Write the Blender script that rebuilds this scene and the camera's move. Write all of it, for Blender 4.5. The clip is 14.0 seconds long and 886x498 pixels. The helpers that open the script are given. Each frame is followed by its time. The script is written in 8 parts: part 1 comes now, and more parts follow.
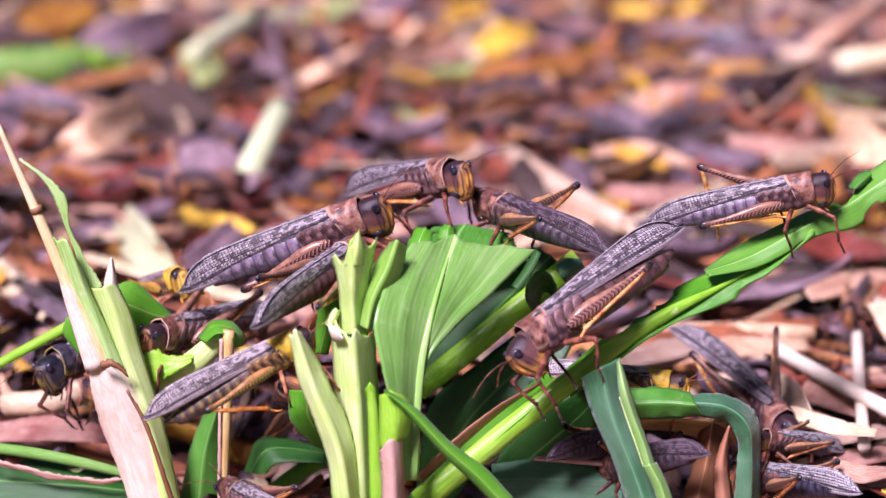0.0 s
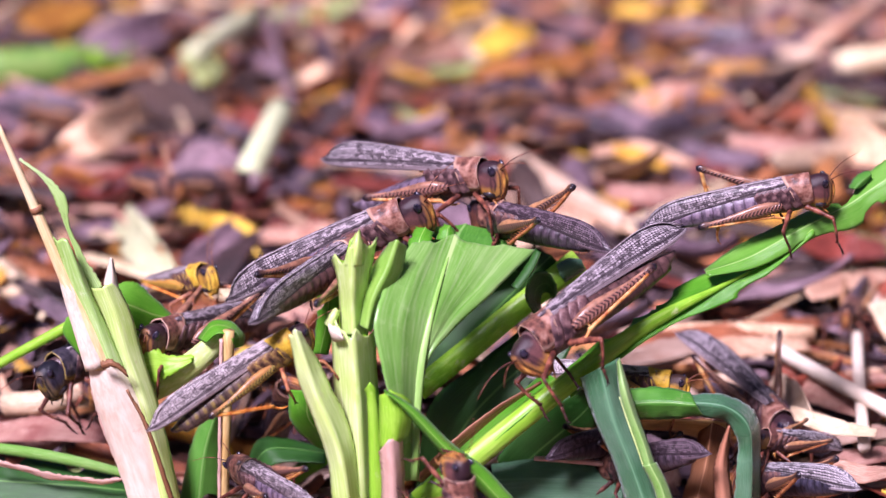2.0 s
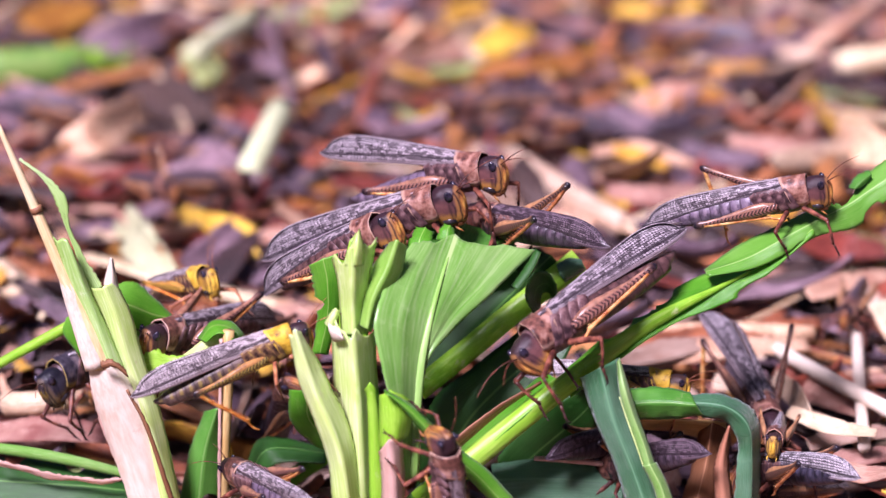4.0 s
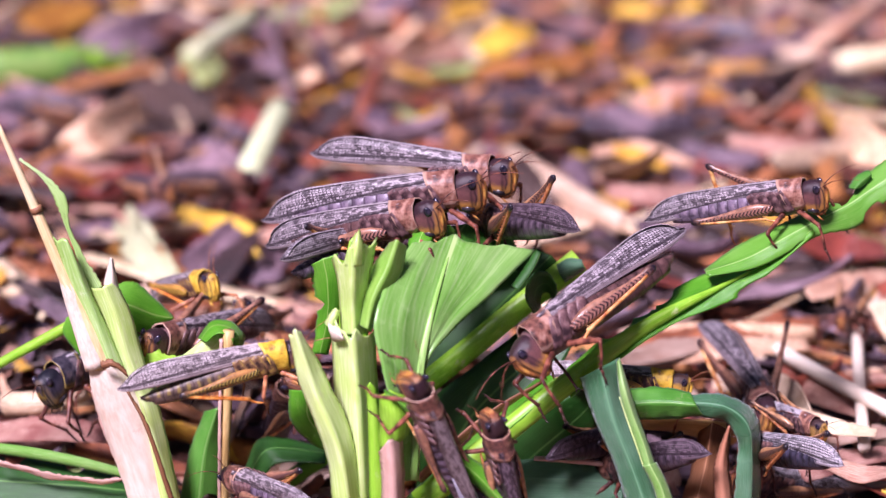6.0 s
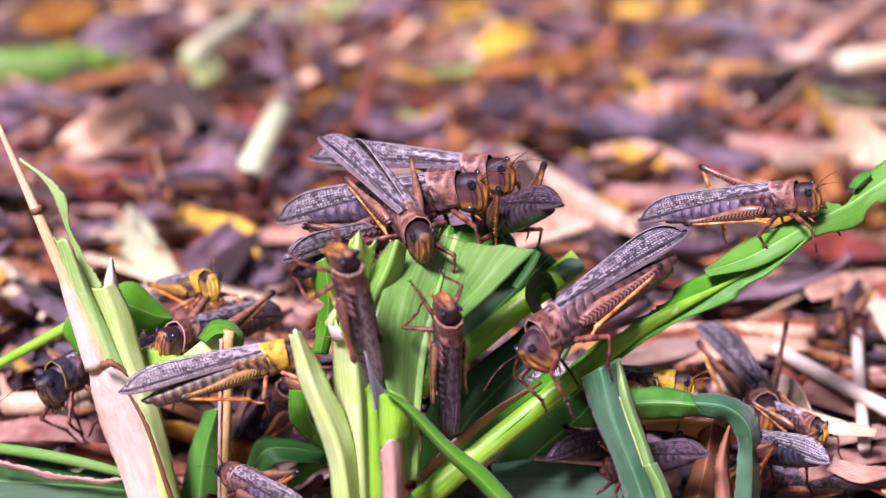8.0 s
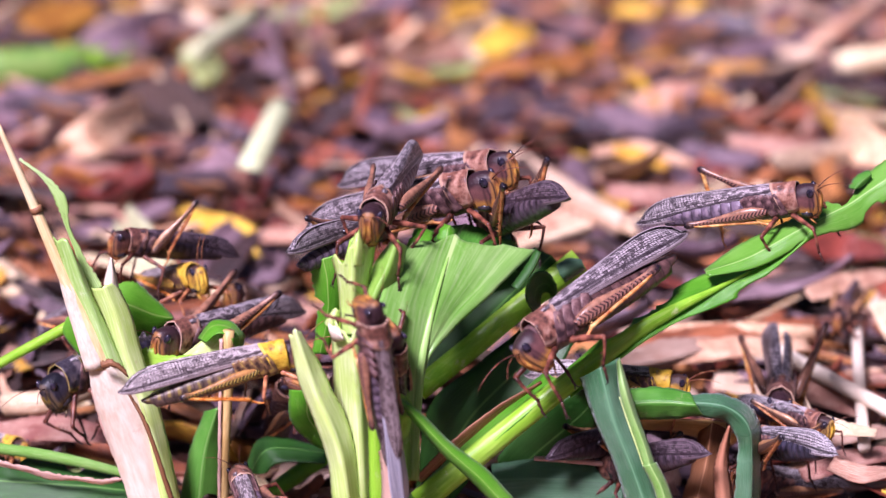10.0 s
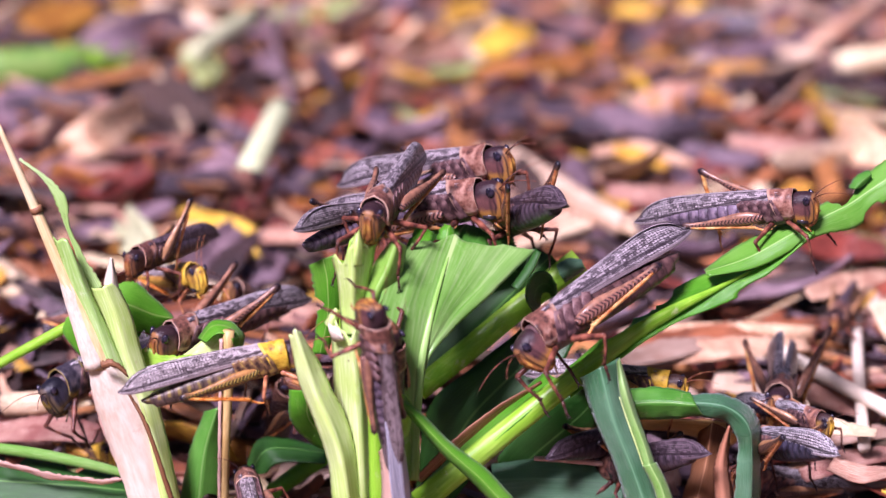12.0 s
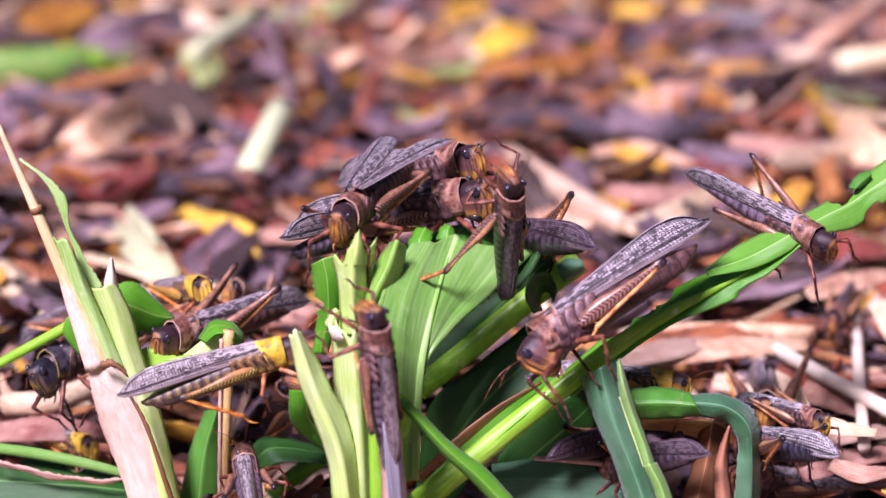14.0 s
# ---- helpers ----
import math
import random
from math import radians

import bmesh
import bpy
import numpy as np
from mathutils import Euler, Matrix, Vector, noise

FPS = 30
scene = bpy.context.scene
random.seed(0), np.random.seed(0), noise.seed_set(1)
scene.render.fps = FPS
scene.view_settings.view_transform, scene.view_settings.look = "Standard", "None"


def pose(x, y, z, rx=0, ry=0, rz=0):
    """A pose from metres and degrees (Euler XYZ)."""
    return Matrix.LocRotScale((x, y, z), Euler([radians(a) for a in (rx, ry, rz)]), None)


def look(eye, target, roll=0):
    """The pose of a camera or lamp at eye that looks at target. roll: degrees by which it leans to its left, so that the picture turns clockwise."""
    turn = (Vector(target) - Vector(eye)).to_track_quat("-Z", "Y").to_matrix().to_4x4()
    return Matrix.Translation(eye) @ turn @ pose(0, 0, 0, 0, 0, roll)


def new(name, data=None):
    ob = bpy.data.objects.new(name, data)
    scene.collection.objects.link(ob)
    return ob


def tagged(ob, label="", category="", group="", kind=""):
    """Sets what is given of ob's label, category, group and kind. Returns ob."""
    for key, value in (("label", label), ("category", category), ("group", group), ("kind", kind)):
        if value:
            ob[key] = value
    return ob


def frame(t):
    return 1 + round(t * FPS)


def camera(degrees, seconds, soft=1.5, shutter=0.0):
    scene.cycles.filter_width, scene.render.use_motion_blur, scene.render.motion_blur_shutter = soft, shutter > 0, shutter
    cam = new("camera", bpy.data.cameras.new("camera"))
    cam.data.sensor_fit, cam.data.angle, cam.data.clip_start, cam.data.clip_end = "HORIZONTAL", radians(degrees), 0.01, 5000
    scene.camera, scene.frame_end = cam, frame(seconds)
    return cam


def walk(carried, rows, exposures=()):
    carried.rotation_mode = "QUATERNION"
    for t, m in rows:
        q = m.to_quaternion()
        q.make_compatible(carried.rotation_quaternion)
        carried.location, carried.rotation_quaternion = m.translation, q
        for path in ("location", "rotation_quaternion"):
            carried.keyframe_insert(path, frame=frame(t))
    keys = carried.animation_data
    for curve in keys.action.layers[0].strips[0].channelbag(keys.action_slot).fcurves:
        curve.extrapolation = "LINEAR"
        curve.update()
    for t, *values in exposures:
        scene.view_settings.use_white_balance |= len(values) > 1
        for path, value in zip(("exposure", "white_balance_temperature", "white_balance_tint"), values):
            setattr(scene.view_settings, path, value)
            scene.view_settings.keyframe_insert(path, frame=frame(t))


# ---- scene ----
cam = camera(20.0, 14.0, soft=1.36)
EYE = (0.0, -0.5451, 0.2267)
walk(cam, [(0.0, look(EYE, (0, 0, 0.06))), (14.0, look(EYE, (0, 0, 0.06)))], [(0.0, 0.83, 5610, 43), (14.0, 0.83, 5610, 43)])
cam.data.dof.use_dof = True
cam.data.dof.focus_distance = 0.556
cam.data.dof.aperture_fstop = 10.0

# ---- light: bright thin overcast ----
world = bpy.data.worlds.new("sky")
scene.world = world
world.use_nodes = True
wn = world.node_tree.nodes
sky = wn.new("ShaderNodeTexSky")
sky.sky_type = "NISHITA"
sky.sun_disc = False
sky.sun_elevation = radians(49)
sky.sun_rotation = radians(209.5)
sky.air_density, sky.dust_density, sky.ozone_density = 1.0, 3.0, 1.0
wn["Background"].inputs["Strength"].default_value = 0.015
world.node_tree.links.new(sky.outputs[0], wn["Background"].inputs["Color"])
sun = new("sun", bpy.data.lights.new("sun", "SUN"))
sun.data.energy = 5.0
sun.data.angle = radians(15)
sun.data.color = (1.0, 0.93, 0.86)
sun.matrix_world = look((-0.34, -0.60, 0.80), (0, 0, 0))


# ---- materials ----
def mat(name, rough=0.5):
    m = bpy.data.materials.new(name)
    m.use_nodes = True
    nt = m.node_tree
    b = nt.nodes["Principled BSDF"]
    b.inputs["Roughness"].default_value = rough
    return m, nt, b


def node(nt, kind, **vals):
    n = nt.nodes.new(kind)
    for k, v in vals.items():
        n.inputs[k].default_value = v
    return n


def ramp(nt, src, stops):
    r = nt.nodes.new("ShaderNodeValToRGB")
    e = r.color_ramp.elements
    while len(e) < len(stops):
        e.new(0.5)
    for el, (p, c) in zip(e, stops):
        el.position, el.color = p, (*c, 1)
    nt.links.new(src, r.inputs[0])
    return r.outputs[0]


def mix(nt, fac, a, b, mode="MIX"):
    n = nt.nodes.new("ShaderNodeMix")
    n.data_type, n.blend_type = "RGBA", mode
    for s, v in ((n.inputs[0], fac), (n.inputs[6], a), (n.inputs[7], b)):
        if isinstance(v, (int, float)):
            s.default_value = v
        elif isinstance(v, tuple):
            s.default_value = (*v, 1)
        else:
            nt.links.new(v, s)
    return n.outputs[2]


def math_node(nt, op, a, b=0.0):
    n = nt.nodes.new("ShaderNodeMath")
    n.operation = op
    for s, v in zip(n.inputs, (a, b)):
        if isinstance(v, (int, float)):
            s.default_value = v
        else:
            nt.links.new(v, s)
    return n.outputs[0]


def noise_tex(nt, vec, scale, detail=4.0, rough=0.6, out=0):
    n = node(nt, "ShaderNodeTexNoise", Scale=scale, Detail=detail, Roughness=rough)
    nt.links.new(vec, n.inputs["Vector"])
    return n.outputs[out]


def coords(nt, which="Object", scale=(1, 1, 1)):
    tc = nt.nodes.new("ShaderNodeTexCoord")
    mp = nt.nodes.new("ShaderNodeMapping")
    mp.inputs["Scale"].default_value = scale
    nt.links.new(tc.outputs[which], mp.inputs["Vector"])
    return mp.outputs[0]


def bump(nt, b, height, strength=0.4, dist=0.0003):
    n = node(nt, "ShaderNodeBump", Strength=strength, Distance=dist)
    nt.links.new(height, n.inputs["Height"])
    nt.links.new(n.outputs[0], b.inputs["Normal"])


def blade_mat(name, dark, mid, light, rib, rib_w=0.07, rough=0.38, trans=0.0, spots=None, bloom=0.0, streak=40, relief=0.35):
    """Parallel-veined blade; UV u runs along it, v across from -1 to 1."""
    m, nt, b = mat(name, rough)
    uv = coords(nt, "UV")
    sep = nt.nodes.new("ShaderNodeSeparateXYZ")
    nt.links.new(uv, sep.inputs[0])
    v_abs = math_node(nt, "ABSOLUTE", sep.outputs[1])
    fine = noise_tex(nt, coords(nt, "UV", (4, streak, 1)), 1.0, 4)
    broad = noise_tex(nt, coords(nt, "Object"), 45.0, 3)
    base = ramp(nt, broad, [(0.3, dark), (0.5, mid), (0.72, light)])
    base = mix(nt, 0.45, base, ramp(nt, fine, [(0.35, dark), (0.52, mid), (0.66, light)]))
    blot = noise_tex(nt, coords(nt, "Object"), 260.0, 5)
    base = mix(nt, ramp(nt, blot, [(0.62, (0, 0, 0)), (0.72, (0.35, 0.35, 0.35))]), base, light)
    if spots:
        sp = noise_tex(nt, coords(nt, "Object"), 170.0, 6, 0.75)
        base = mix(nt, ramp(nt, sp, [(0.61, (0, 0, 0)), (0.68, (0.8, 0.8, 0.8))]), base, spots)
    if rib_w > 0:
        base = mix(nt, ramp(nt, v_abs, [(rib_w * 0.55, (1, 1, 1)), (rib_w, (0, 0, 0))]), base, rib)
    nt.links.new(base, b.inputs["Base Color"])
    b.inputs["Sheen Weight"].default_value = bloom
    b.inputs["Sheen Roughness"].default_value = 0.35
    rr = ramp(nt, broad, [(0.3, (rough - 0.06,) * 3), (0.7, (rough + 0.12,) * 3)])
    nt.links.new(rr, b.inputs["Roughness"])
    bump(nt, b, mix(nt, 0.3, fine, blot), relief, 0.0004)
    if trans > 0:
        tr = nt.nodes.new("ShaderNodeBsdfTranslucent")
        nt.links.new(base, tr.inputs["Color"])
        ms = node(nt, "ShaderNodeMixShader", Fac=trans)
        nt.links.new(b.outputs[0], ms.inputs[1])
        nt.links.new(tr.outputs[0], ms.inputs[2])
        nt.links.new(ms.outputs[0], nt.nodes["Material Output"].inputs["Surface"])
    return m


def litter_mat(name, dark, mid, light, rough=0.5, island=False):
    m, nt, b = mat(name, rough)
    vec = coords(nt, "Object")
    if island:
        g = nt.nodes.new("ShaderNodeNewGeometry")
        rnd = g.outputs["Random Per Island"]
    else:
        rnd = nt.nodes.new("ShaderNodeObjectInfo").outputs["Random"]
    fib = noise_tex(nt, coords(nt, "UV", (4, 26, 1)), 1.0, 4)
    blot = noise_tex(nt, vec, 130.0, 5, 0.65)
    base = ramp(nt, fib, [(0.34, dark), (0.5, mid), (0.66, light)])
    base = mix(nt, ramp(nt, blot, [(0.45, (0, 0, 0)), (0.66, (0.85, 0.85, 0.85))]), base, dark)
    hsv = nt.nodes.new("ShaderNodeHueSaturation")
    nt.links.new(math_node(nt, "ADD", math_node(nt, "MULTIPLY", rnd, 0.05), 0.475), hsv.inputs["Hue"])
    nt.links.new(math_node(nt, "ADD", math_node(nt, "MULTIPLY", rnd, 0.9), 0.55), hsv.inputs["Value"])
    nt.links.new(base, hsv.inputs["Color"])
    nt.links.new(hsv.outputs[0], b.inputs["Base Color"])
    bump(nt, b, fib, 0.7, 0.0006)
    return m


def cuticle_mat(name, a, b_, c, rough=0.36, scale=420.0, gran=0.5, foot=0.0):
    """Insect shell: three mottled colours with a fine pitted relief."""
    m, nt, b = mat(name, rough)
    b.inputs["Specular IOR Level"].default_value = 0.3
    vec = coords(nt, "Object")
    n1 = noise_tex(nt, vec, scale, 3, 0.55)
    n2 = noise_tex(nt, vec, scale * 4.5, 4, 0.7)
    base = ramp(nt, n1, [(0.34, a), (0.5, b_), (0.64, c)])
    base = mix(nt, ramp(nt, n2, [(0.52, (0, 0, 0)), (0.68, (gran, gran, gran))]), base, a)
    if foot:
        sep = nt.nodes.new("ShaderNodeSeparateXYZ")
        nt.links.new(vec, sep.inputs[0])
        base = mix(nt, ramp(nt, sep.outputs[0], [(foot - 0.001, (0, 0, 0)), (foot + 0.001, (0.9, 0.9, 0.9))]), base, (0.02, 0.012, 0.012))
    nt.links.new(base, b.inputs["Base Color"])
    bump(nt, b, n2, 0.45, 0.0002)
    return m


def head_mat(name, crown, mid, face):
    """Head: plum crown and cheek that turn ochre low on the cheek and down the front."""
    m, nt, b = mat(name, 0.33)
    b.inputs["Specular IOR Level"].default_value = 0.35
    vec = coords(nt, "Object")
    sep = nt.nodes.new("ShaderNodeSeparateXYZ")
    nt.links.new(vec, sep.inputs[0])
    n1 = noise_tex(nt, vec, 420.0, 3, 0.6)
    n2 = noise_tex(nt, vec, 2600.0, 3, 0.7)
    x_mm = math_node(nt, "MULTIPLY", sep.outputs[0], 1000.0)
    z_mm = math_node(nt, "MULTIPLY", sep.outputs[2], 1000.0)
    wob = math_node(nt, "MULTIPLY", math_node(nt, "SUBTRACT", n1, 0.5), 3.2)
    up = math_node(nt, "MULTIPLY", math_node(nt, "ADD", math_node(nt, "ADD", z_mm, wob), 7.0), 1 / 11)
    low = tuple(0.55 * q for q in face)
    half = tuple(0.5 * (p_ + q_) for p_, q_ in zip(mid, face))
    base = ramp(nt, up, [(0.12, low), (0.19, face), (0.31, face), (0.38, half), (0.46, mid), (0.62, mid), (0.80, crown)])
    # dark line before the neck and below the eye
    ahead = math_node(nt, "MULTIPLY", math_node(nt, "SUBTRACT", x_mm, 5.4), 1 / 8)
    base = mix(nt, ramp(nt, ahead, [(0.04, (0.85, 0.85, 0.85)), (0.14, (0, 0, 0)), (0.54, (0, 0, 0)), (0.61, (0.75, 0.75, 0.75)), (0.68, (0, 0, 0))]), base, crown)
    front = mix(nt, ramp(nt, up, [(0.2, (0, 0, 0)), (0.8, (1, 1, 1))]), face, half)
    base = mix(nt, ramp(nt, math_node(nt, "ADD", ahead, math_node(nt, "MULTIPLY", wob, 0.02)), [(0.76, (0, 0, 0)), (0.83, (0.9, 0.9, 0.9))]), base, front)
    y_mm = math_node(nt, "MULTIPLY", math_node(nt, "ABSOLUTE", sep.outputs[1]), 1000.0)
    for at, wide in ((1.75, 0.3), (2.75, 0.22)):
        seam = math_node(nt, "ABSOLUTE", math_node(nt, "SUBTRACT", math_node(nt, "ADD", y_mm, math_node(nt, "MULTIPLY", wob, 0.25)), at))
        seam = math_node(nt, "MULTIPLY", ramp(nt, seam, [(wide * 0.4, (0.8, 0.8, 0.8)), (wide, (0, 0, 0))]), ramp(nt, ahead, [(0.62, (0, 0, 0)), (0.72, (1, 1, 1))]))
        base = mix(nt, seam, base, crown)
    base = mix(nt, ramp(nt, n2, [(0.55, (0, 0, 0)), (0.7, (0.45, 0.45, 0.45))]), base, crown)
    nt.links.new(base, b.inputs["Base Color"])
    bump(nt, b, n2, 0.5, 0.0003)
    return m


def wing_mat(name, pale, vein, spot, net_start=0.45, blocks=0.62, fine=1.0):
    """Tegmen: pale cells between dark veins, rows of dark blocks towards the hinge."""
    m, nt, b = mat(name, 0.36)
    b.inputs["Specular IOR Level"].default_value = 0.3
    sep = nt.nodes.new("ShaderNodeSeparateXYZ")
    nt.links.new(coords(nt, "UV"), sep.inputs[0])
    u, v = sep.outputs[0], sep.outputs[1]

    def cells(su, sv, slant, c1, c2, line, gap):
        n = nt.nodes.new("ShaderNodeTexBrick")
        n.offset = 0.5
        wob = noise_tex(nt, coords(nt, "UV", (9, 4, 1)), 1.0, 2)
        x = math_node(nt, "ADD", math_node(nt, "MULTIPLY", u, su), math_node(nt, "ADD", math_node(nt, "MULTIPLY", v, slant), math_node(nt, "MULTIPLY", wob, 0.8)))
        y = math_node(nt, "ADD", math_node(nt, "MULTIPLY", v, sv), math_node(nt, "MULTIPLY", wob, 0.45))
        cmb = nt.nodes.new("ShaderNodeCombineXYZ")
        nt.links.new(x, cmb.inputs[0])
        nt.links.new(y, cmb.inputs[1])
        nt.links.new(cmb.outputs[0], n.inputs["Vector"])
        for k, c in (("Color1", c1), ("Color2", c2), ("Mortar", line)):
            n.inputs[k].default_value = (*c, 1)
        n.inputs["Scale"].default_value = 1.0
        n.inputs["Mortar Size"].default_value = gap
        n.inputs["Mortar Smooth"].default_value = 0.2
        n.inputs["Brick Width"].default_value = 0.6
        n.inputs["Row Height"].default_value = 0.6
        return n

    low = tuple(0.55 * q for q in pale)
    net = cells(29 * fine, 7.5 * fine, -2.6, pale, low, spot, 0.095)
    wide = cells(21, 6.5, 0.6, (0, 0, 0), (1, 1, 1), (0.5, 0.5, 0.5), 0.02)
    patch = noise_tex(nt, coords(nt, "UV", (9, 3, 1)), 1.0, 3, 0.6)
    tint = math_node(nt, "ADD", math_node(nt, "MULTIPLY", wide.outputs["Color"], 0.75), math_node(nt, "MULTIPLY", patch, 0.42))
    tint = math_node(nt, "SUBTRACT", tint, math_node(nt, "MULTIPLY", u, 0.26))
    tint = math_node(nt, "ADD", tint, blocks - 0.58)
    membrane = mix(nt, noise_tex(nt, coords(nt, "UV", (16, 5, 1)), 1.0, 3), vein, pale)
    base = mix(nt, ramp(nt, u, [(net_start - 0.3, (0.25, 0.25, 0.25)), (net_start + 0.2, (0.95, 0.95, 0.95))]), membrane, net.outputs["Color"])
    base = mix(nt, ramp(nt, tint, [(0.46, (0, 0, 0)), (0.58, (0.78, 0.78, 0.78))]), base, spot)
    # smoky band that runs from the hinge to the lower margin, brown fore margin with long streaks
    slope = math_node(nt, "ABSOLUTE", math_node(nt, "SUBTRACT", math_node(nt, "SUBTRACT", v, math_node(nt, "MULTIPLY", u, 0.24)), 0.56))
    base = mix(nt, ramp(nt, slope, [(0.03, (0.85, 0.85, 0.85)), (0.075, (0, 0, 0))]), base, spot)
    long_ = noise_tex(nt, coords(nt, "UV", (3, 34, 1)), 1.0, 2)
    fore = mix(nt, ramp(nt, long_, [(0.42, (0, 0, 0)), (0.58, (1, 1, 1))]), tuple(0.45 * q for q in vein), vein)
    base = mix(nt, ramp(nt, math_node(nt, "SUBTRACT", v, math_node(nt, "MULTIPLY", u, 0.2)), [(0.70, (0, 0, 0)), (0.78, (0.85, 0.85, 0.85))]), base, fore)
    # main veins
    for at, half in ((0.24, 0.014), (0.38, 0.012), (0.52, 0.014), (0.74, 0.012), (0.86, 0.01)):
        d = math_node(nt, "ABSOLUTE", math_node(nt, "SUBTRACT", v, at))
        base = mix(nt, ramp(nt, d, [(half * 0.6, (0.8, 0.8, 0.8)), (half, (0, 0, 0))]), base, spot)
    nt.links.new(base, b.inputs["Base Color"])
    bump(nt, b, net.outputs["Fac"], 0.5, 0.0003)
    return m


def belly_mat(name, joint, plate, flank):
    """Abdomen: plates with dark hind margins, mottled, glossier along the back."""
    m, nt, b = mat(name, 0.34)
    b.inputs["Specular IOR Level"].default_value = 0.4
    vec = coords(nt, "Object")
    sep = nt.nodes.new("ShaderNodeSeparateXYZ")
    nt.links.new(vec, sep.inputs[0])
    f = math_node(nt, "FRACT", math_node(nt, "MULTIPLY", math_node(nt, "ADD", sep.outputs[0], 0.007), -1 / 0.003111))
    n1 = noise_tex(nt, vec, 380.0, 4, 0.6)
    n2 = noise_tex(nt, vec, 2200.0, 3, 0.7)
    base = ramp(nt, n1, [(0.36, tuple(0.45 * q for q in plate)), (0.5, plate), (0.62, tuple(1.35 * q for q in plate))])
    edge = math_node(nt, "ADD", f, math_node(nt, "MULTIPLY", math_node(nt, "SUBTRACT", n1, 0.5), 0.5))
    base = mix(nt, ramp(nt, edge, [(0.04, (0.6, 0.6, 0.6)), (0.12, (0, 0, 0)), (0.88, (0, 0, 0)), (0.97, (0.65, 0.65, 0.65))]), base, joint)
    # pale side mark on each ring, above a darker lower edge
    high = math_node(nt, "MULTIPLY", math_node(nt, "ADD", sep.outputs[2], 0.006), 100.0)
    mark = math_node(nt, "MULTIPLY", ramp(nt, edge, [(0.24, (0, 0, 0)), (0.34, (1, 1, 1)), (0.54, (1, 1, 1)), (0.66, (0, 0, 0))]), ramp(nt, high, [(0.42, (0, 0, 0)), (0.48, (1, 1, 1)), (0.62, (1, 1, 1)), (0.70, (0, 0, 0))]))
    base = mix(nt, math_node(nt, "MULTIPLY", mark, 0.55), base, flank)
    base = mix(nt, ramp(nt, n2, [(0.55, (0, 0, 0)), (0.7, (0.5, 0.5, 0.5))]), base, joint)
    nt.links.new(base, b.inputs["Base Color"])
    bump(nt, b, n2, 0.4, 0.0002)
    return m


def femur_mat(name, margin, panel, dark):
    """Dark herringbone panel between bright upper and lower margins, black knee."""
    m, nt, b = mat(name, 0.33)
    vec = coords(nt, "Object")
    sep = nt.nodes.new("ShaderNodeSeparateXYZ")
    nt.links.new(vec, sep.inputs[0])
    x, z = math_node(nt, "MULTIPLY", sep.outputs[0], -1.0), math_node(nt, "ABSOLUTE", sep.outputs[2])
    s = math_node(nt, "ADD", math_node(nt, "MULTIPLY", x, 5600.0), math_node(nt, "MULTIPLY", z, 4200.0))
    w = math_node(nt, "SINE", s)
    wide = ramp(nt, x, [(0.004, (0.00125,) * 3), (0.02, (0.0005,) * 3)])
    side = ramp(nt, math_node(nt, "DIVIDE", z, wide), [(0.8, (1, 1, 1)), (1.0, (0, 0, 0))])
    n1 = noise_tex(nt, vec, 500.0, 3)
    edge = ramp(nt, n1, [(0.35, tuple(0.5 * q for q in margin)), (0.6, margin)])
    pan = mix(nt, ramp(nt, w, [(0.3, (0, 0, 0)), (0.6, (1, 1, 1))]), panel, dark)
    base = mix(nt, side, edge, pan)
    base = mix(nt, ramp(nt, x, [(0.0203, (0, 0, 0)), (0.0212, (1, 1, 1))]), base, (0.012, 0.008, 0.014))
    nt.links.new(base, b.inputs["Base Color"])
    bump(nt, b, math_node(nt, "MULTIPLY", w, side), 0.5, 0.0002)
    return m


def saddle_mat(name, a_, b_, c_, rim):
    """Pronotum: mottled shell with a pale rim; UV runs 0 to 1 both ways."""
    m, nt, b = mat(name, 0.34)
    b.inputs["Specular IOR Level"].default_value = 0.3
    vec = coords(nt, "Object")
    n1 = noise_tex(nt, vec, 420.0, 3, 0.55)
    n2 = noise_tex(nt, vec, 2400.0, 3, 0.7)
    base = ramp(nt, n1, [(0.34, a_), (0.5, b_), (0.64, c_)])
    base = mix(nt, ramp(nt, n2, [(0.52, (0, 0, 0)), (0.68, (0.28, 0.28, 0.28))]), base, a_)
    sep = nt.nodes.new("ShaderNodeSeparateXYZ")
    nt.links.new(coords(nt, "UV"), sep.inputs[0])
    base = mix(nt, ramp(nt, sep.outputs[0], [(0.03, (0.8, 0.8, 0.8)), (0.11, (0, 0, 0))]), base, rim)
    d = math_node(nt, "ABSOLUTE", math_node(nt, "SUBTRACT", sep.outputs[1], 0.5))
    base = mix(nt, ramp(nt, d, [(0.43, (0, 0, 0)), (0.475, (0.8, 0.8, 0.8))]), base, rim)
    nt.links.new(base, b.inputs["Base Color"])
    bump(nt, b, n2, 0.5, 0.0002)
    return m


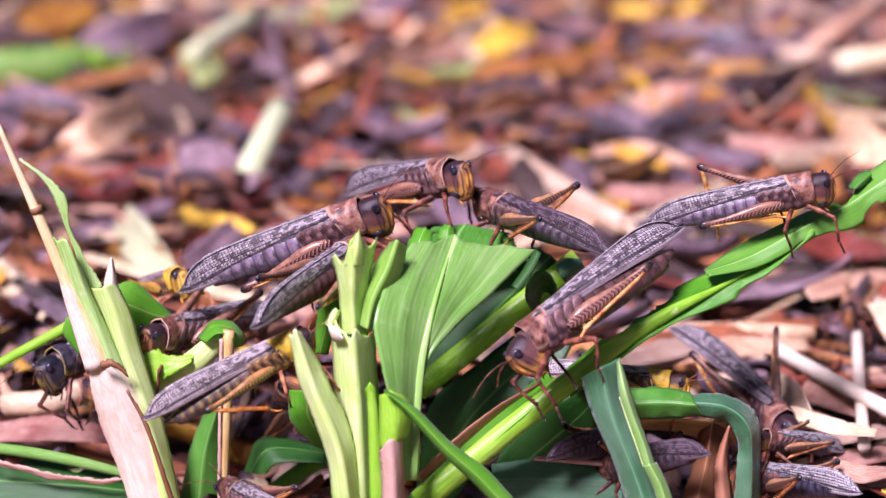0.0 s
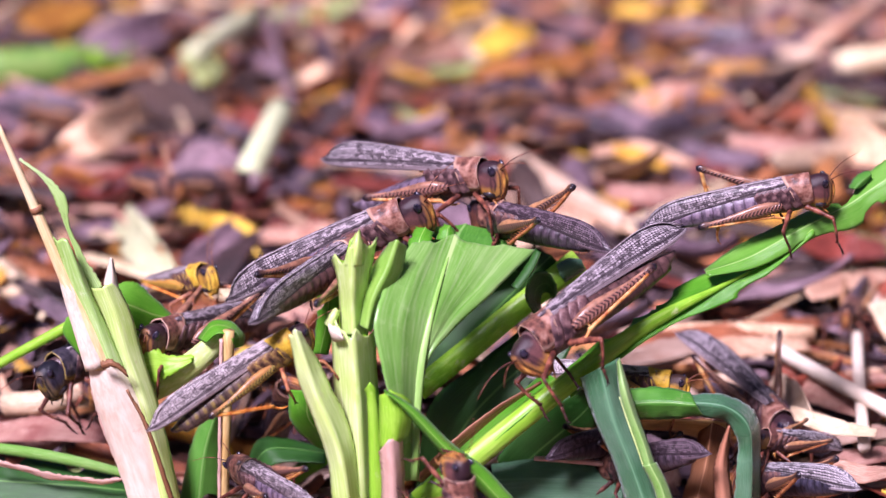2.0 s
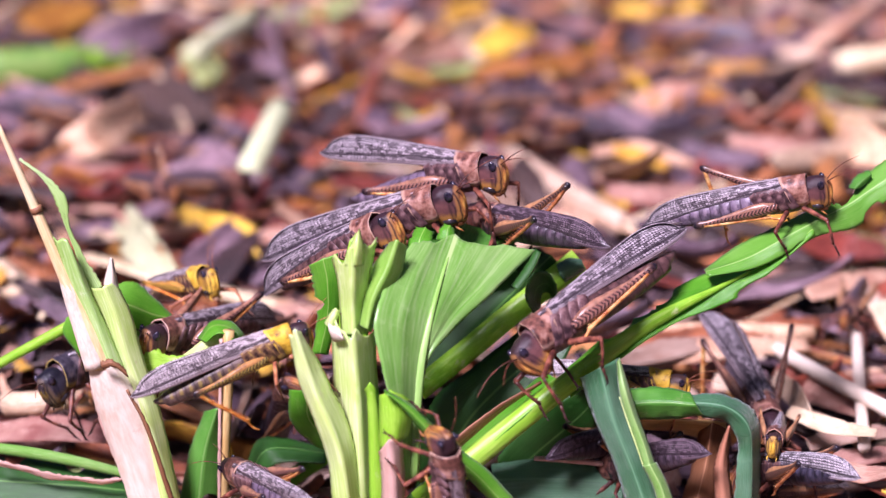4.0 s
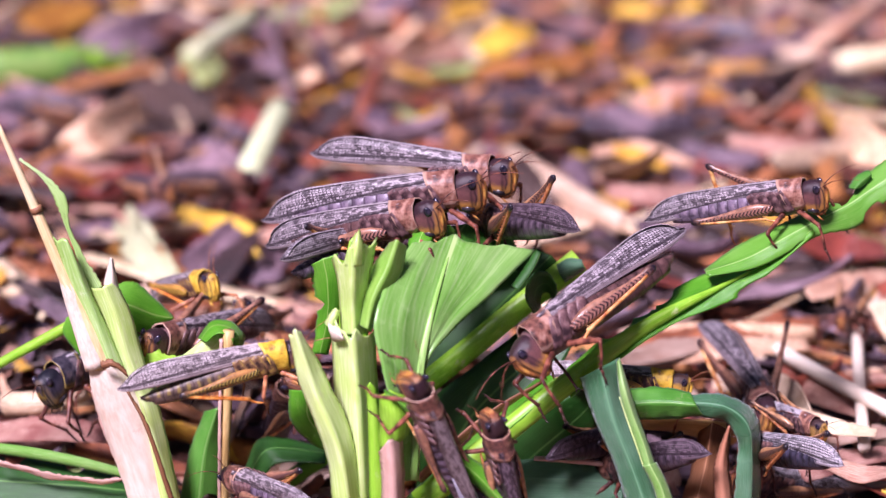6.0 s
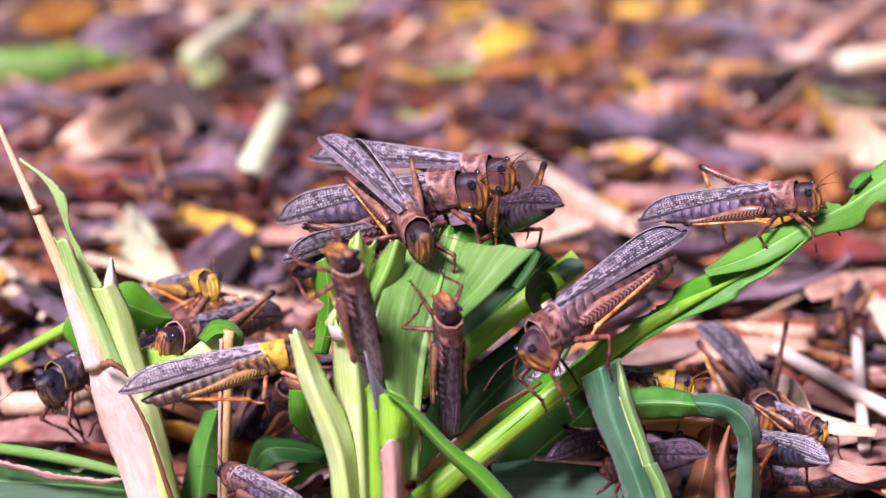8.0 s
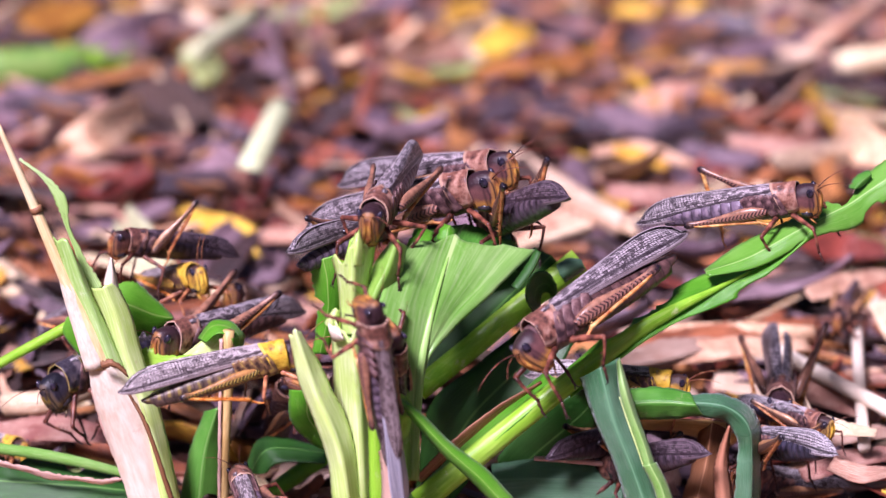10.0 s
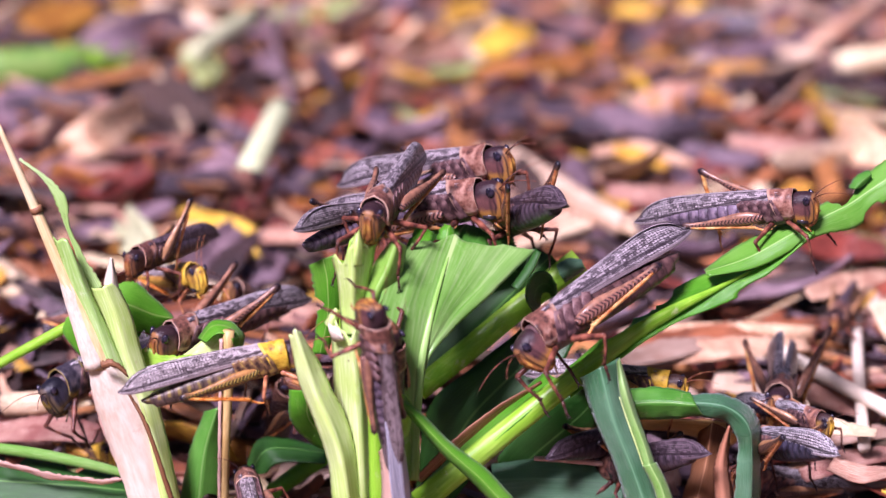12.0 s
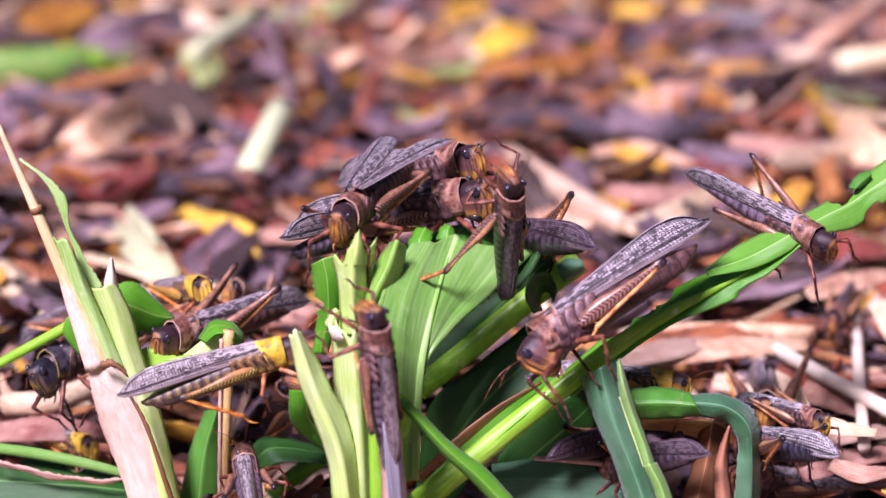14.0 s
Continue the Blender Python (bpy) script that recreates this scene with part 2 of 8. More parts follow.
M = {}
M["green"] = blade_mat("leaf_green", (0.045, 0.26, 0.005), (0.12, 0.43, 0.015), (0.27, 0.58, 0.07), (0.36, 0.62, 0.12), 0.045, 0.30, 0.42, spots=(0.2, 0.45, 0.08), bloom=0.1)
# deep leaf green, darkened further to hold the shade under upper leaves
M["deep"] = blade_mat("leaf_deep_and_shaded", (0.006, 0.04, 0.003), (0.016, 0.08, 0.008), (0.04, 0.15, 0.025), (0.1, 0.24, 0.05), 0.04, 0.42, 0.08)
M["blue"] = blade_mat("leaf_blue_green", (0.012, 0.070, 0.022), (0.055, 0.18, 0.075), (0.19, 0.36, 0.22), (0.13, 0.29, 0.15), 0.05, 0.26, 0.10, spots=(0.18, 0.29, 0.17), bloom=0.15, streak=52, relief=0.5)
M["copper"] = blade_mat("husk_copper", (0.26, 0.09, 0.045), (0.46, 0.19, 0.10), (0.60, 0.33, 0.21), (0.5, 0.3, 0.2), 0.0, 0.5, 0.1)
M["lime"] = blade_mat("stem_lime", (0.17, 0.46, 0.01), (0.32, 0.64, 0.03), (0.54, 0.80, 0.12), (0.5, 0.7, 0.2), 0.0, 0.30, 0.3, spots=(0.62, 0.72, 0.32), streak=11)
M["pale"] = blade_mat("stem_pale_green", (0.36, 0.58, 0.08), (0.56, 0.74, 0.21), (0.78, 0.86, 0.52), (0.7, 0.78, 0.4), 0.0, 0.32, 0.14, spots=(0.56, 0.64, 0.26), streak=13)
M["fan"] = blade_mat("leaf_soft_green", (0.12, 0.36, 0.03), (0.24, 0.48, 0.10), (0.42, 0.62, 0.24), (0.48, 0.67, 0.24), 0.05, 0.27, 0.28, spots=(0.34, 0.54, 0.2), bloom=0.18, streak=18, relief=0.2)
M["fan_rib"] = blade_mat("leaf_rib_green", (0.19, 0.43, 0.05), (0.29, 0.54, 0.11), (0.42, 0.64, 0.22), (0.5, 0.7, 0.2), 0.0, 0.32, 0.2, streak=5)
M["lobe"] = blade_mat("leaf_young_green", (0.16, 0.40, 0.03), (0.30, 0.54, 0.08), (0.48, 0.66, 0.22), (0.5, 0.66, 0.25), 0.0, 0.30, 0.3, bloom=0.1, streak=30, relief=0.2)
M["tip"] = blade_mat("leaf_light_green", (0.07, 0.29, 0.012), (0.15, 0.41, 0.04), (0.28, 0.54, 0.13), (0.34, 0.58, 0.16), 0.05, 0.30, 0.35, spots=(0.2, 0.42, 0.1), bloom=0.12, relief=0.25)
M["sheath"] = blade_mat("sheath_fresh_green", (0.26, 0.50, 0.07), (0.44, 0.68, 0.2), (0.72, 0.84, 0.52), (0.7, 0.78, 0.4), 0.0, 0.30, 0.2, spots=(0.62, 0.74, 0.4), streak=8)
M["mid"] = blade_mat("leaf_mid_green", (0.025, 0.14, 0.008), (0.06, 0.24, 0.02), (0.15, 0.40, 0.06), (0.2, 0.42, 0.1), 0.04, 0.34, 0.2, spots=(0.2, 0.3, 0.1), bloom=0.1)
M["white"] = blade_mat("straw_white", (0.55, 0.42, 0.3), (0.74, 0.64, 0.5), (0.86, 0.79, 0.68), (0.85, 0.8, 0.7), 0.0, 0.5, 0.0)
M["cream"] = blade_mat("stalk_cream", (0.56, 0.40, 0.27), (0.70, 0.59, 0.46), (0.79, 0.72, 0.60), (0.75, 0.7, 0.6), 0.0, 0.45, 0.05, spots=(0.66, 0.48, 0.36), streak=12)
M["straw"] = blade_mat("stalk_straw", (0.52, 0.36, 0.15), (0.72, 0.54, 0.26), (0.82, 0.70, 0.45), (0.7, 0.5, 0.2), 0.0, 0.42, 0.0, streak=14)
M["dry_stem"] = blade_mat("stalk_dry", (0.30, 0.17, 0.05), (0.52, 0.34, 0.11), (0.66, 0.50, 0.22), (0.7, 0.5, 0.2), 0.0, 0.45, 0.0, streak=9)
M["fallen"] = blade_mat("stalk_fallen_green", (0.03, 0.11, 0.01), (0.09, 0.23, 0.025), (0.24, 0.33, 0.06), (0.5, 0.7, 0.2), 0.0, 0.5, 0.0, spots=(0.45, 0.38, 0.10), streak=3)
M["pink"] = blade_mat("husk_pink", (0.38, 0.2, 0.14), (0.58, 0.36, 0.29), (0.72, 0.52, 0.42), (0.6, 0.4, 0.3), 0.0, 0.55, 0.05)
M["brown"] = blade_mat("husk_brown", (0.08, 0.03, 0.012), (0.2, 0.08, 0.03), (0.36, 0.17, 0.08), (0.4, 0.2, 0.1), 0.05, 0.5, 0.0)
PALETTE = {
    "tan": ((0.30, 0.11, 0.07), (0.56, 0.32, 0.21), (0.77, 0.57, 0.42)),
    "rust": ((0.12, 0.03, 0.012), (0.36, 0.10, 0.04), (0.60, 0.22, 0.09)),
    "plum": ((0.06, 0.034, 0.044), (0.19, 0.115, 0.14), (0.40, 0.28, 0.32)),
    "dark": ((0.02, 0.012, 0.012), (0.06, 0.032, 0.028), (0.13, 0.075, 0.065)),
    "gold": ((0.26, 0.08, 0.015), (0.62, 0.31, 0.03), (0.8, 0.5, 0.08)),
    "cream": ((0.46, 0.29, 0.17), (0.64, 0.47, 0.32), (0.76, 0.63, 0.46)),
    "celery": ((0.34, 0.36, 0.17), (0.56, 0.58, 0.33), (0.74, 0.74, 0.52)),
    "olive": ((0.14, 0.16, 0.04), (0.32, 0.36, 0.12), (0.55, 0.56, 0.28)),
}
LIT = {k: litter_mat("litter_" + k, *v) for k, v in PALETTE.items()}
LIT_BED = {k: litter_mat("bed_" + k, *v, island=True) for k, v in PALETTE.items()}
SOIL, _nt, _b = mat("soil", 0.8)
_n = noise_tex(_nt, coords(_nt, "Object"), 70.0, 6, 0.7)
_nt.links.new(ramp(_nt, _n, [(0.3, (0.02, 0.01, 0.008)), (0.55, (0.07, 0.035, 0.025)), (0.75, (0.2, 0.11, 0.08))]), _b.inputs["Base Color"])
bump(_nt, _b, _n, 0.8, 0.004)
SKIN = {
    "brown": dict(
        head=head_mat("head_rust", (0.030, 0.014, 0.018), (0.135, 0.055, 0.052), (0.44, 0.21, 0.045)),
        face=cuticle_mat("face_orange", (0.07, 0.026, 0.016), (0.25, 0.09, 0.026), (0.46, 0.23, 0.045), gran=0.4),
        shell=saddle_mat("pronotum_brown", (0.035, 0.014, 0.013), (0.215, 0.09, 0.062), (0.37, 0.205, 0.15), (0.50, 0.32, 0.23)),
        body=cuticle_mat("body_plum", (0.028, 0.015, 0.018), (0.11, 0.055, 0.056), (0.21, 0.12, 0.115)),
        leg=cuticle_mat("leg_rust", (0.025, 0.009, 0.008), (0.115, 0.033, 0.021), (0.28, 0.095, 0.055)),
        shin=cuticle_mat("shin_brown", (0.025, 0.009, 0.008), (0.115, 0.033, 0.021), (0.28, 0.095, 0.055), foot=0.0078),
        wing=wing_mat("tegmen_lilac", (0.51, 0.445, 0.47), (0.27, 0.205, 0.215), (0.022, 0.014, 0.019), 0.45, 0.58),
        belly=belly_mat("belly_lilac", (0.02, 0.011, 0.017), (0.125, 0.09, 0.125), (0.27, 0.20, 0.24)),
        femur=femur_mat("femur_tan", (0.32, 0.15, 0.09), (0.25, 0.115, 0.085), (0.03, 0.015, 0.018)),
        tibia=cuticle_mat("tibia_orange", (0.36, 0.10, 0.025), (0.60, 0.26, 0.07), (0.76, 0.48, 0.18)),
    ),
    "dark": dict(
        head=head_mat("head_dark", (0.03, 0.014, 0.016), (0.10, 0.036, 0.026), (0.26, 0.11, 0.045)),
        face=cuticle_mat("face_rust", (0.10, 0.03, 0.015), (0.30, 0.10, 0.035), (0.46, 0.22, 0.07)),
        shell=saddle_mat("pronotum_dark", (0.045, 0.02, 0.02), (0.17, 0.07, 0.052), (0.36, 0.18, 0.12), (0.44, 0.24, 0.16)),
        body=cuticle_mat("body_dark", (0.018, 0.011, 0.014), (0.075, 0.038, 0.04), (0.19, 0.10, 0.085)),
        leg=cuticle_mat("leg_dark", (0.03, 0.011, 0.009), (0.10, 0.03, 0.02), (0.22, 0.08, 0.048)),
        shin=cuticle_mat("shin_dark", (0.03, 0.011, 0.009), (0.10, 0.03, 0.02), (0.22, 0.08, 0.048), foot=0.0078),
        wing=wing_mat("tegmen_smoke", (0.20, 0.145, 0.175), (0.13, 0.085, 0.10), (0.018, 0.010, 0.015)),
        belly=belly_mat("belly_dark", (0.012, 0.007, 0.010), (0.05, 0.034, 0.046), (0.13, 0.09, 0.115)),
        femur=femur_mat("femur_dark", (0.44, 0.22, 0.10), (0.17, 0.08, 0.05), (0.02, 0.012, 0.015)),
        tibia=cuticle_mat("tibia_rust", (0.2, 0.055, 0.018), (0.42, 0.15, 0.05), (0.56, 0.28, 0.1)),
    ),
    "yellow": dict(
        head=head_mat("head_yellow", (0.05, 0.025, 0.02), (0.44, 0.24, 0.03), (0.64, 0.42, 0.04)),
        face=cuticle_mat("face_yellow", (0.12, 0.05, 0.015), (0.55, 0.31, 0.03), (0.7, 0.47, 0.05)),
        shell=saddle_mat("pronotum_yellow", (0.16, 0.08, 0.015), (0.60, 0.36, 0.025), (0.72, 0.48, 0.045), (0.7, 0.48, 0.06)),
        body=cuticle_mat("body_yellow", (0.022, 0.012, 0.014), (0.12, 0.055, 0.045), (0.55, 0.37, 0.045), scale=300.0),
        leg=cuticle_mat("leg_brick", (0.10, 0.03, 0.016), (0.32, 0.11, 0.05), (0.50, 0.23, 0.10)),
        shin=cuticle_mat("shin_yellow", (0.10, 0.03, 0.016), (0.32, 0.11, 0.05), (0.50, 0.23, 0.10), foot=0.0078),
        wing=wing_mat("tegmen_grey", (0.72, 0.63, 0.63), (0.38, 0.29, 0.29), (0.030, 0.018, 0.022), 0.3, 0.50),
        belly=belly_mat("belly_yellow", (0.03, 0.014, 0.016), (0.24, 0.155, 0.11), (0.58, 0.42, 0.05)),
        femur=femur_mat("femur_yellow", (0.50, 0.25, 0.045), (0.52, 0.3, 0.035), (0.02, 0.011, 0.01)),
        tibia=cuticle_mat("tibia_bright", (0.42, 0.11, 0.02), (0.7, 0.24, 0.035), (0.78, 0.40, 0.10)),
    ),
}
SKIN["netted"] = dict(SKIN["dark"], wing=wing_mat("tegmen_netted", (0.68, 0.62, 0.65), (0.4, 0.34, 0.37), (0.015, 0.010, 0.014), 0.05, 0.46, 0.72), belly=belly_mat("belly_blue_black", (0.008, 0.006, 0.010), (0.03, 0.026, 0.042), (0.075, 0.065, 0.10)))
SKIN["faded"] = dict(SKIN["brown"], wing=wing_mat("tegmen_faded", (0.33, 0.265, 0.275), (0.22, 0.16, 0.16), (0.06, 0.038, 0.04), 0.75, 0.50))
SKIN["bronze"] = dict(SKIN["brown"], belly=belly_mat("belly_bronze", (0.014, 0.008, 0.009), (0.075, 0.036, 0.034), (0.15, 0.08, 0.07)))
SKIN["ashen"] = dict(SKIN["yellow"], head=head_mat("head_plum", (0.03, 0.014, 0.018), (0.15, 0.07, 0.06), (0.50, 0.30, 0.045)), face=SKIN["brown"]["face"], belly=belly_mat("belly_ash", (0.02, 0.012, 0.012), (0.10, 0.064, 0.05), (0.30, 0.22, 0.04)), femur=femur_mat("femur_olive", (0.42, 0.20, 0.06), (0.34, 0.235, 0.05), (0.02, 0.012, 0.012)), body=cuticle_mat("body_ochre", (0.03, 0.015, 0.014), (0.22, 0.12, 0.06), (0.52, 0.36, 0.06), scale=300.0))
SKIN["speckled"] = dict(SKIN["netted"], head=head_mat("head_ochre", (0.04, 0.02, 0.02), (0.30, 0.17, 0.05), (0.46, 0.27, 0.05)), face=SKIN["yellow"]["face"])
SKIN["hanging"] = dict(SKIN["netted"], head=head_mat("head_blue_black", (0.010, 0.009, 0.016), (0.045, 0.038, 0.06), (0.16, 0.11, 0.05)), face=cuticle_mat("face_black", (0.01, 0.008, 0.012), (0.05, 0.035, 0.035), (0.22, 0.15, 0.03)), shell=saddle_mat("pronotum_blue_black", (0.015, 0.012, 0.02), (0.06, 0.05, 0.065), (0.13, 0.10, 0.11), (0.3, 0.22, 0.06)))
HIND_WING, _nt, _b = mat("hind_wing", 0.25)
_nt.links.new(ramp(_nt, noise_tex(_nt, coords(_nt, "UV", (2, 18, 1)), 1.0, 3), [(0.35, (0.20, 0.19, 0.24)), (0.6, (0.46, 0.45, 0.52))]), _b.inputs["Base Color"])
EYE_MAT, _nt, _b = mat("eye", 0.24)
_nt.links.new(ramp(_nt, noise_tex(_nt, coords(_nt, "Object"), 900.0, 2), [(0.35, (0.006, 0.005, 0.012)), (0.7, (0.045, 0.035, 0.06))]), _b.inputs["Base Color"])
JAW, _nt, _b = mat("blue_black_jaw", 0.28)
_nt.links.new(ramp(_nt, noise_tex(_nt, coords(_nt, "Object"), 700.0, 3), [(0.35, (0.008, 0.007, 0.010)), (0.7, (0.05, 0.04, 0.045))]), _b.inputs["Base Color"])


# ---- geometry helpers ----
def finish(name, bm, material, parent=None, label=""):
    for f in bm.faces:
        f.smooth = True
    me = bpy.data.meshes.new(name)
    bm.to_mesh(me)
    bm.free()
    me.materials.append(material)
    ob = new(name, me)
    ob.parent = parent
    return tagged(ob, label)


part = finish


def share(name, me, parent, m=None, label=""):
    ob = new(name, me)
    ob.parent = parent
    if m is not None:
        ob.matrix_basis = m
    return tagged(ob, label)


def smooth_path(pts, n):
    """n + 1 points on a Catmull-Rom curve through pts (vectors of any size)."""
    p = [np.array(q, float) for q in pts]
    if len(p) == 2:
        return [p[0] + (p[1] - p[0]) * i / n for i in range(n + 1)]
    p = [2 * p[0] - p[1]] + p + [2 * p[-1] - p[-2]]
    out = []
    for i in range(n + 1):
        s = i / n * (len(p) - 3)
        k = min(int(s), len(p) - 4)
        t = s - k
        a, b, c, d = p[k:k + 4]
        out.append(0.5 * (2 * b + (c - a) * t + (2 * a - 5 * b + 4 * c - d) * t * t + (3 * b - a - 3 * c + d) * t ** 3))
    return out


def loft(sections, n=14, bm=None):
    """Closed body from rings (x, z0, half width, height up, height down)."""
    bm = bm or bmesh.new()
    rings = []
    for x, z0, ry, up, dn in sections:
        ring = []
        for i in range(n):
            a = 2 * math.pi * i / n
            s, c = math.sin(a), math.cos(a)
            ring.append(bm.verts.new((x, ry * math.copysign(abs(c) ** 0.85, c), z0 + (up if s > 0 else dn) * math.copysign(abs(s) ** 0.85, s))))
        rings.append(ring)
    for r, q in zip(rings, rings[1:]):
        for i in range(n):
            bm.faces.new((r[i], r[(i + 1) % n], q[(i + 1) % n], q[i]))
    bm.faces.new(rings[0][::-1])
    bm.faces.new(rings[-1])
    bmesh.ops.recalc_face_normals(bm, faces=bm.faces)
    return bm


def tube(pts, radii, n=8, steps=0, bm=None, flat=1.0, jitter=0.0, seed=0):
    """Tube along a smooth path with given radii; UV u along, v round."""
    rnd = random.Random(seed)
    bm = bm or bmesh.new()
    uvl = bm.loops.layers.uv.verify()
    steps = steps or max(1, (len(pts) - 1) * 3)
    path = [Vector(q) for q in smooth_path(pts, steps)]
    rad = [float(r[0]) for r in smooth_path([(r,) for r in radii], steps)]
    t0 = (path[1] - path[0]).normalized()
    side = t0.cross(Vector((0, 1, 0)))
    if side.length < 0.2:
        side = t0.cross(Vector((1, 0, 0)))
    side.normalize()
    ribs = [1 + rnd.uniform(-jitter, jitter) for _ in range(n)]
    rings = []
    for i, p in enumerate(path):
        t = (path[min(i + 1, steps)] - path[max(i - 1, 0)]).normalized()
        side = (side - t * side.dot(t)).normalized()
        up = t.cross(side)
        r = max(rad[i], 1e-5)
        rings.append([bm.verts.new(p + side * (math.cos(2 * math.pi * k / n) * r * ribs[k] * (1 + 0.3 * rnd.uniform(-jitter, jitter))) + up * (math.sin(2 * math.pi * k / n) * r * flat * ribs[k])) for k in range(n)])
    for i in range(steps):
        for k in range(n):
            f = bm.faces.new((rings[i][k], rings[i][(k + 1) % n], rings[i + 1][(k + 1) % n], rings[i + 1][k]))
            for lp, (u, v) in zip(f.loops, ((i, k), (i, k + 1), (i + 1, k + 1), (i + 1, k))):
                lp[uvl].uv = (u / steps * 3, v / n * 2 - 1)
    bm.faces.new(rings[0][::-1])
    bm.faces.new(rings[-1])
    return bm


def leaf(left, mid, right, steps=22, cross=5, ragged=0.0, seed=0, thick=0.00014, ripple=0.0, bites=(), torn=0.0, torn_start=0.0, pleat=0.0):
    """Blade between two margins and a midrib, each a smooth curve. ragged: uneven margins. bites: (place along, side, size) of eaten notches."""
    rnd = random.Random(seed)
    bm = bmesh.new()
    uvl = bm.loops.layers.uv.verify()
    lc, mc, rc = (smooth_path(q, steps) for q in (left, mid, right))
    top = []
    steps = steps * 2 if ragged > 0 else steps
    lc, mc, rc = (smooth_path(q, steps) for q in (left, mid, right))
    tears = [1.7 * noise.noise(Vector((k * 0.55, seed * 1.37, 0.5))) for k in range(2 * cross + 2)]
    wave = {-1: rnd.uniform(0, 9), 1: rnd.uniform(0, 9)}
    for i in range(steps + 1):
        u = i / steps
        cut = {-1: 1.0, 1: 1.0}
        for sd in (-1, 1):
            c = 1 - ragged * (0.7 * rnd.random() ** 2 + 0.6 * max(0.0, noise.noise(Vector((u * 7, wave[sd], 0)))))
            for bu, bs, bz in bites:
                if bs == sd:
                    c -= bz * max(0.0, 1 - (abs(u - bu) / 0.055) ** 2) ** 0.5
            cut[sd] = max(0.12, c)
        row = []
        for j in range(-cross, cross + 1):
            v = j / cross
            e = lc[i] if v < 0 else rc[i]
            w = abs(v) * cut[-1 if v < 0 else 1]
            p = Vector(mc[i] + (e - mc[i]) * w)
            if torn and u > 0.8:
                p += Vector(mc[steps] - mc[steps - 1]).normalized() * torn * (u - 0.8) * 5 * tears[j + cross]
            if torn_start and u < 0.2:
                p += Vector(mc[0] - mc[1]).normalized() * torn_start * (0.2 - u) * 5 * tears[-j]
            p.y += pleat * (math.cos(v * 8.2 + 0.4 * seed) + 0.5 * math.cos(v * 19 + seed)) * min(1.0, 0.25 + u) * (1 - 0.5 * abs(v))
            p.y += ripple * math.sin(u * 19 + seed + v * 2.1) * abs(v) - 0.0015 * (w - w * w)
            row.append((p, u, v))
        top.append(row)
    n = 2 * cross + 1
    grid = []
    for i in range(steps + 1):
        up_l, dn_l = [], []
        for j in range(n):
            p = top[i][j][0]
            du = top[min(i + 1, steps)][j][0] - top[max(i - 1, 0)][j][0]
            dv = top[i][min(j + 1, n - 1)][0] - top[i][max(j - 1, 0)][0]
            nn = du.cross(dv)
            nn = nn.normalized() if nn.length > 1e-12 else Vector((0, -1, 0))
            th = thick * (1 + 2.5 * max(0, 1 - abs(j - cross) / 1.2))
            up_l.append(bm.verts.new(p + nn * th))
            dn_l.append(bm.verts.new(p - nn * th))
        grid.append((up_l, dn_l))

    def quad(vs, uvs):
        f = bm.faces.new(vs)
        for lp, q in zip(f.loops, uvs):
            lp[uvl].uv = q
    for i in range(steps):
        for j in range(n - 1):
            uvs = [(top[a][b][1], top[a][b][2]) for a, b in ((i, j), (i, j + 1), (i + 1, j + 1), (i + 1, j))]
            for k in (0, 1):
                g = [grid[a][k][b] for a, b in ((i, j), (i, j + 1), (i + 1, j + 1), (i + 1, j))]
                quad(g if k == 0 else g[::-1], uvs if k == 0 else uvs[::-1])
        for j in (0, n - 1):
            g = [grid[i][0][j], grid[i + 1][0][j], grid[i + 1][1][j], grid[i][1][j]]
            quad(g, [(top[i][j][1], top[i][j][2])] * 4)
    for i in (0, steps):
        for j in range(n - 1):
            g = [grid[i][0][j], grid[i][0][j + 1], grid[i][1][j + 1], grid[i][1][j]]
            quad(g, [(top[i][j][1], top[i][j][2])] * 4)
    bmesh.ops.recalc_face_normals(bm, faces=bm.faces)
    return bm


def strip(spine, widths, lean=(0, -0.4, 1), cup=0.0, **kw):
    """Blade along a spine; lean is the way that its breadth points."""
    w = Vector(lean).normalized()
    n = len(spine)
    left, right = [], []
    for i, p in enumerate(spine):
        t = Vector(spine[min(i + 1, n - 1)]) - Vector(spine[max(i - 1, 0)])
        side = w - t * (w.dot(t) / max(t.length_squared, 1e-12))
        side.normalize()
        off = side * widths[i] / 2
        out = t.cross(side).normalized() * cup * widths[i]
        left.append(Vector(p) + off + out)
        right.append(Vector(p) - off + out)
    return leaf(left, spine, right, **kw)


# ---- ground ----
def ground_sheet():
    bm = bmesh.new()
    xs = [-40, -8, -2, -0.8] + [-0.4 + 0.04 * i for i in range(21)] + [0.8, 2, 8, 40]
    ys = [-20, -4, -1, -0.5] + [-0.3 + 0.04 * i for i in range(36)] + [1.6, 3, 8, 25, 60]
    v = [[bm.verts.new((x, y, 0.004 * noise.noise(Vector((x * 9, y * 9, 0))) - 0.006)) for x in xs] for y in ys]
    for a, b in zip(v, v[1:]):
        for i in range(len(xs) - 1):
            bm.faces.new((a[i], a[i + 1], b[i + 1], b[i]))
    return tagged(finish("ground", bm, SOIL), "dark brown soil under a bed of dry leaf litter", "ground", kind="structure")


ground_sheet()


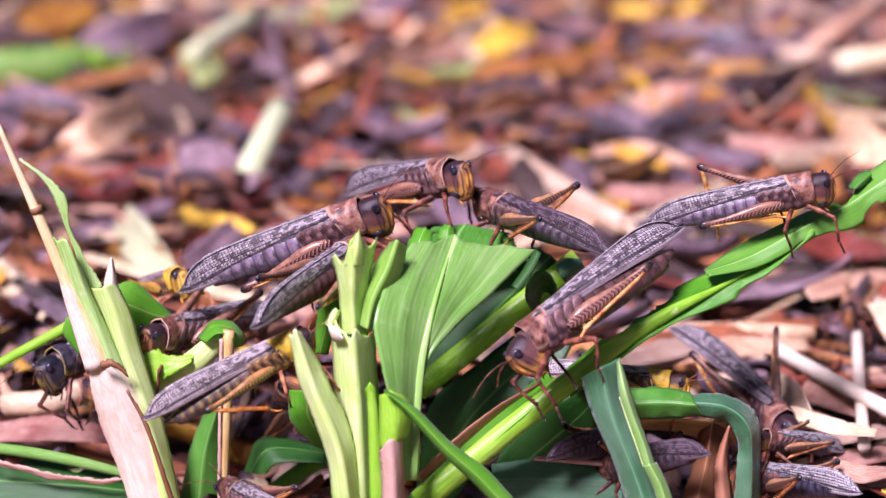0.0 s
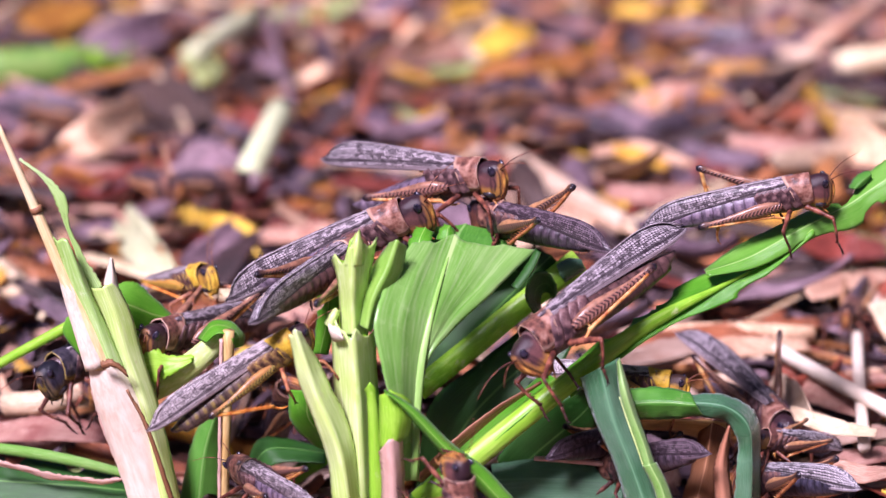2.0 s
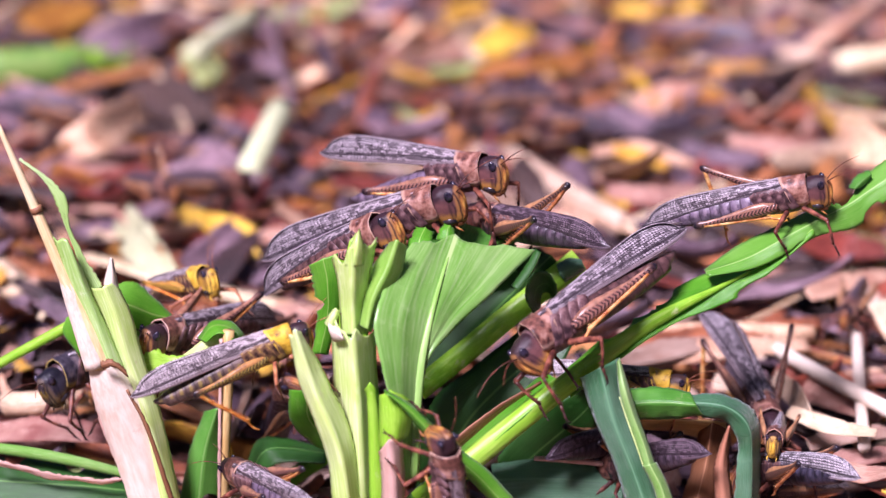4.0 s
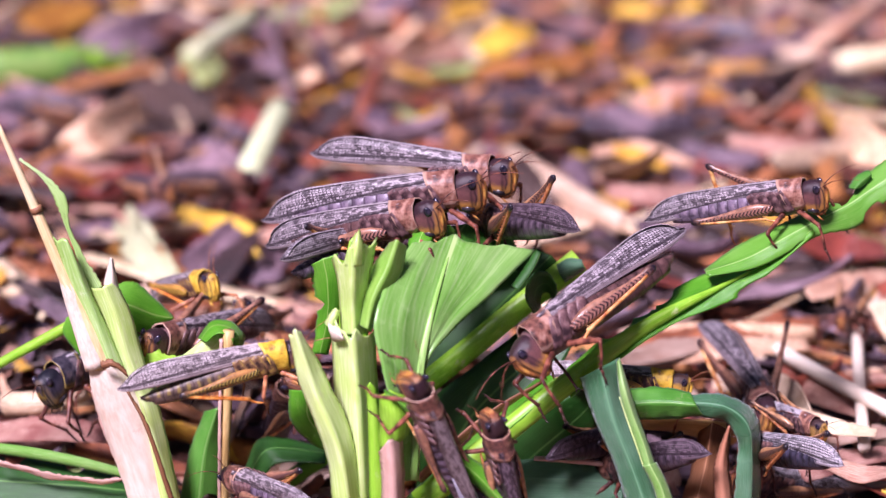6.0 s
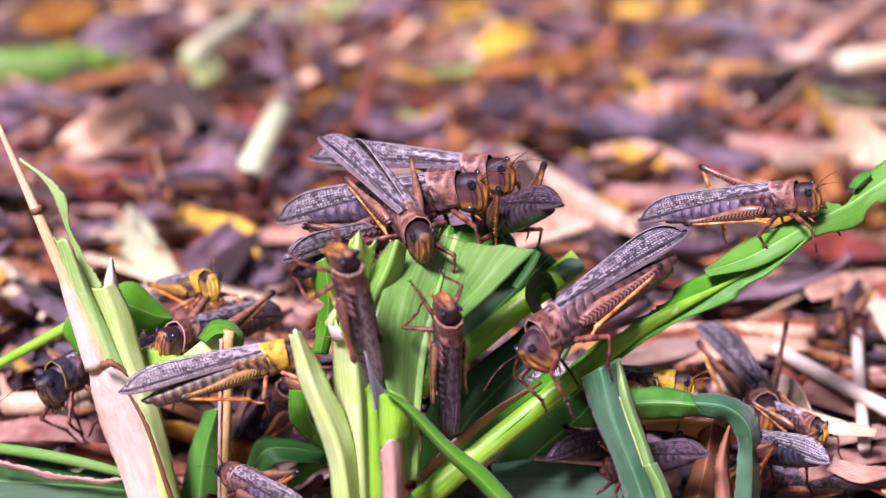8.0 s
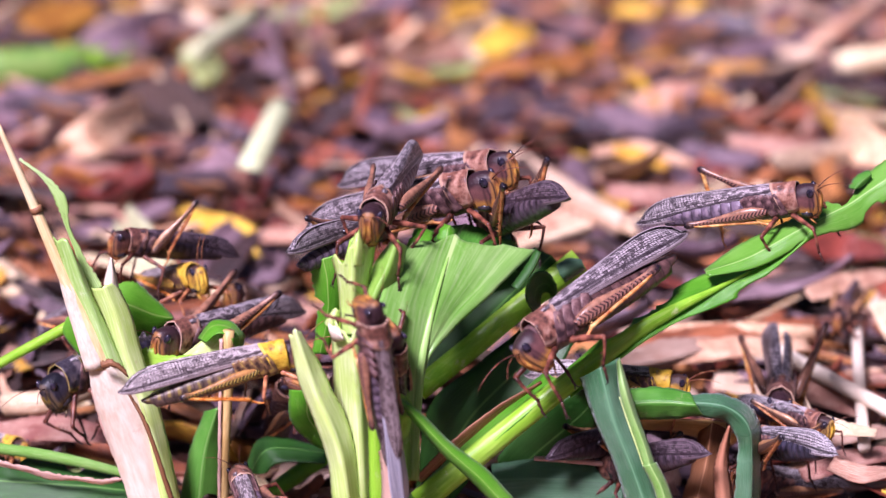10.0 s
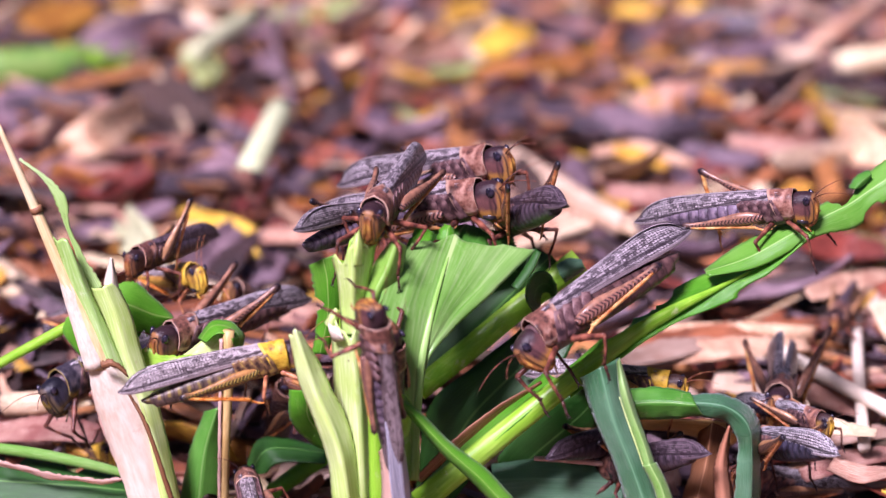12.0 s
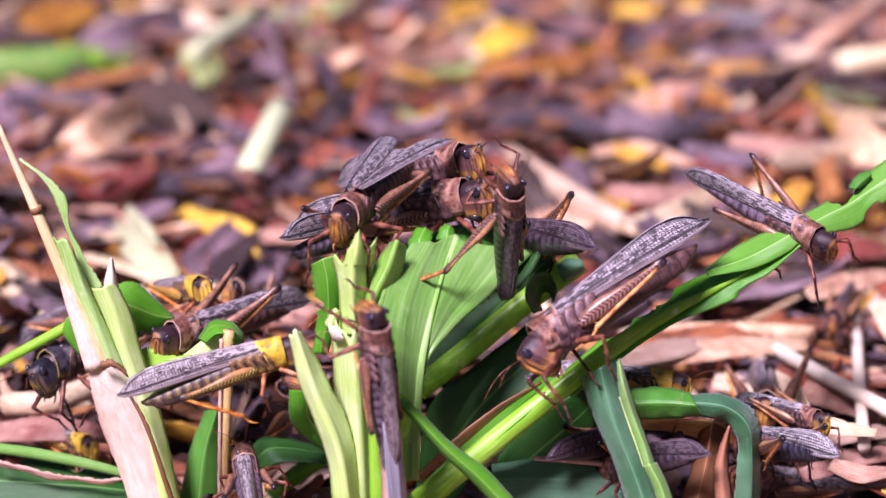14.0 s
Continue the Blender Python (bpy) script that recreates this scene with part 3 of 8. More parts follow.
def scrap(rnd, length, width, kind="leaf"):
    """Vertices, faces and UVs of one dry scrap: a curled blade, a chip or a stalk."""
    n, c = (7, 2)
    curl = rnd.uniform(0.15, 1.3) * rnd.choice((-1, 1))
    bend = rnd.uniform(-0.5, 0.9)
    twist = rnd.uniform(-1.0, 1.0)
    if kind == "stalk":
        curl, bend, twist = 2.6, rnd.uniform(-0.15, 0.15), 0.1
    vs, fs, uv = [], [], []
    for lay in (0, 1):
        for i in range(n + 1):
            u = i / n
            w = width * 0.5 * (1.0 if kind == "stalk" else (0.25 + 0.75 * math.sin(math.pi * min(1, 0.12 + u * 0.85)) ** 0.6) * (1 + rnd.uniform(-0.18, 0.18)))
            for j in range(-c, c + 1):
                a = j / c * curl
                y = w * (math.sin(a) / curl if abs(curl) > 0.1 else j / c)
                z = w * (1 - math.cos(a)) / curl - lay * 0.0006
                tw = twist * (u - 0.5)
                y, z = y * math.cos(tw) - z * math.sin(tw), y * math.sin(tw) + z * math.cos(tw)
                x = (u - 0.5) * length
                vs.append((x, y, z + bend * length * 0.25 * (4 * (u - 0.5) ** 2) * (0.6 + 0.4 * u)))
                uv.append((u, j / c))
    r = 2 * c + 1
    off = (n + 1) * r
    for i in range(n):
        for j in range(2 * c):
            a = i * r + j
            fs.append((a, a + 1, a + r + 1, a + r))
            fs.append((off + a + r, off + a + r + 1, off + a + 1, off + a))
        fs.append((i * r, (i + 1) * r, off + (i + 1) * r, off + i * r))
        a = i * r + 2 * c
        fs.append((a + r, a, off + a, off + a + r))
    return vs, fs, uv


def scrap_mesh(name, parts_list, mats):
    vs, fs, uvs, mi = [], [], [], []
    for (v, f, uv), m, k in parts_list:
        o = len(vs)
        vs += [tuple(m @ Vector(q)) for q in v] if m is not None else v
        uvs += uv
        fs += [tuple(o + i for i in q) for q in f]
        mi += [k] * len(f)
    me = bpy.data.meshes.new(name)
    me.from_pydata(vs, [], fs)
    layer = me.uv_layers.new(name="UVMap")
    idx = np.zeros(len(me.loops), dtype=np.int32)
    me.loops.foreach_get("vertex_index", idx)
    layer.data.foreach_set("uv", np.array(uvs, dtype=np.float32)[idx].ravel())
    me.polygons.foreach_set("material_index", mi)
    me.polygons.foreach_set("use_smooth", [True] * len(fs))
    for q in mats:
        me.materials.append(q)
    me.update()
    return me


def lie(rnd, x, y, z, tilt=16.0):
    """Pose of a scrap on the litter, long side mostly across the view."""
    yaw = rnd.gauss(-14, 46)
    return pose(x, y, z, rnd.gauss(0, tilt), rnd.gauss(0, tilt * 0.6), yaw)


SHARE = [("tan", 22), ("rust", 26), ("plum", 22), ("dark", 19), ("gold", 8), ("cream", 10), ("olive", 2)]
TONES = [k for k, _ in SHARE]
WTS = [w for _, w in SHARE]


def litter_bed():
    rnd = random.Random(5)
    items = []
    for i in range(7600):
        y = rnd.uniform(-0.12, 1.0)
        x = rnd.uniform(-0.22, 0.22) * (1 + 0.45 * max(y, 0))
        k = rnd.choices(range(len(TONES)), WTS)[0]
        stalk = rnd.random() < 0.16
        ln = rnd.uniform(0.010, 0.040)
        wd = rnd.uniform(0.002, 0.005) if stalk else rnd.uniform(0.004, 0.013)
        items.append((scrap(rnd, ln, wd, "stalk" if stalk else "leaf"), lie(rnd, x, y, rnd.uniform(-0.004, 0.010) if y > 0.03 else rnd.uniform(-0.007, -0.002), 24 if y > 0.03 else 7), k))
    for i in range(3200):
        x, y = rnd.uniform(-1.1, 1.1), rnd.uniform(-1.0, 2.0)
        if abs(x) < 0.2 * (1 + 0.45 * max(y, 0)) and -0.7 < y < 0.98:
            continue
        k = rnd.choices(range(len(TONES)), WTS)[0]
        stalk = rnd.random() < 0.16
        items.append((scrap(rnd, rnd.uniform(0.03, 0.09), rnd.uniform(0.004, 0.007) if stalk else rnd.uniform(0.012, 0.034), "stalk" if stalk else "leaf"), lie(rnd, x, y, rnd.uniform(-0.004, 0.010), 14), k))
    ob = new("leaf_litter", scrap_mesh("leaf_litter", items, [LIT_BED[k] for k in TONES]))
    tagged(ob, "bed of dry brown and tan leaf scraps on soil", "leaf litter", kind="stuff")


litter_bed()


def loose_litter():
    rnd = random.Random(11)
    words = {"tan": "pinkish tan", "rust": "rusty brown", "plum": "purplish grey brown", "dark": "very dark brown", "gold": "golden yellow", "cream": "pale cream", "olive": "faded olive green"}
    meshes = {}
    for k in TONES:
        for q in range(5):
            meshes[k, "leaf", q] = scrap_mesh("dry_leaf", [(scrap(rnd, rnd.uniform(0.024, 0.078), rnd.uniform(0.006, 0.015)), None, 0)], [LIT[k]])
        for q in range(2):
            meshes[k, "stalk", q] = scrap_mesh("dry_stalk", [(scrap(rnd, rnd.uniform(0.03, 0.07), rnd.uniform(0.003, 0.006), "stalk"), None, 0)], [LIT[k]])
    for i in range(290):
        y = rnd.uniform(0.045, 0.8)
        x = rnd.uniform(-0.17, 0.17) * (1 + 0.6 * y)
        k = rnd.choices(TONES, WTS)[0]
        stalk = rnd.random() < 0.2
        ob = new("dry_stalk" if stalk else "dry_leaf", meshes[k, "stalk" if stalk else "leaf", rnd.randrange(2 if stalk else 5)])
        ob.matrix_basis = lie(rnd, x, y, rnd.uniform(0.006, 0.018), 24)
        tagged(ob, f"{words[k]} dry {'stalk' if stalk else 'leaf'} lying on the litter", "dry stalk" if stalk else "dry leaf", "leaf litter pieces")


loose_litter()


def lying(name, material, pts, width, label, category, round_=False, group="leaf litter pieces", **kw):
    """A fallen blade or stalk with its own place on the litter."""
    if round_:
        bm = tube(pts, [width / 2] * len(pts), 10, jitter=0.05, seed=len(label), flat=0.8)
    else:
        bm = strip(pts, [0.68 * width * f for f in ([0.7] + [1.0] * (len(pts) - 2) + [0.5])], lean=(0, 0.85, 0.5), cup=0.12, steps=14, cross=3, ragged=0.15, seed=len(label), **kw)
    return tagged(finish(name, bm, material), label, category, group)


lying("green_stalk", M["fallen"], [(-0.1731, 0.3673, 0.0160), (-0.1469, 0.3748, 0.0160), (-0.1350, 0.3805, 0.0160)], 0.017, "thick green stalk fallen on the litter", "plant stalk", True)
lying("green_stalk", M["lime"], [(-0.1408, 0.4049, 0.0100), (-0.1311, 0.4148, 0.0100), (-0.1227, 0.4188, 0.0100)], 0.012, "yellowish end of a green stalk on litter", "plant stalk", True)
lying("pale_husk", LIT["celery"], [(-0.0939, 0.3645, 0.0220), (-0.0857, 0.3917, 0.0240), (-0.0748, 0.4339, 0.0240)], 0.009, "pale cream rolled husk on the litter", "husk", True)
lying("pale_husk", LIT["olive"], [(-0.0955, 0.3575, 0.0140), (-0.0897, 0.3633, 0.0180), (-0.0836, 0.3774, 0.0180)], 0.022, "faded olive green husk on the litter", "husk")
lying("pale_husk", LIT["celery"], [(-0.0615, 0.2169, 0.0180), (-0.0573, 0.2362, 0.0240), (-0.0543, 0.2818, 0.0240)], 0.0085, "pale yellow green rolled husk on litter", "husk", True)
lying("pale_husk", LIT["celery"], [(-0.0984, 0.1930, 0.0120), (-0.0866, 0.1510, 0.0140), (-0.0743, 0.1188, 0.0140)], 0.021, "broad cream husk strip on the litter", "husk")
lying("golden_leaf", LIT["gold"], [(0.0142, 0.3920, 0.0180), (0.0252, 0.4040, 0.0220), (0.0355, 0.4164, 0.0200)], 0.020, "bright golden yellow leaf on the litter", "dry leaf")
lying("golden_leaf", LIT["gold"], [(0.0117, 0.3627, 0.0160), (0.0244, 0.3680, 0.0180), (0.0517, 0.3680, 0.0180)], 0.014, "golden yellow leaf strip on the litter", "dry leaf")
lying("golden_leaf", LIT["gold"], [(0.0549, 0.2523, 0.0160), (0.0634, 0.2433, 0.0180), (0.0736, 0.2341, 0.0180)], 0.011, "golden yellow leaf strip on the litter", "dry leaf")
lying("golden_leaf", LIT["gold"], [(0.0836, 0.3720, 0.0160), (0.1016, 0.3633, 0.0180), (0.1195, 0.3727, 0.0180)], 0.012, "golden yellow leaf strip on the litter", "dry leaf")
lying("golden_leaf", LIT["gold"], [(0.0866, 0.3358, 0.0160), (0.0930, 0.3188, 0.0180), (0.0996, 0.3063, 0.0180)], 0.014, "small golden yellow leaf on the litter", "dry leaf")
lying("golden_leaf", LIT["gold"], [(-0.0779, 0.1869, 0.0120), (-0.0665, 0.1741, 0.0140), (-0.0559, 0.1682, 0.0140)], 0.011, "golden yellow leaf strip on the litter", "dry leaf")
lying("golden_leaf", LIT["gold"], [(-0.1278, 0.2458, 0.0120), (-0.1179, 0.2281, 0.0140), (-0.1067, 0.2180, 0.0140)], 0.010, "small golden yellow leaf on the litter", "dry leaf")
lying("rust_leaf", LIT["rust"], [(-0.0449, 0.2454, 0.0140), (-0.0377, 0.2486, 0.0160), (-0.0265, 0.2454, 0.0140)], 0.014, "orange rust leaf scrap on the litter", "dry leaf")
lying("straw", LIT["cream"], [(0.0214, 0.2486, 0.0160), (0.0378, 0.2043, 0.0160), (0.0533, 0.1741, 0.0140)], 0.008, "long pale straw stalk on the litter", "straw", True)
lying("straw", M["white"], [(0.0834, 0.0743, 0.0120), (0.0918, 0.0414, 0.0160), (0.1074, 0.0099, 0.0160)], 0.0044, "thin white straw stalk on the litter", "straw", True)
lying("straw", M["white"], [(0.1111, 0.0952, 0.0120), (0.1037, 0.0449, 0.0140), (0.0980, 0.0002, 0.0120)], 0.0038, "thin white straw stalk on the litter", "straw", True)
lying("pale_husk", LIT["tan"], [(0.0439, 0.0555, 0.0120), (0.0597, 0.0576, 0.0140), (0.0743, 0.0600, 0.0150), (0.0939, 0.0655, 0.0140)], 0.0105, "long pale peach husk strip across litter", "husk")
lying("pale_husk", LIT["rust"], [(0.0493, 0.0712, 0.0120), (0.0655, 0.0726, 0.0140), (0.0802, 0.0733, 0.0150), (0.0995, 0.0845, 0.0140)], 0.009, "rusty brown husk strip across the litter", "husk")
lying("straw", LIT["tan"], [(0.0542, 0.0782, 0.0130), (0.0745, 0.0747, 0.0150), (0.0966, 0.0744, 0.0140)], 0.0045, "pinkish tan straw stalk on the litter", "straw", True)
lying("straw", LIT["cream"], [(0.0465, 0.0737, 0.0130), (0.0555, 0.0769, 0.0150), (0.0671, 0.0892, 0.0140)], 0.005, "pale straw stalk lying across litter", "straw", True)
lying("straw", LIT["cream"], [(-0.1064, 0.0282, 0.0120), (-0.0948, 0.0248, 0.0140), (-0.0847, 0.0367, 0.0140)], 0.006, "pale straw stalk lying across litter", "straw", True)
lying("straw", LIT["cream"], [(0.1498, 0.3903, 0.0140), (0.1627, 0.3912, 0.0160), (0.1860, 0.4010, 0.0160)], 0.009, "thick pale straw stalk on the litter", "straw", True)
lying("straw", LIT["cream"], [(0.1083, 0.4050, 0.0140), (0.1274, 0.4010, 0.0160), (0.1440, 0.3961, 0.0160)], 0.007, "pale straw stalk lying across litter", "straw", True)
lying("pale_husk", LIT["tan"], [(0.1342, 0.2862, 0.0140), (0.1394, 0.2596, 0.0160), (0.1524, 0.2380, 0.0160)], 0.022, "pale cream husk strip on the litter", "husk")
lying("plum_leaf", LIT["plum"], [(-0.0900, 0.2380, 0.0160), (-0.0751, 0.2341, 0.0180), (-0.0589, 0.2108, 0.0160)], 0.022, "long purplish grey dead leaf on litter", "dry leaf")
lying("plum_leaf", LIT["plum"], [(-0.1370, 0.4111, 0.0160), (-0.1191, 0.4278, 0.0180), (-0.1042, 0.4818, 0.0160)], 0.026, "long purplish grey dead leaf on litter", "dry leaf")
lying("plum_leaf", LIT["plum"], [(0.0412, 0.2784, 0.0160), (0.0570, 0.2861, 0.0180), (0.0782, 0.2862, 0.0160)], 0.02, "long purplish grey dead leaf on litter", "dry leaf")
lying("tan_leaf", LIT["tan"], [(0.0681, 0.3062, 0.0160), (0.0826, 0.3146, 0.0180), (0.1025, 0.3144, 0.0160)], 0.026, "broad pinkish tan dead leaf on litter", "dry leaf")
lying("plum_leaf", LIT["plum"], [(-0.1612, 0.3100, 0.0120), (-0.1466, 0.3185, 0.0150), (-0.1260, 0.3143, 0.0140)], 0.03, "broad purplish dead leaf on the litter", "dry leaf")
# these three dark leaves also hold the shade of the far left corner
lying("dark_leaf", LIT["dark"], [(-0.1735, 0.4450, 0.0120), (-0.1556, 0.4638, 0.0150), (-0.1369, 0.4799, 0.0140)], 0.03, "dark rotten leaf lying on the litter", "dry leaf")
lying("dark_leaf", LIT["dark"], [(-0.1184, 0.3481, 0.0120), (-0.0995, 0.3270, 0.0150), (-0.0851, 0.3020, 0.0140)], 0.024, "dark rotten leaf lying on the litter", "dry leaf")
lying("dark_leaf", LIT["dark"], [(-0.1580, 0.4040, 0.0120), (-0.1240, 0.3443, 0.0150), (-0.1090, 0.3760, 0.0140)], 0.022, "dark brown leaf scrap on the litter", "dry leaf")
lying("pale_husk", LIT["tan"], [(0.0832, -0.0042, 0.0060), (0.0944, 0.0013, 0.0080), (0.1086, 0.0067, 0.0080)], 0.009, "pale peach husk lying on the litter", "husk")
lying("pale_husk", LIT["tan"], [(-0.1099, 0.0228, 0.0060), (-0.0944, 0.0207, 0.0080), (-0.0768, 0.0158, 0.0080)], 0.012, "pinkish husk lying across the litter", "husk")
lying("dark_leaf", LIT["dark"], [(0.0857, 0.1184, 0.0100), (0.0998, 0.1193, 0.0130), (0.1174, 0.1209, 0.0120)], 0.016, "dark rotten leaf lying on the litter", "dry leaf")
lying("rust_leaf", LIT["rust"], [(0.0642, 0.1430, 0.0100), (0.0772, 0.1432, 0.0130), (0.0927, 0.1508, 0.0120)], 0.013, "rusty brown leaf strip on the litter", "dry leaf")
lying("dark_leaf", LIT["dark"], [(0.0567, 0.1084, 0.0100), (0.0689, 0.1077, 0.0130), (0.0800, 0.1098, 0.0120)], 0.012, "dark rotten leaf lying on the litter", "dry leaf")
lying("rust_leaf", LIT["rust"], [(0.1077, 0.1757, 0.0100), (0.1161, 0.1542, 0.0130), (0.1294, 0.1547, 0.0120)], 0.016, "rusty brown leaf strip on the litter", "dry leaf")
lying("pale_husk", LIT["tan"], [(0.0861, 0.0490, 0.0080), (0.0942, 0.0368, 0.0110), (0.1060, 0.0238, 0.0100)], 0.011, "peach husk strip lying on the litter", "husk")
lying("pale_husk", LIT["cream"], [(0.0869, 0.0129, 0.0070), (0.0965, 0.0151, 0.0090), (0.1090, 0.0170, 0.0090)], 0.009, "pale cream husk strip on the litter", "husk")
lying("tan_leaf", LIT["tan"], [(-0.1242, 0.2598, 0.0140), (-0.1143, 0.2706, 0.0180), (-0.1061, 0.3144, 0.0160)], 0.024, "broad pinkish tan dead leaf on litter", "dry leaf")
lying("pale_husk", LIT["cream"], [(0.0818, 0.0126, 0.0160), (0.0903, 0.0022, 0.0160), (0.1001, -0.0022, 0.0160)], 0.007, "pale cream husk lying between straws", "husk")
lying("pale_husk", LIT["tan"], [(0.0868, -0.0210, 0.0160), (0.0927, -0.0277, 0.0160), (0.0993, -0.0257, 0.0160)], 0.008, "pinkish husk scrap by the heap", "husk")
lying("pale_husk", LIT["cream"], [(0.0814, 0.0361, 0.0160), (0.0852, 0.0233, 0.0160), (0.0869, 0.0062, 0.0160)], 0.009, "short pale husk under the straws", "husk")
lying("pale_husk", LIT["cream"], [(0.0447, 0.0477, 0.0160), (0.0566, 0.0554, 0.0160), (0.0688, 0.0623, 0.0160)], 0.010, "pale husk strip behind the green leaf", "husk")
lying("pale_husk", LIT["tan"], [(0.0500, 0.1914, 0.0200), (0.0632, 0.1838, 0.0200), (0.0787, 0.1939, 0.0200)], 0.012, "broad peach husk strip on the litter", "husk")
lying("pale_husk", LIT["tan"], [(0.0483, 0.2357, 0.0200), (0.0632, 0.2414, 0.0200), (0.0787, 0.2218, 0.0200)], 0.009, "dry tan husk piece on the litter", "husk")
lying("pale_husk", LIT["cream"], [(0.0534, 0.1526, 0.0200), (0.0696, 0.1691, 0.0200), (0.0873, 0.2017, 0.0200)], 0.010, "long pale husk across the litter", "husk")
lying("pale_husk", LIT["tan"], [(0.0968, 0.0883, 0.0200), (0.1089, 0.0986, 0.0200), (0.1217, 0.1071, 0.0200)], 0.010, "pinkish tan husk strip on the litter", "husk")
lying("pale_husk", LIT["tan"], [(0.0936, 0.2516, 0.0200), (0.1073, 0.2428, 0.0200), (0.1223, 0.2457, 0.0200)], 0.012, "faded peach husk on the litter", "husk")
lying("golden_leaf", LIT["gold"], [(0.0791, 0.2981, 0.0200), (0.0897, 0.3064, 0.0200), (0.0995, 0.3097, 0.0200)], 0.013, "golden yellow leaf strip on the litter", "dry leaf")
lying("golden_leaf", LIT["gold"], [(0.0524, 0.2428, 0.0200), (0.0617, 0.2336, 0.0200), (0.0708, 0.2190, 0.0200)], 0.008, "golden yellow leaf strip on the litter", "dry leaf")
lying("golden_leaf", LIT["gold"], [(0.0314, 0.3573, 0.0200), (0.0456, 0.3724, 0.0200), (0.0593, 0.3840, 0.0200)], 0.01, "golden yellow leaf strip on the litter", "dry leaf")
lying("golden_leaf", LIT["gold"], [(0.1296, 0.3320, 0.0200), (0.1304, 0.3022, 0.0200), (0.1312, 0.2681, 0.0200)], 0.011, "faded yellow leaf strip on the litter", "dry leaf")
lying("golden_leaf", LIT["gold"], [(0.0014, 0.4510, 0.0200), (0.0095, 0.4646, 0.0200), (0.0177, 0.4761, 0.0200)], 0.014, "small golden yellow leaf on the litter", "dry leaf")
lying("golden_leaf", LIT["gold"], [(-0.1667, 0.4334, 0.0200), (-0.1547, 0.4510, 0.0200), (-0.1423, 0.4692, 0.0200)], 0.022, "dull yellow leaf on the litter", "dry leaf")
lying("golden_leaf", LIT["gold"], [(-0.0093, 0.2781, 0.0200), (-0.0037, 0.2860, 0.0200), (0.0015, 0.2900, 0.0200)], 0.006, "small golden yellow leaf on the litter", "dry leaf")
lying("golden_leaf", LIT["gold"], [(0.0669, 0.3518, 0.0200), (0.0720, 0.3320, 0.0200), (0.0746, 0.3022, 0.0200)], 0.007, "golden yellow leaf strip on the litter", "dry leaf")
lying("rust_leaf", LIT["rust"], [(0.1053, 0.2805, 0.0200), (0.1167, 0.2868, 0.0200), (0.1289, 0.2981, 0.0200)], 0.012, "orange rust leaf scrap on the litter", "dry leaf")
lying("rust_leaf", LIT["rust"], [(-0.1381, 0.3233, 0.0200), (-0.1215, 0.3427, 0.0200), (-0.1011, 0.3629, 0.0200)], 0.008, "orange rust leaf strip on the litter", "dry leaf")
lying("rust_leaf", LIT["rust"], [(-0.0781, 0.3022, 0.0200), (-0.0777, 0.3320, 0.0200), (-0.0784, 0.3611, 0.0200)], 0.008, "orange rust leaf scrap on the litter", "dry leaf")
lying("plum_leaf", LIT["plum"], [(-0.0735, 0.4797, 0.0200), (-0.0626, 0.3880, 0.0200), (-0.0511, 0.2981, 0.0200)], 0.013, "long purplish grey dead leaf on litter", "dry leaf")
lying("plum_leaf", LIT["plum"], [(0.1017, 0.3743, 0.0200), (0.1209, 0.3939, 0.0200), (0.1419, 0.4206, 0.0200)], 0.012, "long purplish grey dead leaf on litter", "dry leaf")


# ---- the heap of cut green maize ----
def plant(name, label, category):
    ob = new(name)
    return tagged(ob, label, category, "heap of cut maize")


# peeled stalk with its sheath
p = plant("maize_stalk", "cut maize stalk, peeled white below, yellow and thin above", "maize stalk")
part("stem", tube([(-0.0972, -0.0140, 0.0933), (-0.0900, -0.0140, 0.0742), (-0.0840, -0.0150, 0.0588), (-0.0785, -0.0160, 0.0453), (-0.0760, -0.0160, 0.0373)], [0.0005, 0.0011, 0.0015, 0.0019, 0.0022], 10, 24, jitter=0.04), M["straw"], p, "thin yellow upper stem")
part("lower_stem", tube([(-0.0845, -0.0146, 0.0607), (-0.0825, -0.0152, 0.0543), (-0.0802, -0.0158, 0.0466), (-0.0774, -0.0165, 0.0375)], [0.0012, 0.0019, 0.0022, 0.0026], 12, 18, jitter=0.05, seed=6), M["cream"], p, "whitish stripped lower stem")
part("peel_strip", strip([(-0.0788, -0.0140, 0.0312), (-0.0775, -0.0140, 0.0258), (-0.0759, -0.0140, 0.0200), (-0.0741, -0.0140, 0.0141)], [0.0008, 0.0012, 0.0013, 0.0006], lean=(1, 0, 0.2), steps=26, cross=2, ragged=0.6, seed=13), M["pink"], p, "thin torn peel hanging from the stalk")
part("node_ring", tube([(-0.0897, -0.0140, 0.0740), (-0.0892, -0.0140, 0.0727)], [0.00145, 0.00145], 10, 2), M["brown"], p)
part("peeled_core", tube([(-0.0784, -0.0160, 0.0456), (-0.0765, -0.0160, 0.0386), (-0.0741, -0.0150, 0.0316), (-0.0712, -0.0140, 0.0230), (-0.0672, -0.0130, 0.0089), (-0.0638, -0.0130, -0.0043)], [0.0018, 0.0030, 0.0047, 0.0054, 0.0055, 0.0054], 16, 28, flat=0.6, jitter=0.09, seed=3), M["cream"], p, "white peeled stalk core with brown scars")
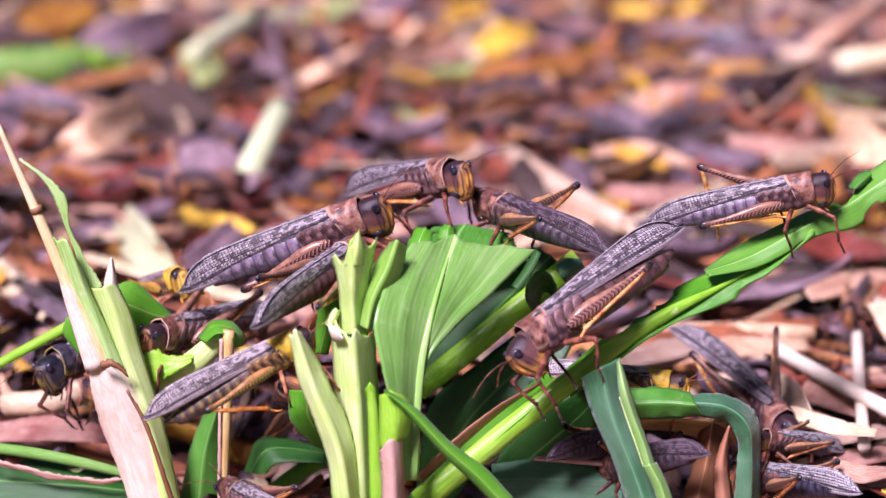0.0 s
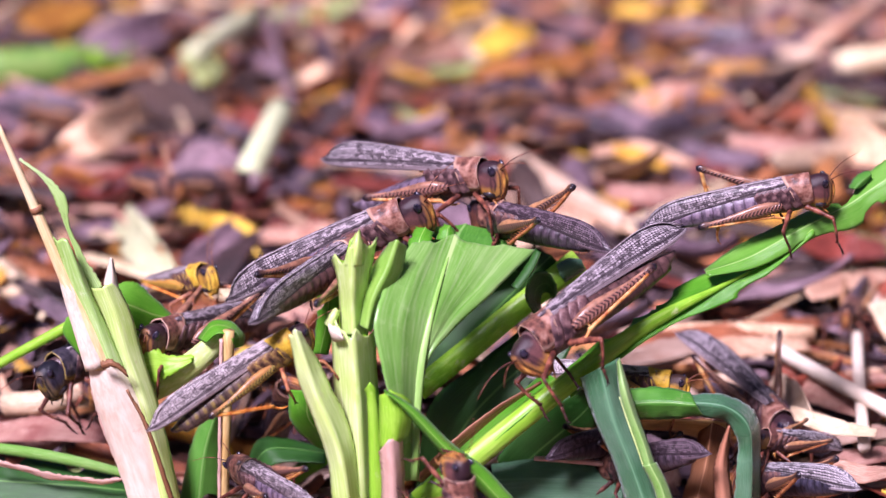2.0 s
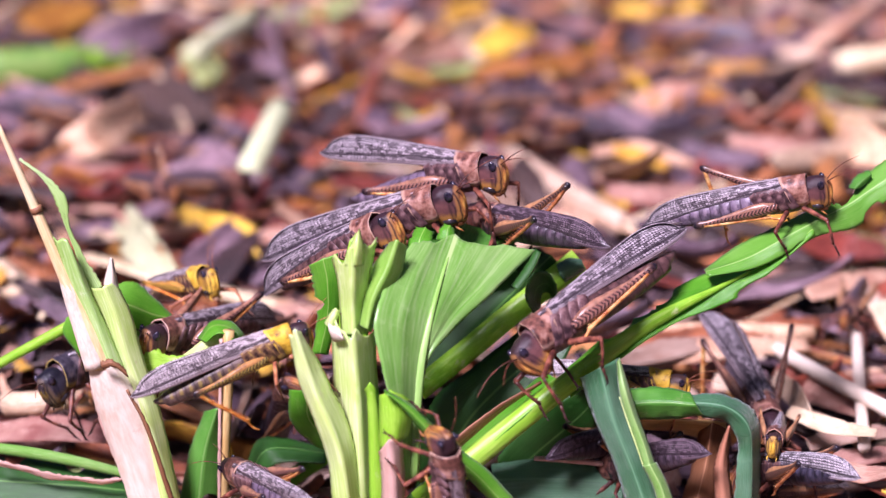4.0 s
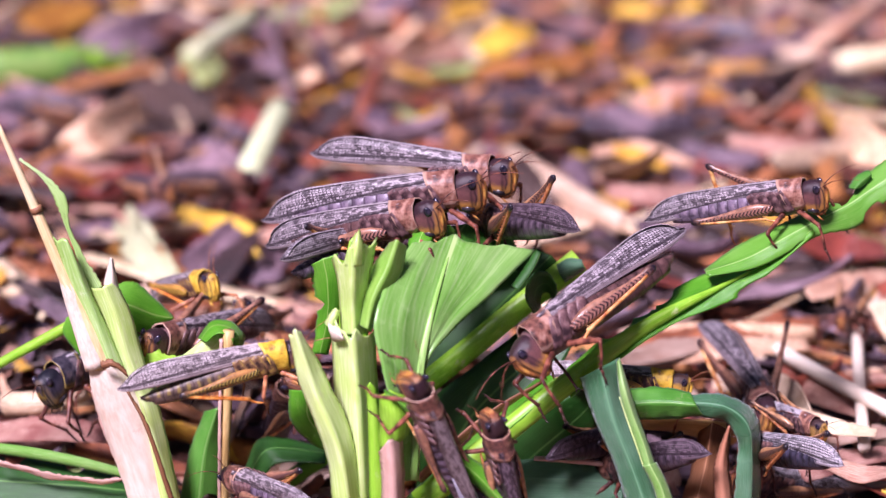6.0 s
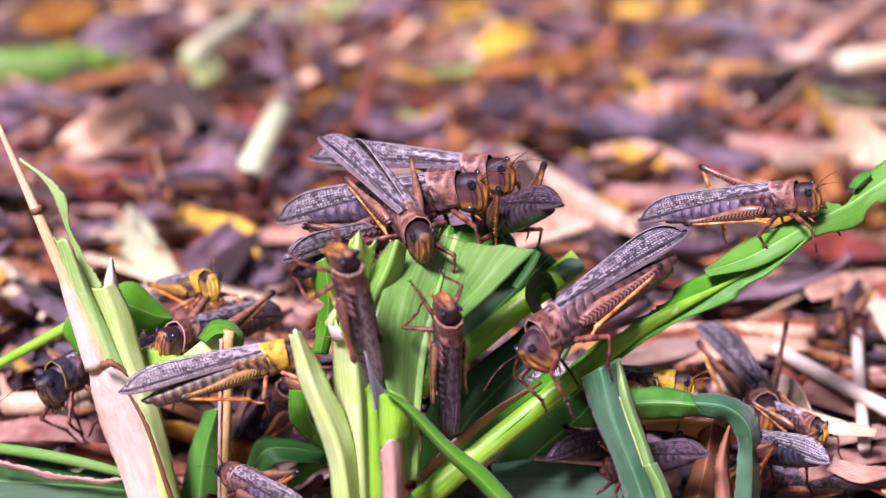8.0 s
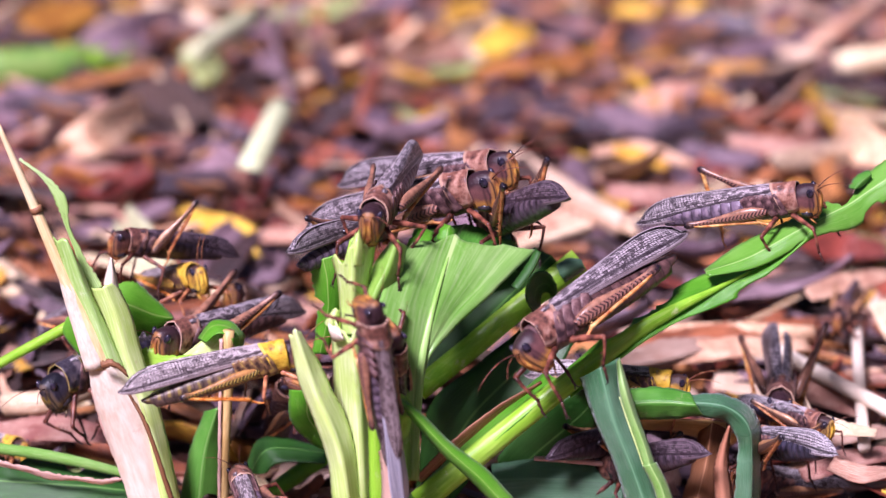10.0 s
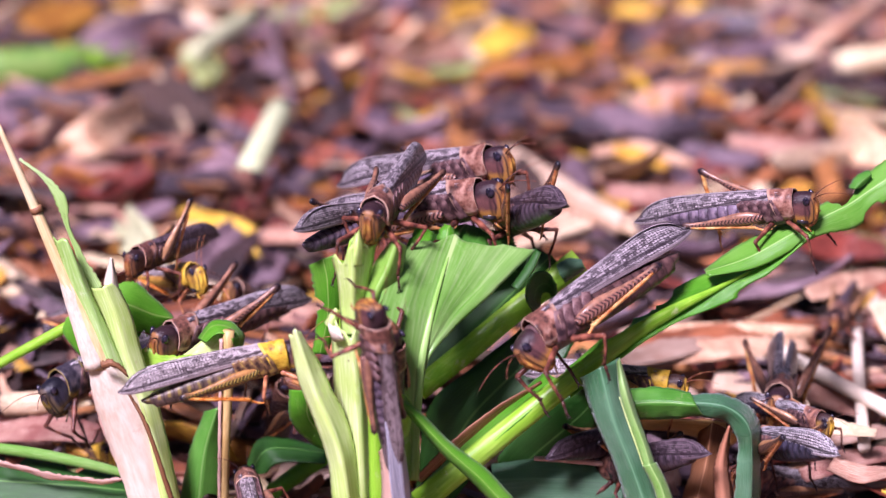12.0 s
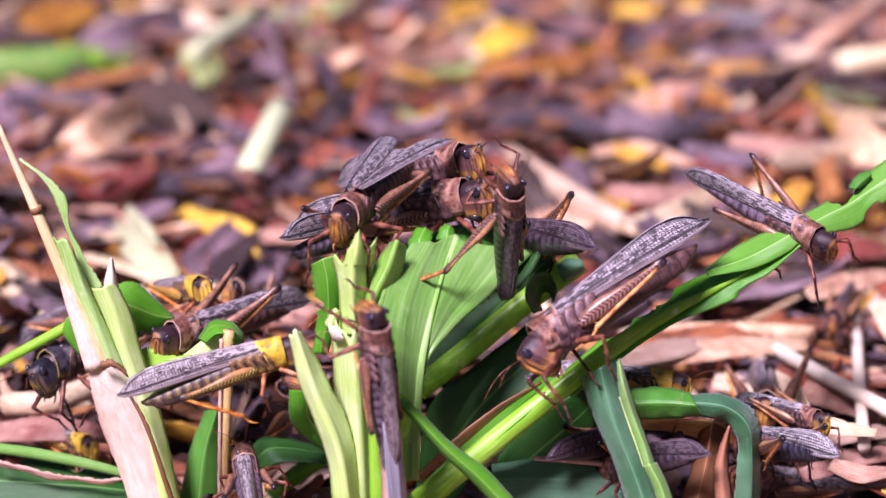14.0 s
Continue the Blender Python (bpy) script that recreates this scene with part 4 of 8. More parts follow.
part("scar", leaf([(-0.0759, -0.0200, 0.0401), (-0.0735, -0.0205, 0.0410), (-0.0704, -0.0200, 0.0385)], [(-0.0756, -0.0205, 0.0394), (-0.0732, -0.0210, 0.0402), (-0.0701, -0.0205, 0.0376)], [(-0.0752, -0.0200, 0.0382), (-0.0728, -0.0210, 0.0391), (-0.0698, -0.0200, 0.0363)], steps=10, cross=2, ragged=0.5, seed=3), M["brown"], p, "brown torn scar")
part("peel_edge", strip([(-0.0701, -0.0210, 0.0338), (-0.0658, -0.0210, 0.0244), (-0.0610, -0.0200, 0.0063)], [0.0005, 0.0009, 0.0011], lean=(1, 0, 0.2), steps=12, cross=2, ragged=0.3), M["brown"], p)
part("sheath", leaf([(-0.0855, -0.0150, 0.0660), (-0.0834, -0.0150, 0.0569), (-0.0803, -0.0150, 0.0476), (-0.0774, -0.0150, 0.0383)], [(-0.0821, -0.0175, 0.0663), (-0.0795, -0.0175, 0.0577), (-0.0766, -0.0175, 0.0485), (-0.0737, -0.0175, 0.0385)], [(-0.0801, -0.0155, 0.0610), (-0.0779, -0.0155, 0.0544), (-0.0745, -0.0155, 0.0458), (-0.0710, -0.0155, 0.0365)], steps=24, cross=4, ragged=0.1, seed=2, torn_start=0.0025), M["sheath"], p, "pale green torn leaf sheath")
part("torn_leaf", strip([(-0.0930, -0.0120, 0.0844), (-0.0885, -0.0120, 0.0809), (-0.0854, -0.0120, 0.0773), (-0.0840, -0.0120, 0.0740), (-0.0830, -0.0120, 0.0688), (-0.0812, -0.0120, 0.0638), (-0.0792, -0.0120, 0.0588), (-0.0771, -0.0120, 0.0543)], [0.0004, 0.0008, 0.0021, 0.0026, 0.0009, 0.0014, 0.0026, 0.0030], lean=(1, 0.1, 0.4), ragged=0.4, seed=9, steps=34), M["sheath"], p, "narrow chewed pale green leaf strip")
part("side_shoot", leaf([(-0.0792, -0.0130, 0.0546), (-0.0770, -0.0130, 0.0483), (-0.0748, -0.0130, 0.0403), (-0.0700, -0.0130, 0.0240), (-0.0669, -0.0130, 0.0020)], [(-0.0749, -0.0165, 0.0568), (-0.0725, -0.0165, 0.0494), (-0.0705, -0.0165, 0.0408), (-0.0660, -0.0165, 0.0254), (-0.0626, -0.0165, 0.0034)], [(-0.0719, -0.0135, 0.0551), (-0.0693, -0.0135, 0.0484), (-0.0674, -0.0135, 0.0398), (-0.0634, -0.0135, 0.0242), (-0.0596, -0.0135, 0.0022)], steps=28, cross=5, ragged=0.05, seed=7, torn_start=0.001), M["pale"], p)
part("shoot_leaf", leaf([(-0.0752, -0.0020, 0.0520), (-0.0705, 0.0000, 0.0523), (-0.0660, 0.0020, 0.0476), (-0.0622, 0.0040, 0.0426)], [(-0.0743, -0.0050, 0.0494), (-0.0704, -0.0027, 0.0472), (-0.0664, -0.0003, 0.0446), (-0.0620, 0.0020, 0.0428)], [(-0.0734, -0.0040, 0.0444), (-0.0710, -0.0017, 0.0398), (-0.0675, 0.0007, 0.0390), (-0.0627, 0.0030, 0.0415)], steps=20, cross=5, ragged=0.08, seed=10, bites=((0.55, 1, 0.25),)), M["green"], p)
part("flake", leaf([(-0.0761, -0.0120, 0.0533), (-0.0751, -0.0120, 0.0575), (-0.0739, -0.0120, 0.0614)], [(-0.0739, -0.0135, 0.0537), (-0.0735, -0.0135, 0.0580), (-0.0735, -0.0135, 0.0622)], [(-0.0721, -0.0120, 0.0533), (-0.0727, -0.0120, 0.0572), (-0.0734, -0.0120, 0.0614)], steps=10, cross=3, ragged=0.12, seed=3), M["white"], p)

p = plant("maize_shoot", "thin green stem with a small triangular leaf", "maize stem")
part("stem", tube([(-0.1060, 0.0000, 0.0302), (-0.0952, 0.0000, 0.0363), (-0.0839, 0.0000, 0.0426)], [0.0011, 0.0012, 0.0013], 8, 10), M["lime"], p)
part("leaf_blade", leaf([(-0.0858, -0.0020, 0.0443), (-0.0867, -0.0020, 0.0405), (-0.0833, -0.0020, 0.0353)], [(-0.0839, -0.0020, 0.0457), (-0.0831, -0.0020, 0.0402), (-0.0810, -0.0020, 0.0342)], [(-0.0826, -0.0020, 0.0462), (-0.0808, -0.0020, 0.0405), (-0.0800, -0.0020, 0.0337)], steps=10, cross=3), M["green"], p)

p = plant("maize_shoot", "broken light green shoot with chewed leaf ends", "maize shoot")
part("stem", tube([(-0.0710, -0.0050, 0.0258), (-0.0624, -0.0060, 0.0307), (-0.0549, -0.0080, 0.0369), (-0.0493, -0.0080, 0.0428)], [0.0032, 0.003, 0.0028, 0.0022], 12, 16, flat=0.7), M["pale"], p)
part("leaf_blade", leaf([(-0.0718, -0.0090, 0.0362), (-0.0666, -0.0090, 0.0399), (-0.0618, -0.0090, 0.0378), (-0.0561, -0.0090, 0.0378)], [(-0.0711, -0.0100, 0.0335), (-0.0666, -0.0100, 0.0358), (-0.0618, -0.0100, 0.0358), (-0.0566, -0.0100, 0.0370)], [(-0.0695, -0.0110, 0.0298), (-0.0665, -0.0110, 0.0301), (-0.0618, -0.0110, 0.0331), (-0.0568, -0.0110, 0.0366)], ragged=0.35, seed=8), M["lime"], p, "chewed light green leaf piece")
part("curled_leaf", leaf([(-0.0556, -0.0060, 0.0408), (-0.0523, -0.0060, 0.0448), (-0.0478, -0.0060, 0.0446), (-0.0451, -0.0060, 0.0416), (-0.0454, -0.0060, 0.0389)], [(-0.0542, -0.0100, 0.0416), (-0.0516, -0.0100, 0.0446), (-0.0483, -0.0100, 0.0443), (-0.0463, -0.0100, 0.0424), (-0.0464, -0.0100, 0.0400)], [(-0.0530, -0.0120, 0.0418), (-0.0506, -0.0130, 0.0440), (-0.0486, -0.0130, 0.0440), (-0.0473, -0.0130, 0.0427), (-0.0475, -0.0120, 0.0404)], ragged=0.1), M["green"], p, "small curled green leaf")

p = plant("dry_straw", "thin dry straw stem standing in the heap", "straw stem")
part("stem", tube([(-0.0481, -0.0120, 0.0446), (-0.0487, -0.0120, 0.0305), (-0.0498, -0.0120, 0.0154), (-0.0505, -0.0120, 0.0001)], [0.0013, 0.0012, 0.0012, 0.0013], 8, 14, jitter=0.08), M["dry_stem"], p)
part("husk", strip([(-0.0496, -0.0125, 0.0428), (-0.0502, -0.0130, 0.0295), (-0.0512, -0.0130, 0.0020)], [0.0008, 0.0008, 0.0007], lean=(1, 0, 0), steps=14, cross=2, ragged=0.4), M["pink"], p)

p = plant("maize_leaf", "deep green maize blade low in the heap", "maize leaf")
part("leaf_blade", leaf([(-0.0548, -0.0040, 0.0223), (-0.0586, -0.0040, 0.0122), (-0.0615, -0.0040, -0.0019)], [(-0.0516, -0.0070, 0.0242), (-0.0548, -0.0070, 0.0134), (-0.0567, -0.0070, -0.0006)], [(-0.0501, -0.0040, 0.0220), (-0.0511, -0.0040, 0.0122), (-0.0520, -0.0040, -0.0019)], ragged=0.06), M["mid"], p)
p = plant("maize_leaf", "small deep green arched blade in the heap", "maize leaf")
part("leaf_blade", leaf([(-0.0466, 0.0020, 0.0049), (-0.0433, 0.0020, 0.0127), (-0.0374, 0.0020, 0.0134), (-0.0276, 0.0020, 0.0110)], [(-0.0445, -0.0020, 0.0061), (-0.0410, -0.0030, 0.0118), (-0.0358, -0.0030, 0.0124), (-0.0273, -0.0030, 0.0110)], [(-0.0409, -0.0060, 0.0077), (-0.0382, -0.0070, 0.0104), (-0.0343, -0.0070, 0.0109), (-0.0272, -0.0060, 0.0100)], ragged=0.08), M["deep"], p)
part("stem", tube([(-0.0405, 0.0040, -0.0012), (-0.0323, 0.0030, 0.0052), (-0.0243, 0.0020, 0.0113)], [0.002, 0.0022, 0.0022], 10, 10), M["green"], p)
p = plant("maize_leaf", "short chewed green leaf beside the stalk", "maize leaf")
part("leaf_blade", leaf([(-0.0346, -0.0140, 0.0312), (-0.0347, -0.0140, 0.0244), (-0.0306, -0.0140, 0.0189), (-0.0249, -0.0120, 0.0147)], [(-0.0302, -0.0170, 0.0323), (-0.0303, -0.0170, 0.0262), (-0.0272, -0.0160, 0.0211), (-0.0236, -0.0140, 0.0169)], [(-0.0247, -0.0140, 0.0312), (-0.0247, -0.0140, 0.0251), (-0.0235, -0.0140, 0.0203), (-0.0223, -0.0140, 0.0176)], ragged=0.1, seed=3), M["green"], p)
p = plant("maize_leaf", "dark green chewed leaf hanging by the stalk", "maize leaf")
part("leaf_blade", leaf([(-0.0298, -0.0140, 0.0605), (-0.0292, -0.0130, 0.0562), (-0.0283, -0.0120, 0.0479), (-0.0295, -0.0120, 0.0392)], [(-0.0265, -0.0150, 0.0624), (-0.0255, -0.0150, 0.0569), (-0.0257, -0.0140, 0.0486), (-0.0276, -0.0130, 0.0396)], [(-0.0230, -0.0140, 0.0634), (-0.0226, -0.0140, 0.0565), (-0.0232, -0.0130, 0.0483), (-0.0259, -0.0120, 0.0388)], ragged=0.22, seed=6, bites=((0.55, -1, 0.6),)), M["green"], p)

# the tall middle stalk
p = plant("maize_stalk", "light green maize stalk with a torn top and open sheath", "maize stalk")
part("upper_stem", leaf([(-0.0220, -0.0300, 0.0498), (-0.0222, -0.0300, 0.0559), (-0.0226, -0.0300, 0.0617), (-0.0240, -0.0290, 0.0682)], [(-0.0192, -0.0350, 0.0516), (-0.0192, -0.0350, 0.0576), (-0.0192, -0.0360, 0.0636), (-0.0194, -0.0360, 0.0704)], [(-0.0166, -0.0300, 0.0498), (-0.0166, -0.0300, 0.0559), (-0.0158, -0.0300, 0.0629), (-0.0141, -0.0270, 0.0697)], steps=18, cross=6, ragged=0.05, seed=41, thick=0.0002, torn=0.0035), M["pale"], p)
part("stem_back", leaf([(-0.0227, -0.0260, 0.0485), (-0.0226, -0.0260, 0.0546), (-0.0228, -0.0250, 0.0601), (-0.0235, -0.0240, 0.0659)], [(-0.0196, -0.0230, 0.0474), (-0.0197, -0.0220, 0.0533), (-0.0195, -0.0210, 0.0601), (-0.0193, -0.0200, 0.0662)], [(-0.0163, -0.0260, 0.0485), (-0.0165, -0.0260, 0.0546), (-0.0157, -0.0250, 0.0614), (-0.0147, -0.0240, 0.0680)], steps=12, cross=4, ragged=0.05, seed=43, torn=0.003), M["lime"], p)
part("torn_tip", leaf([(-0.0210, -0.0340, 0.0667), (-0.0200, -0.0340, 0.0705), (-0.0185, -0.0330, 0.0737)], [(-0.0190, -0.0360, 0.0674), (-0.0184, -0.0360, 0.0711), (-0.0180, -0.0340, 0.0745)], [(-0.0169, -0.0340, 0.0667), (-0.0166, -0.0340, 0.0705), (-0.0175, -0.0330, 0.0737)], ragged=0.4, steps=8, cross=3, torn=0.001), M["pale"], p)
part("torn_flap", leaf([(-0.0239, -0.0300, 0.0555), (-0.0249, -0.0310, 0.0543), (-0.0256, -0.0310, 0.0528)], [(-0.0229, -0.0320, 0.0564), (-0.0238, -0.0330, 0.0547), (-0.0246, -0.0330, 0.0527)], [(-0.0222, -0.0310, 0.0556), (-0.0229, -0.0320, 0.0534), (-0.0234, -0.0320, 0.0508)], ragged=0.3, steps=6, cross=2), M["pale"], p)
part("core", tube([(-0.0195, -0.0310, 0.0504), (-0.0192, -0.0310, 0.0388), (-0.0185, -0.0310, 0.0282), (-0.0178, -0.0310, 0.0069)], [0.0034, 0.0038, 0.004, 0.0044], 12, 16, flat=0.7, jitter=0.05, seed=8), M["lime"], p)
part("lower_sheath", leaf([(-0.0242, -0.0310, 0.0528), (-0.0238, -0.0310, 0.0440), (-0.0235, -0.0310, 0.0309), (-0.0230, -0.0310, 0.0069)], [(-0.0195, -0.0380, 0.0528), (-0.0189, -0.0385, 0.0454), (-0.0182, -0.0390, 0.0339), (-0.0175, -0.0390, 0.0103)], [(-0.0146, -0.0310, 0.0525), (-0.0145, -0.0310, 0.0440), (-0.0138, -0.0310, 0.0309), (-0.0125, -0.0310, 0.0069)], steps=24, cross=6, ragged=0.03, seed=8, thick=0.0002, torn_start=0.0028), M["pale"], p, "light green stalk sheath")
part("sheath_rim", leaf([(-0.0250, -0.0340, 0.0545), (-0.0240, -0.0350, 0.0539), (-0.0222, -0.0370, 0.0538)], [(-0.0242, -0.0350, 0.0531), (-0.0232, -0.0365, 0.0528), (-0.0217, -0.0385, 0.0528)], [(-0.0238, -0.0340, 0.0494), (-0.0225, -0.0365, 0.0503), (-0.0210, -0.0388, 0.0513)], steps=8, cross=2, ragged=0.4, seed=5), M["cream"], p)
part("sheath_flap", leaf([(-0.0169, -0.0380, 0.0400), (-0.0163, -0.0380, 0.0361), (-0.0159, -0.0380, 0.0125)], [(-0.0156, -0.0390, 0.0422), (-0.0148, -0.0390, 0.0365), (-0.0143, -0.0390, 0.0129)], [(-0.0141, -0.0380, 0.0400), (-0.0133, -0.0380, 0.0309), (-0.0116, -0.0380, 0.0125)], steps=12, cross=2, ragged=0.15), M["lime"], p)
part("side_leaf", leaf([(-0.0180, -0.0330, 0.0531), (-0.0174, -0.0303, 0.0586), (-0.0149, -0.0277, 0.0648), (-0.0115, -0.0250, 0.0691)], [(-0.0162, -0.0370, 0.0535), (-0.0150, -0.0347, 0.0594), (-0.0121, -0.0323, 0.0650), (-0.0098, -0.0300, 0.0713)], [(-0.0156, -0.0330, 0.0514), (-0.0122, -0.0307, 0.0580), (-0.0090, -0.0283, 0.0634), (-0.0078, -0.0260, 0.0686)], steps=20, cross=5, ragged=0.03, seed=16), M["lobe"], p)
part("split_sheath", leaf([(-0.0328, -0.0400, 0.0533), (-0.0302, -0.0400, 0.0408), (-0.0253, -0.0400, 0.0265), (-0.0236, -0.0400, 0.0107)], [(-0.0313, -0.0420, 0.0550), (-0.0274, -0.0430, 0.0419), (-0.0222, -0.0440, 0.0281), (-0.0200, -0.0440, 0.0124)], [(-0.0302, -0.0390, 0.0534), (-0.0243, -0.0380, 0.0413), (-0.0195, -0.0380, 0.0283), (-0.0177, -0.0390, 0.0103)], steps=28, ragged=0.07, seed=21, thick=0.0002, ripple=0.0006, torn_start=0.0012), M["pale"], p, "split yellow green sheath blade")

# broad fan of leaf
p = plant("maize_leaf", "broad bright green maize leaf spread like a fan", "maize leaf")
part("leaf_blade", leaf([(-0.0084, -0.0440, 0.0216), (-0.0111, -0.0430, 0.0380), (-0.0133, -0.0410, 0.0475), (-0.0147, -0.0380, 0.0554), (-0.0117, -0.0300, 0.0629), (-0.0069, -0.0200, 0.0673)], [(-0.0068, -0.0400, 0.0200), (-0.0059, -0.0370, 0.0332), (-0.0046, -0.0340, 0.0450), (-0.0024, -0.0290, 0.0543), (-0.0002, -0.0220, 0.0604), (0.0026, -0.0120, 0.0664)], [(-0.0053, -0.0360, 0.0183), (-0.0049, -0.0340, 0.0320), (-0.0033, -0.0330, 0.0447), (0.0020, -0.0280, 0.0499), (0.0110, -0.0180, 0.0555), (0.0211, -0.0060, 0.0612)], steps=32, cross=12, ragged=0.02, ripple=0.0004, torn=0.0008, seed=19, pleat=0.00045), M["fan"], p)
part("midrib", tube([(-0.0068, -0.0405, 0.0202), (-0.0059, -0.0375, 0.0334), (-0.0046, -0.0345, 0.0452), (-0.0024, -0.0295, 0.0545), (-0.0002, -0.0225, 0.0606), (0.0024, -0.0125, 0.0660)], [0.0014, 0.0011, 0.0009, 0.0006, 0.0004, 0.0002], 8, 26, flat=0.45), M["fan_rib"], p)
# curl in dark green, with the shadow on it in the colour
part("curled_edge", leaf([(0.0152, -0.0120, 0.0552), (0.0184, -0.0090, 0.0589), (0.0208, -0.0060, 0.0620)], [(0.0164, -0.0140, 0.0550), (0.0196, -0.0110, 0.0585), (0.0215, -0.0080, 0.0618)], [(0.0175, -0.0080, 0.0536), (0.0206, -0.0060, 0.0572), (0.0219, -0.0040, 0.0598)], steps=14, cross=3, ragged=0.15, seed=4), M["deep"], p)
part("back_fold", leaf([(-0.0120, -0.0040, 0.0560), (-0.0079, -0.0010, 0.0620), (-0.0024, 0.0020, 0.0646)], [(0.0008, -0.0020, 0.0554), (0.0028, 0.0020, 0.0615), (0.0049, 0.0060, 0.0640)], [(0.0169, 0.0020, 0.0541), (0.0173, 0.0050, 0.0591), (0.0151, 0.0080, 0.0615)], steps=14, cross=5, ragged=0.08, seed=15, ripple=0.0004), M["mid"], p, "shaded fold behind the fan")
part("torn_tip", leaf([(-0.0077, -0.0180, 0.0617), (-0.0077, -0.0150, 0.0660), (-0.0061, -0.0120, 0.0688)], [(-0.0055, -0.0190, 0.0621), (-0.0052, -0.0160, 0.0663), (-0.0040, -0.0130, 0.0688)], [(-0.0024, -0.0180, 0.0637), (-0.0024, -0.0150, 0.0667), (-0.0018, -0.0120, 0.0675)], steps=10, cross=3, ragged=0.3, seed=14), M["green"], p)
part("chewed_tip", leaf([(-0.0015, -0.0100, 0.0652), (-0.0010, -0.0090, 0.0671), (0.0003, -0.0080, 0.0684)], [(0.0008, -0.0110, 0.0659), (0.0010, -0.0100, 0.0674), (0.0015, -0.0090, 0.0681)], [(0.0030, -0.0100, 0.0658), (0.0028, -0.0090, 0.0666), (0.0023, -0.0080, 0.0673)], steps=8, cross=3, ragged=0.35, seed=24), M["green"], p)
part("lower_fold", leaf([(-0.0135, -0.0430, 0.0406), (-0.0135, -0.0440, 0.0333), (-0.0135, -0.0440, 0.0287)], [(-0.0112, -0.0450, 0.0426), (-0.0101, -0.0460, 0.0366), (-0.0107, -0.0460, 0.0302)], [(-0.0083, -0.0430, 0.0406), (-0.0065, -0.0430, 0.0380), (-0.0075, -0.0430, 0.0316)], steps=10, cross=3), M["lime"], p)

# leaf set behind the fan; the gap's shade is in its colour
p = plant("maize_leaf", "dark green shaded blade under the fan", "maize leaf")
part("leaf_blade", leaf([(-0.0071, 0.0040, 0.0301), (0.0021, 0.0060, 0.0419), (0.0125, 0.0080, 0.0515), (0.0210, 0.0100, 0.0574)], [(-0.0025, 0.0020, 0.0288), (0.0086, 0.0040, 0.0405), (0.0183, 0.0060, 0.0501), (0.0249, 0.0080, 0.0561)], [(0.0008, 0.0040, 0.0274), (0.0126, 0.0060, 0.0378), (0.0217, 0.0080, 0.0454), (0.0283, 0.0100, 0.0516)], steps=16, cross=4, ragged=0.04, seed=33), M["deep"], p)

# diagonal stem with its dark blade
p = plant("maize_stalk", "slanting lime stem with dark green blade and curled tip", "maize stem")
part("stem", tube([(0.0314, 0.0080, 0.0547), (0.0190, 0.0040, 0.0460), (0.0060, 0.0000, 0.0360), (-0.0057, -0.0060, 0.0282)], [0.0032, 0.0028, 0.0028, 0.0028], 12, 18, flat=0.8), M["lime"], p)
# shade below the stem is put into this blade's dark green
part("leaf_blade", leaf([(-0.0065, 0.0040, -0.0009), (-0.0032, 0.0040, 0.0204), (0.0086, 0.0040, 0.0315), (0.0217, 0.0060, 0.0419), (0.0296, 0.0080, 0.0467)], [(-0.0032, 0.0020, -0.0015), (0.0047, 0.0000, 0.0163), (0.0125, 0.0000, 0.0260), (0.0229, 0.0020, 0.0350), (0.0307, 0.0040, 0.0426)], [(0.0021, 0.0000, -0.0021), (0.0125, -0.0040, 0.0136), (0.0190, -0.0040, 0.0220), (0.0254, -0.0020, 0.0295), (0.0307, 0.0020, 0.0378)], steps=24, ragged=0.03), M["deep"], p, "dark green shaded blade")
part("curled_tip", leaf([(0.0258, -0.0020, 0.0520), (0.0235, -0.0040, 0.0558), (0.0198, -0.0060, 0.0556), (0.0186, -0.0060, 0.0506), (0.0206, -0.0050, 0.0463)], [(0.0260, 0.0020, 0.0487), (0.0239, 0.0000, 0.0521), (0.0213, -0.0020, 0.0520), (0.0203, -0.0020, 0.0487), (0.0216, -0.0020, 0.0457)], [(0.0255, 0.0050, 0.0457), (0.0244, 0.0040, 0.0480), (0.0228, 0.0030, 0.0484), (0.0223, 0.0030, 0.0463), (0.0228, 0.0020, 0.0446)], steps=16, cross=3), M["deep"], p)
part("open_end", leaf([(0.0260, 0.0040, 0.0549), (0.0286, 0.0040, 0.0565), (0.0318, 0.0040, 0.0562)], [(0.0266, 0.0020, 0.0535), (0.0291, 0.0020, 0.0548), (0.0320, 0.0020, 0.0557)], [(0.0280, 0.0040, 0.0508), (0.0303, 0.0040, 0.0524), (0.0326, 0.0040, 0.0540)], steps=8, cross=2), M["blue"], p)

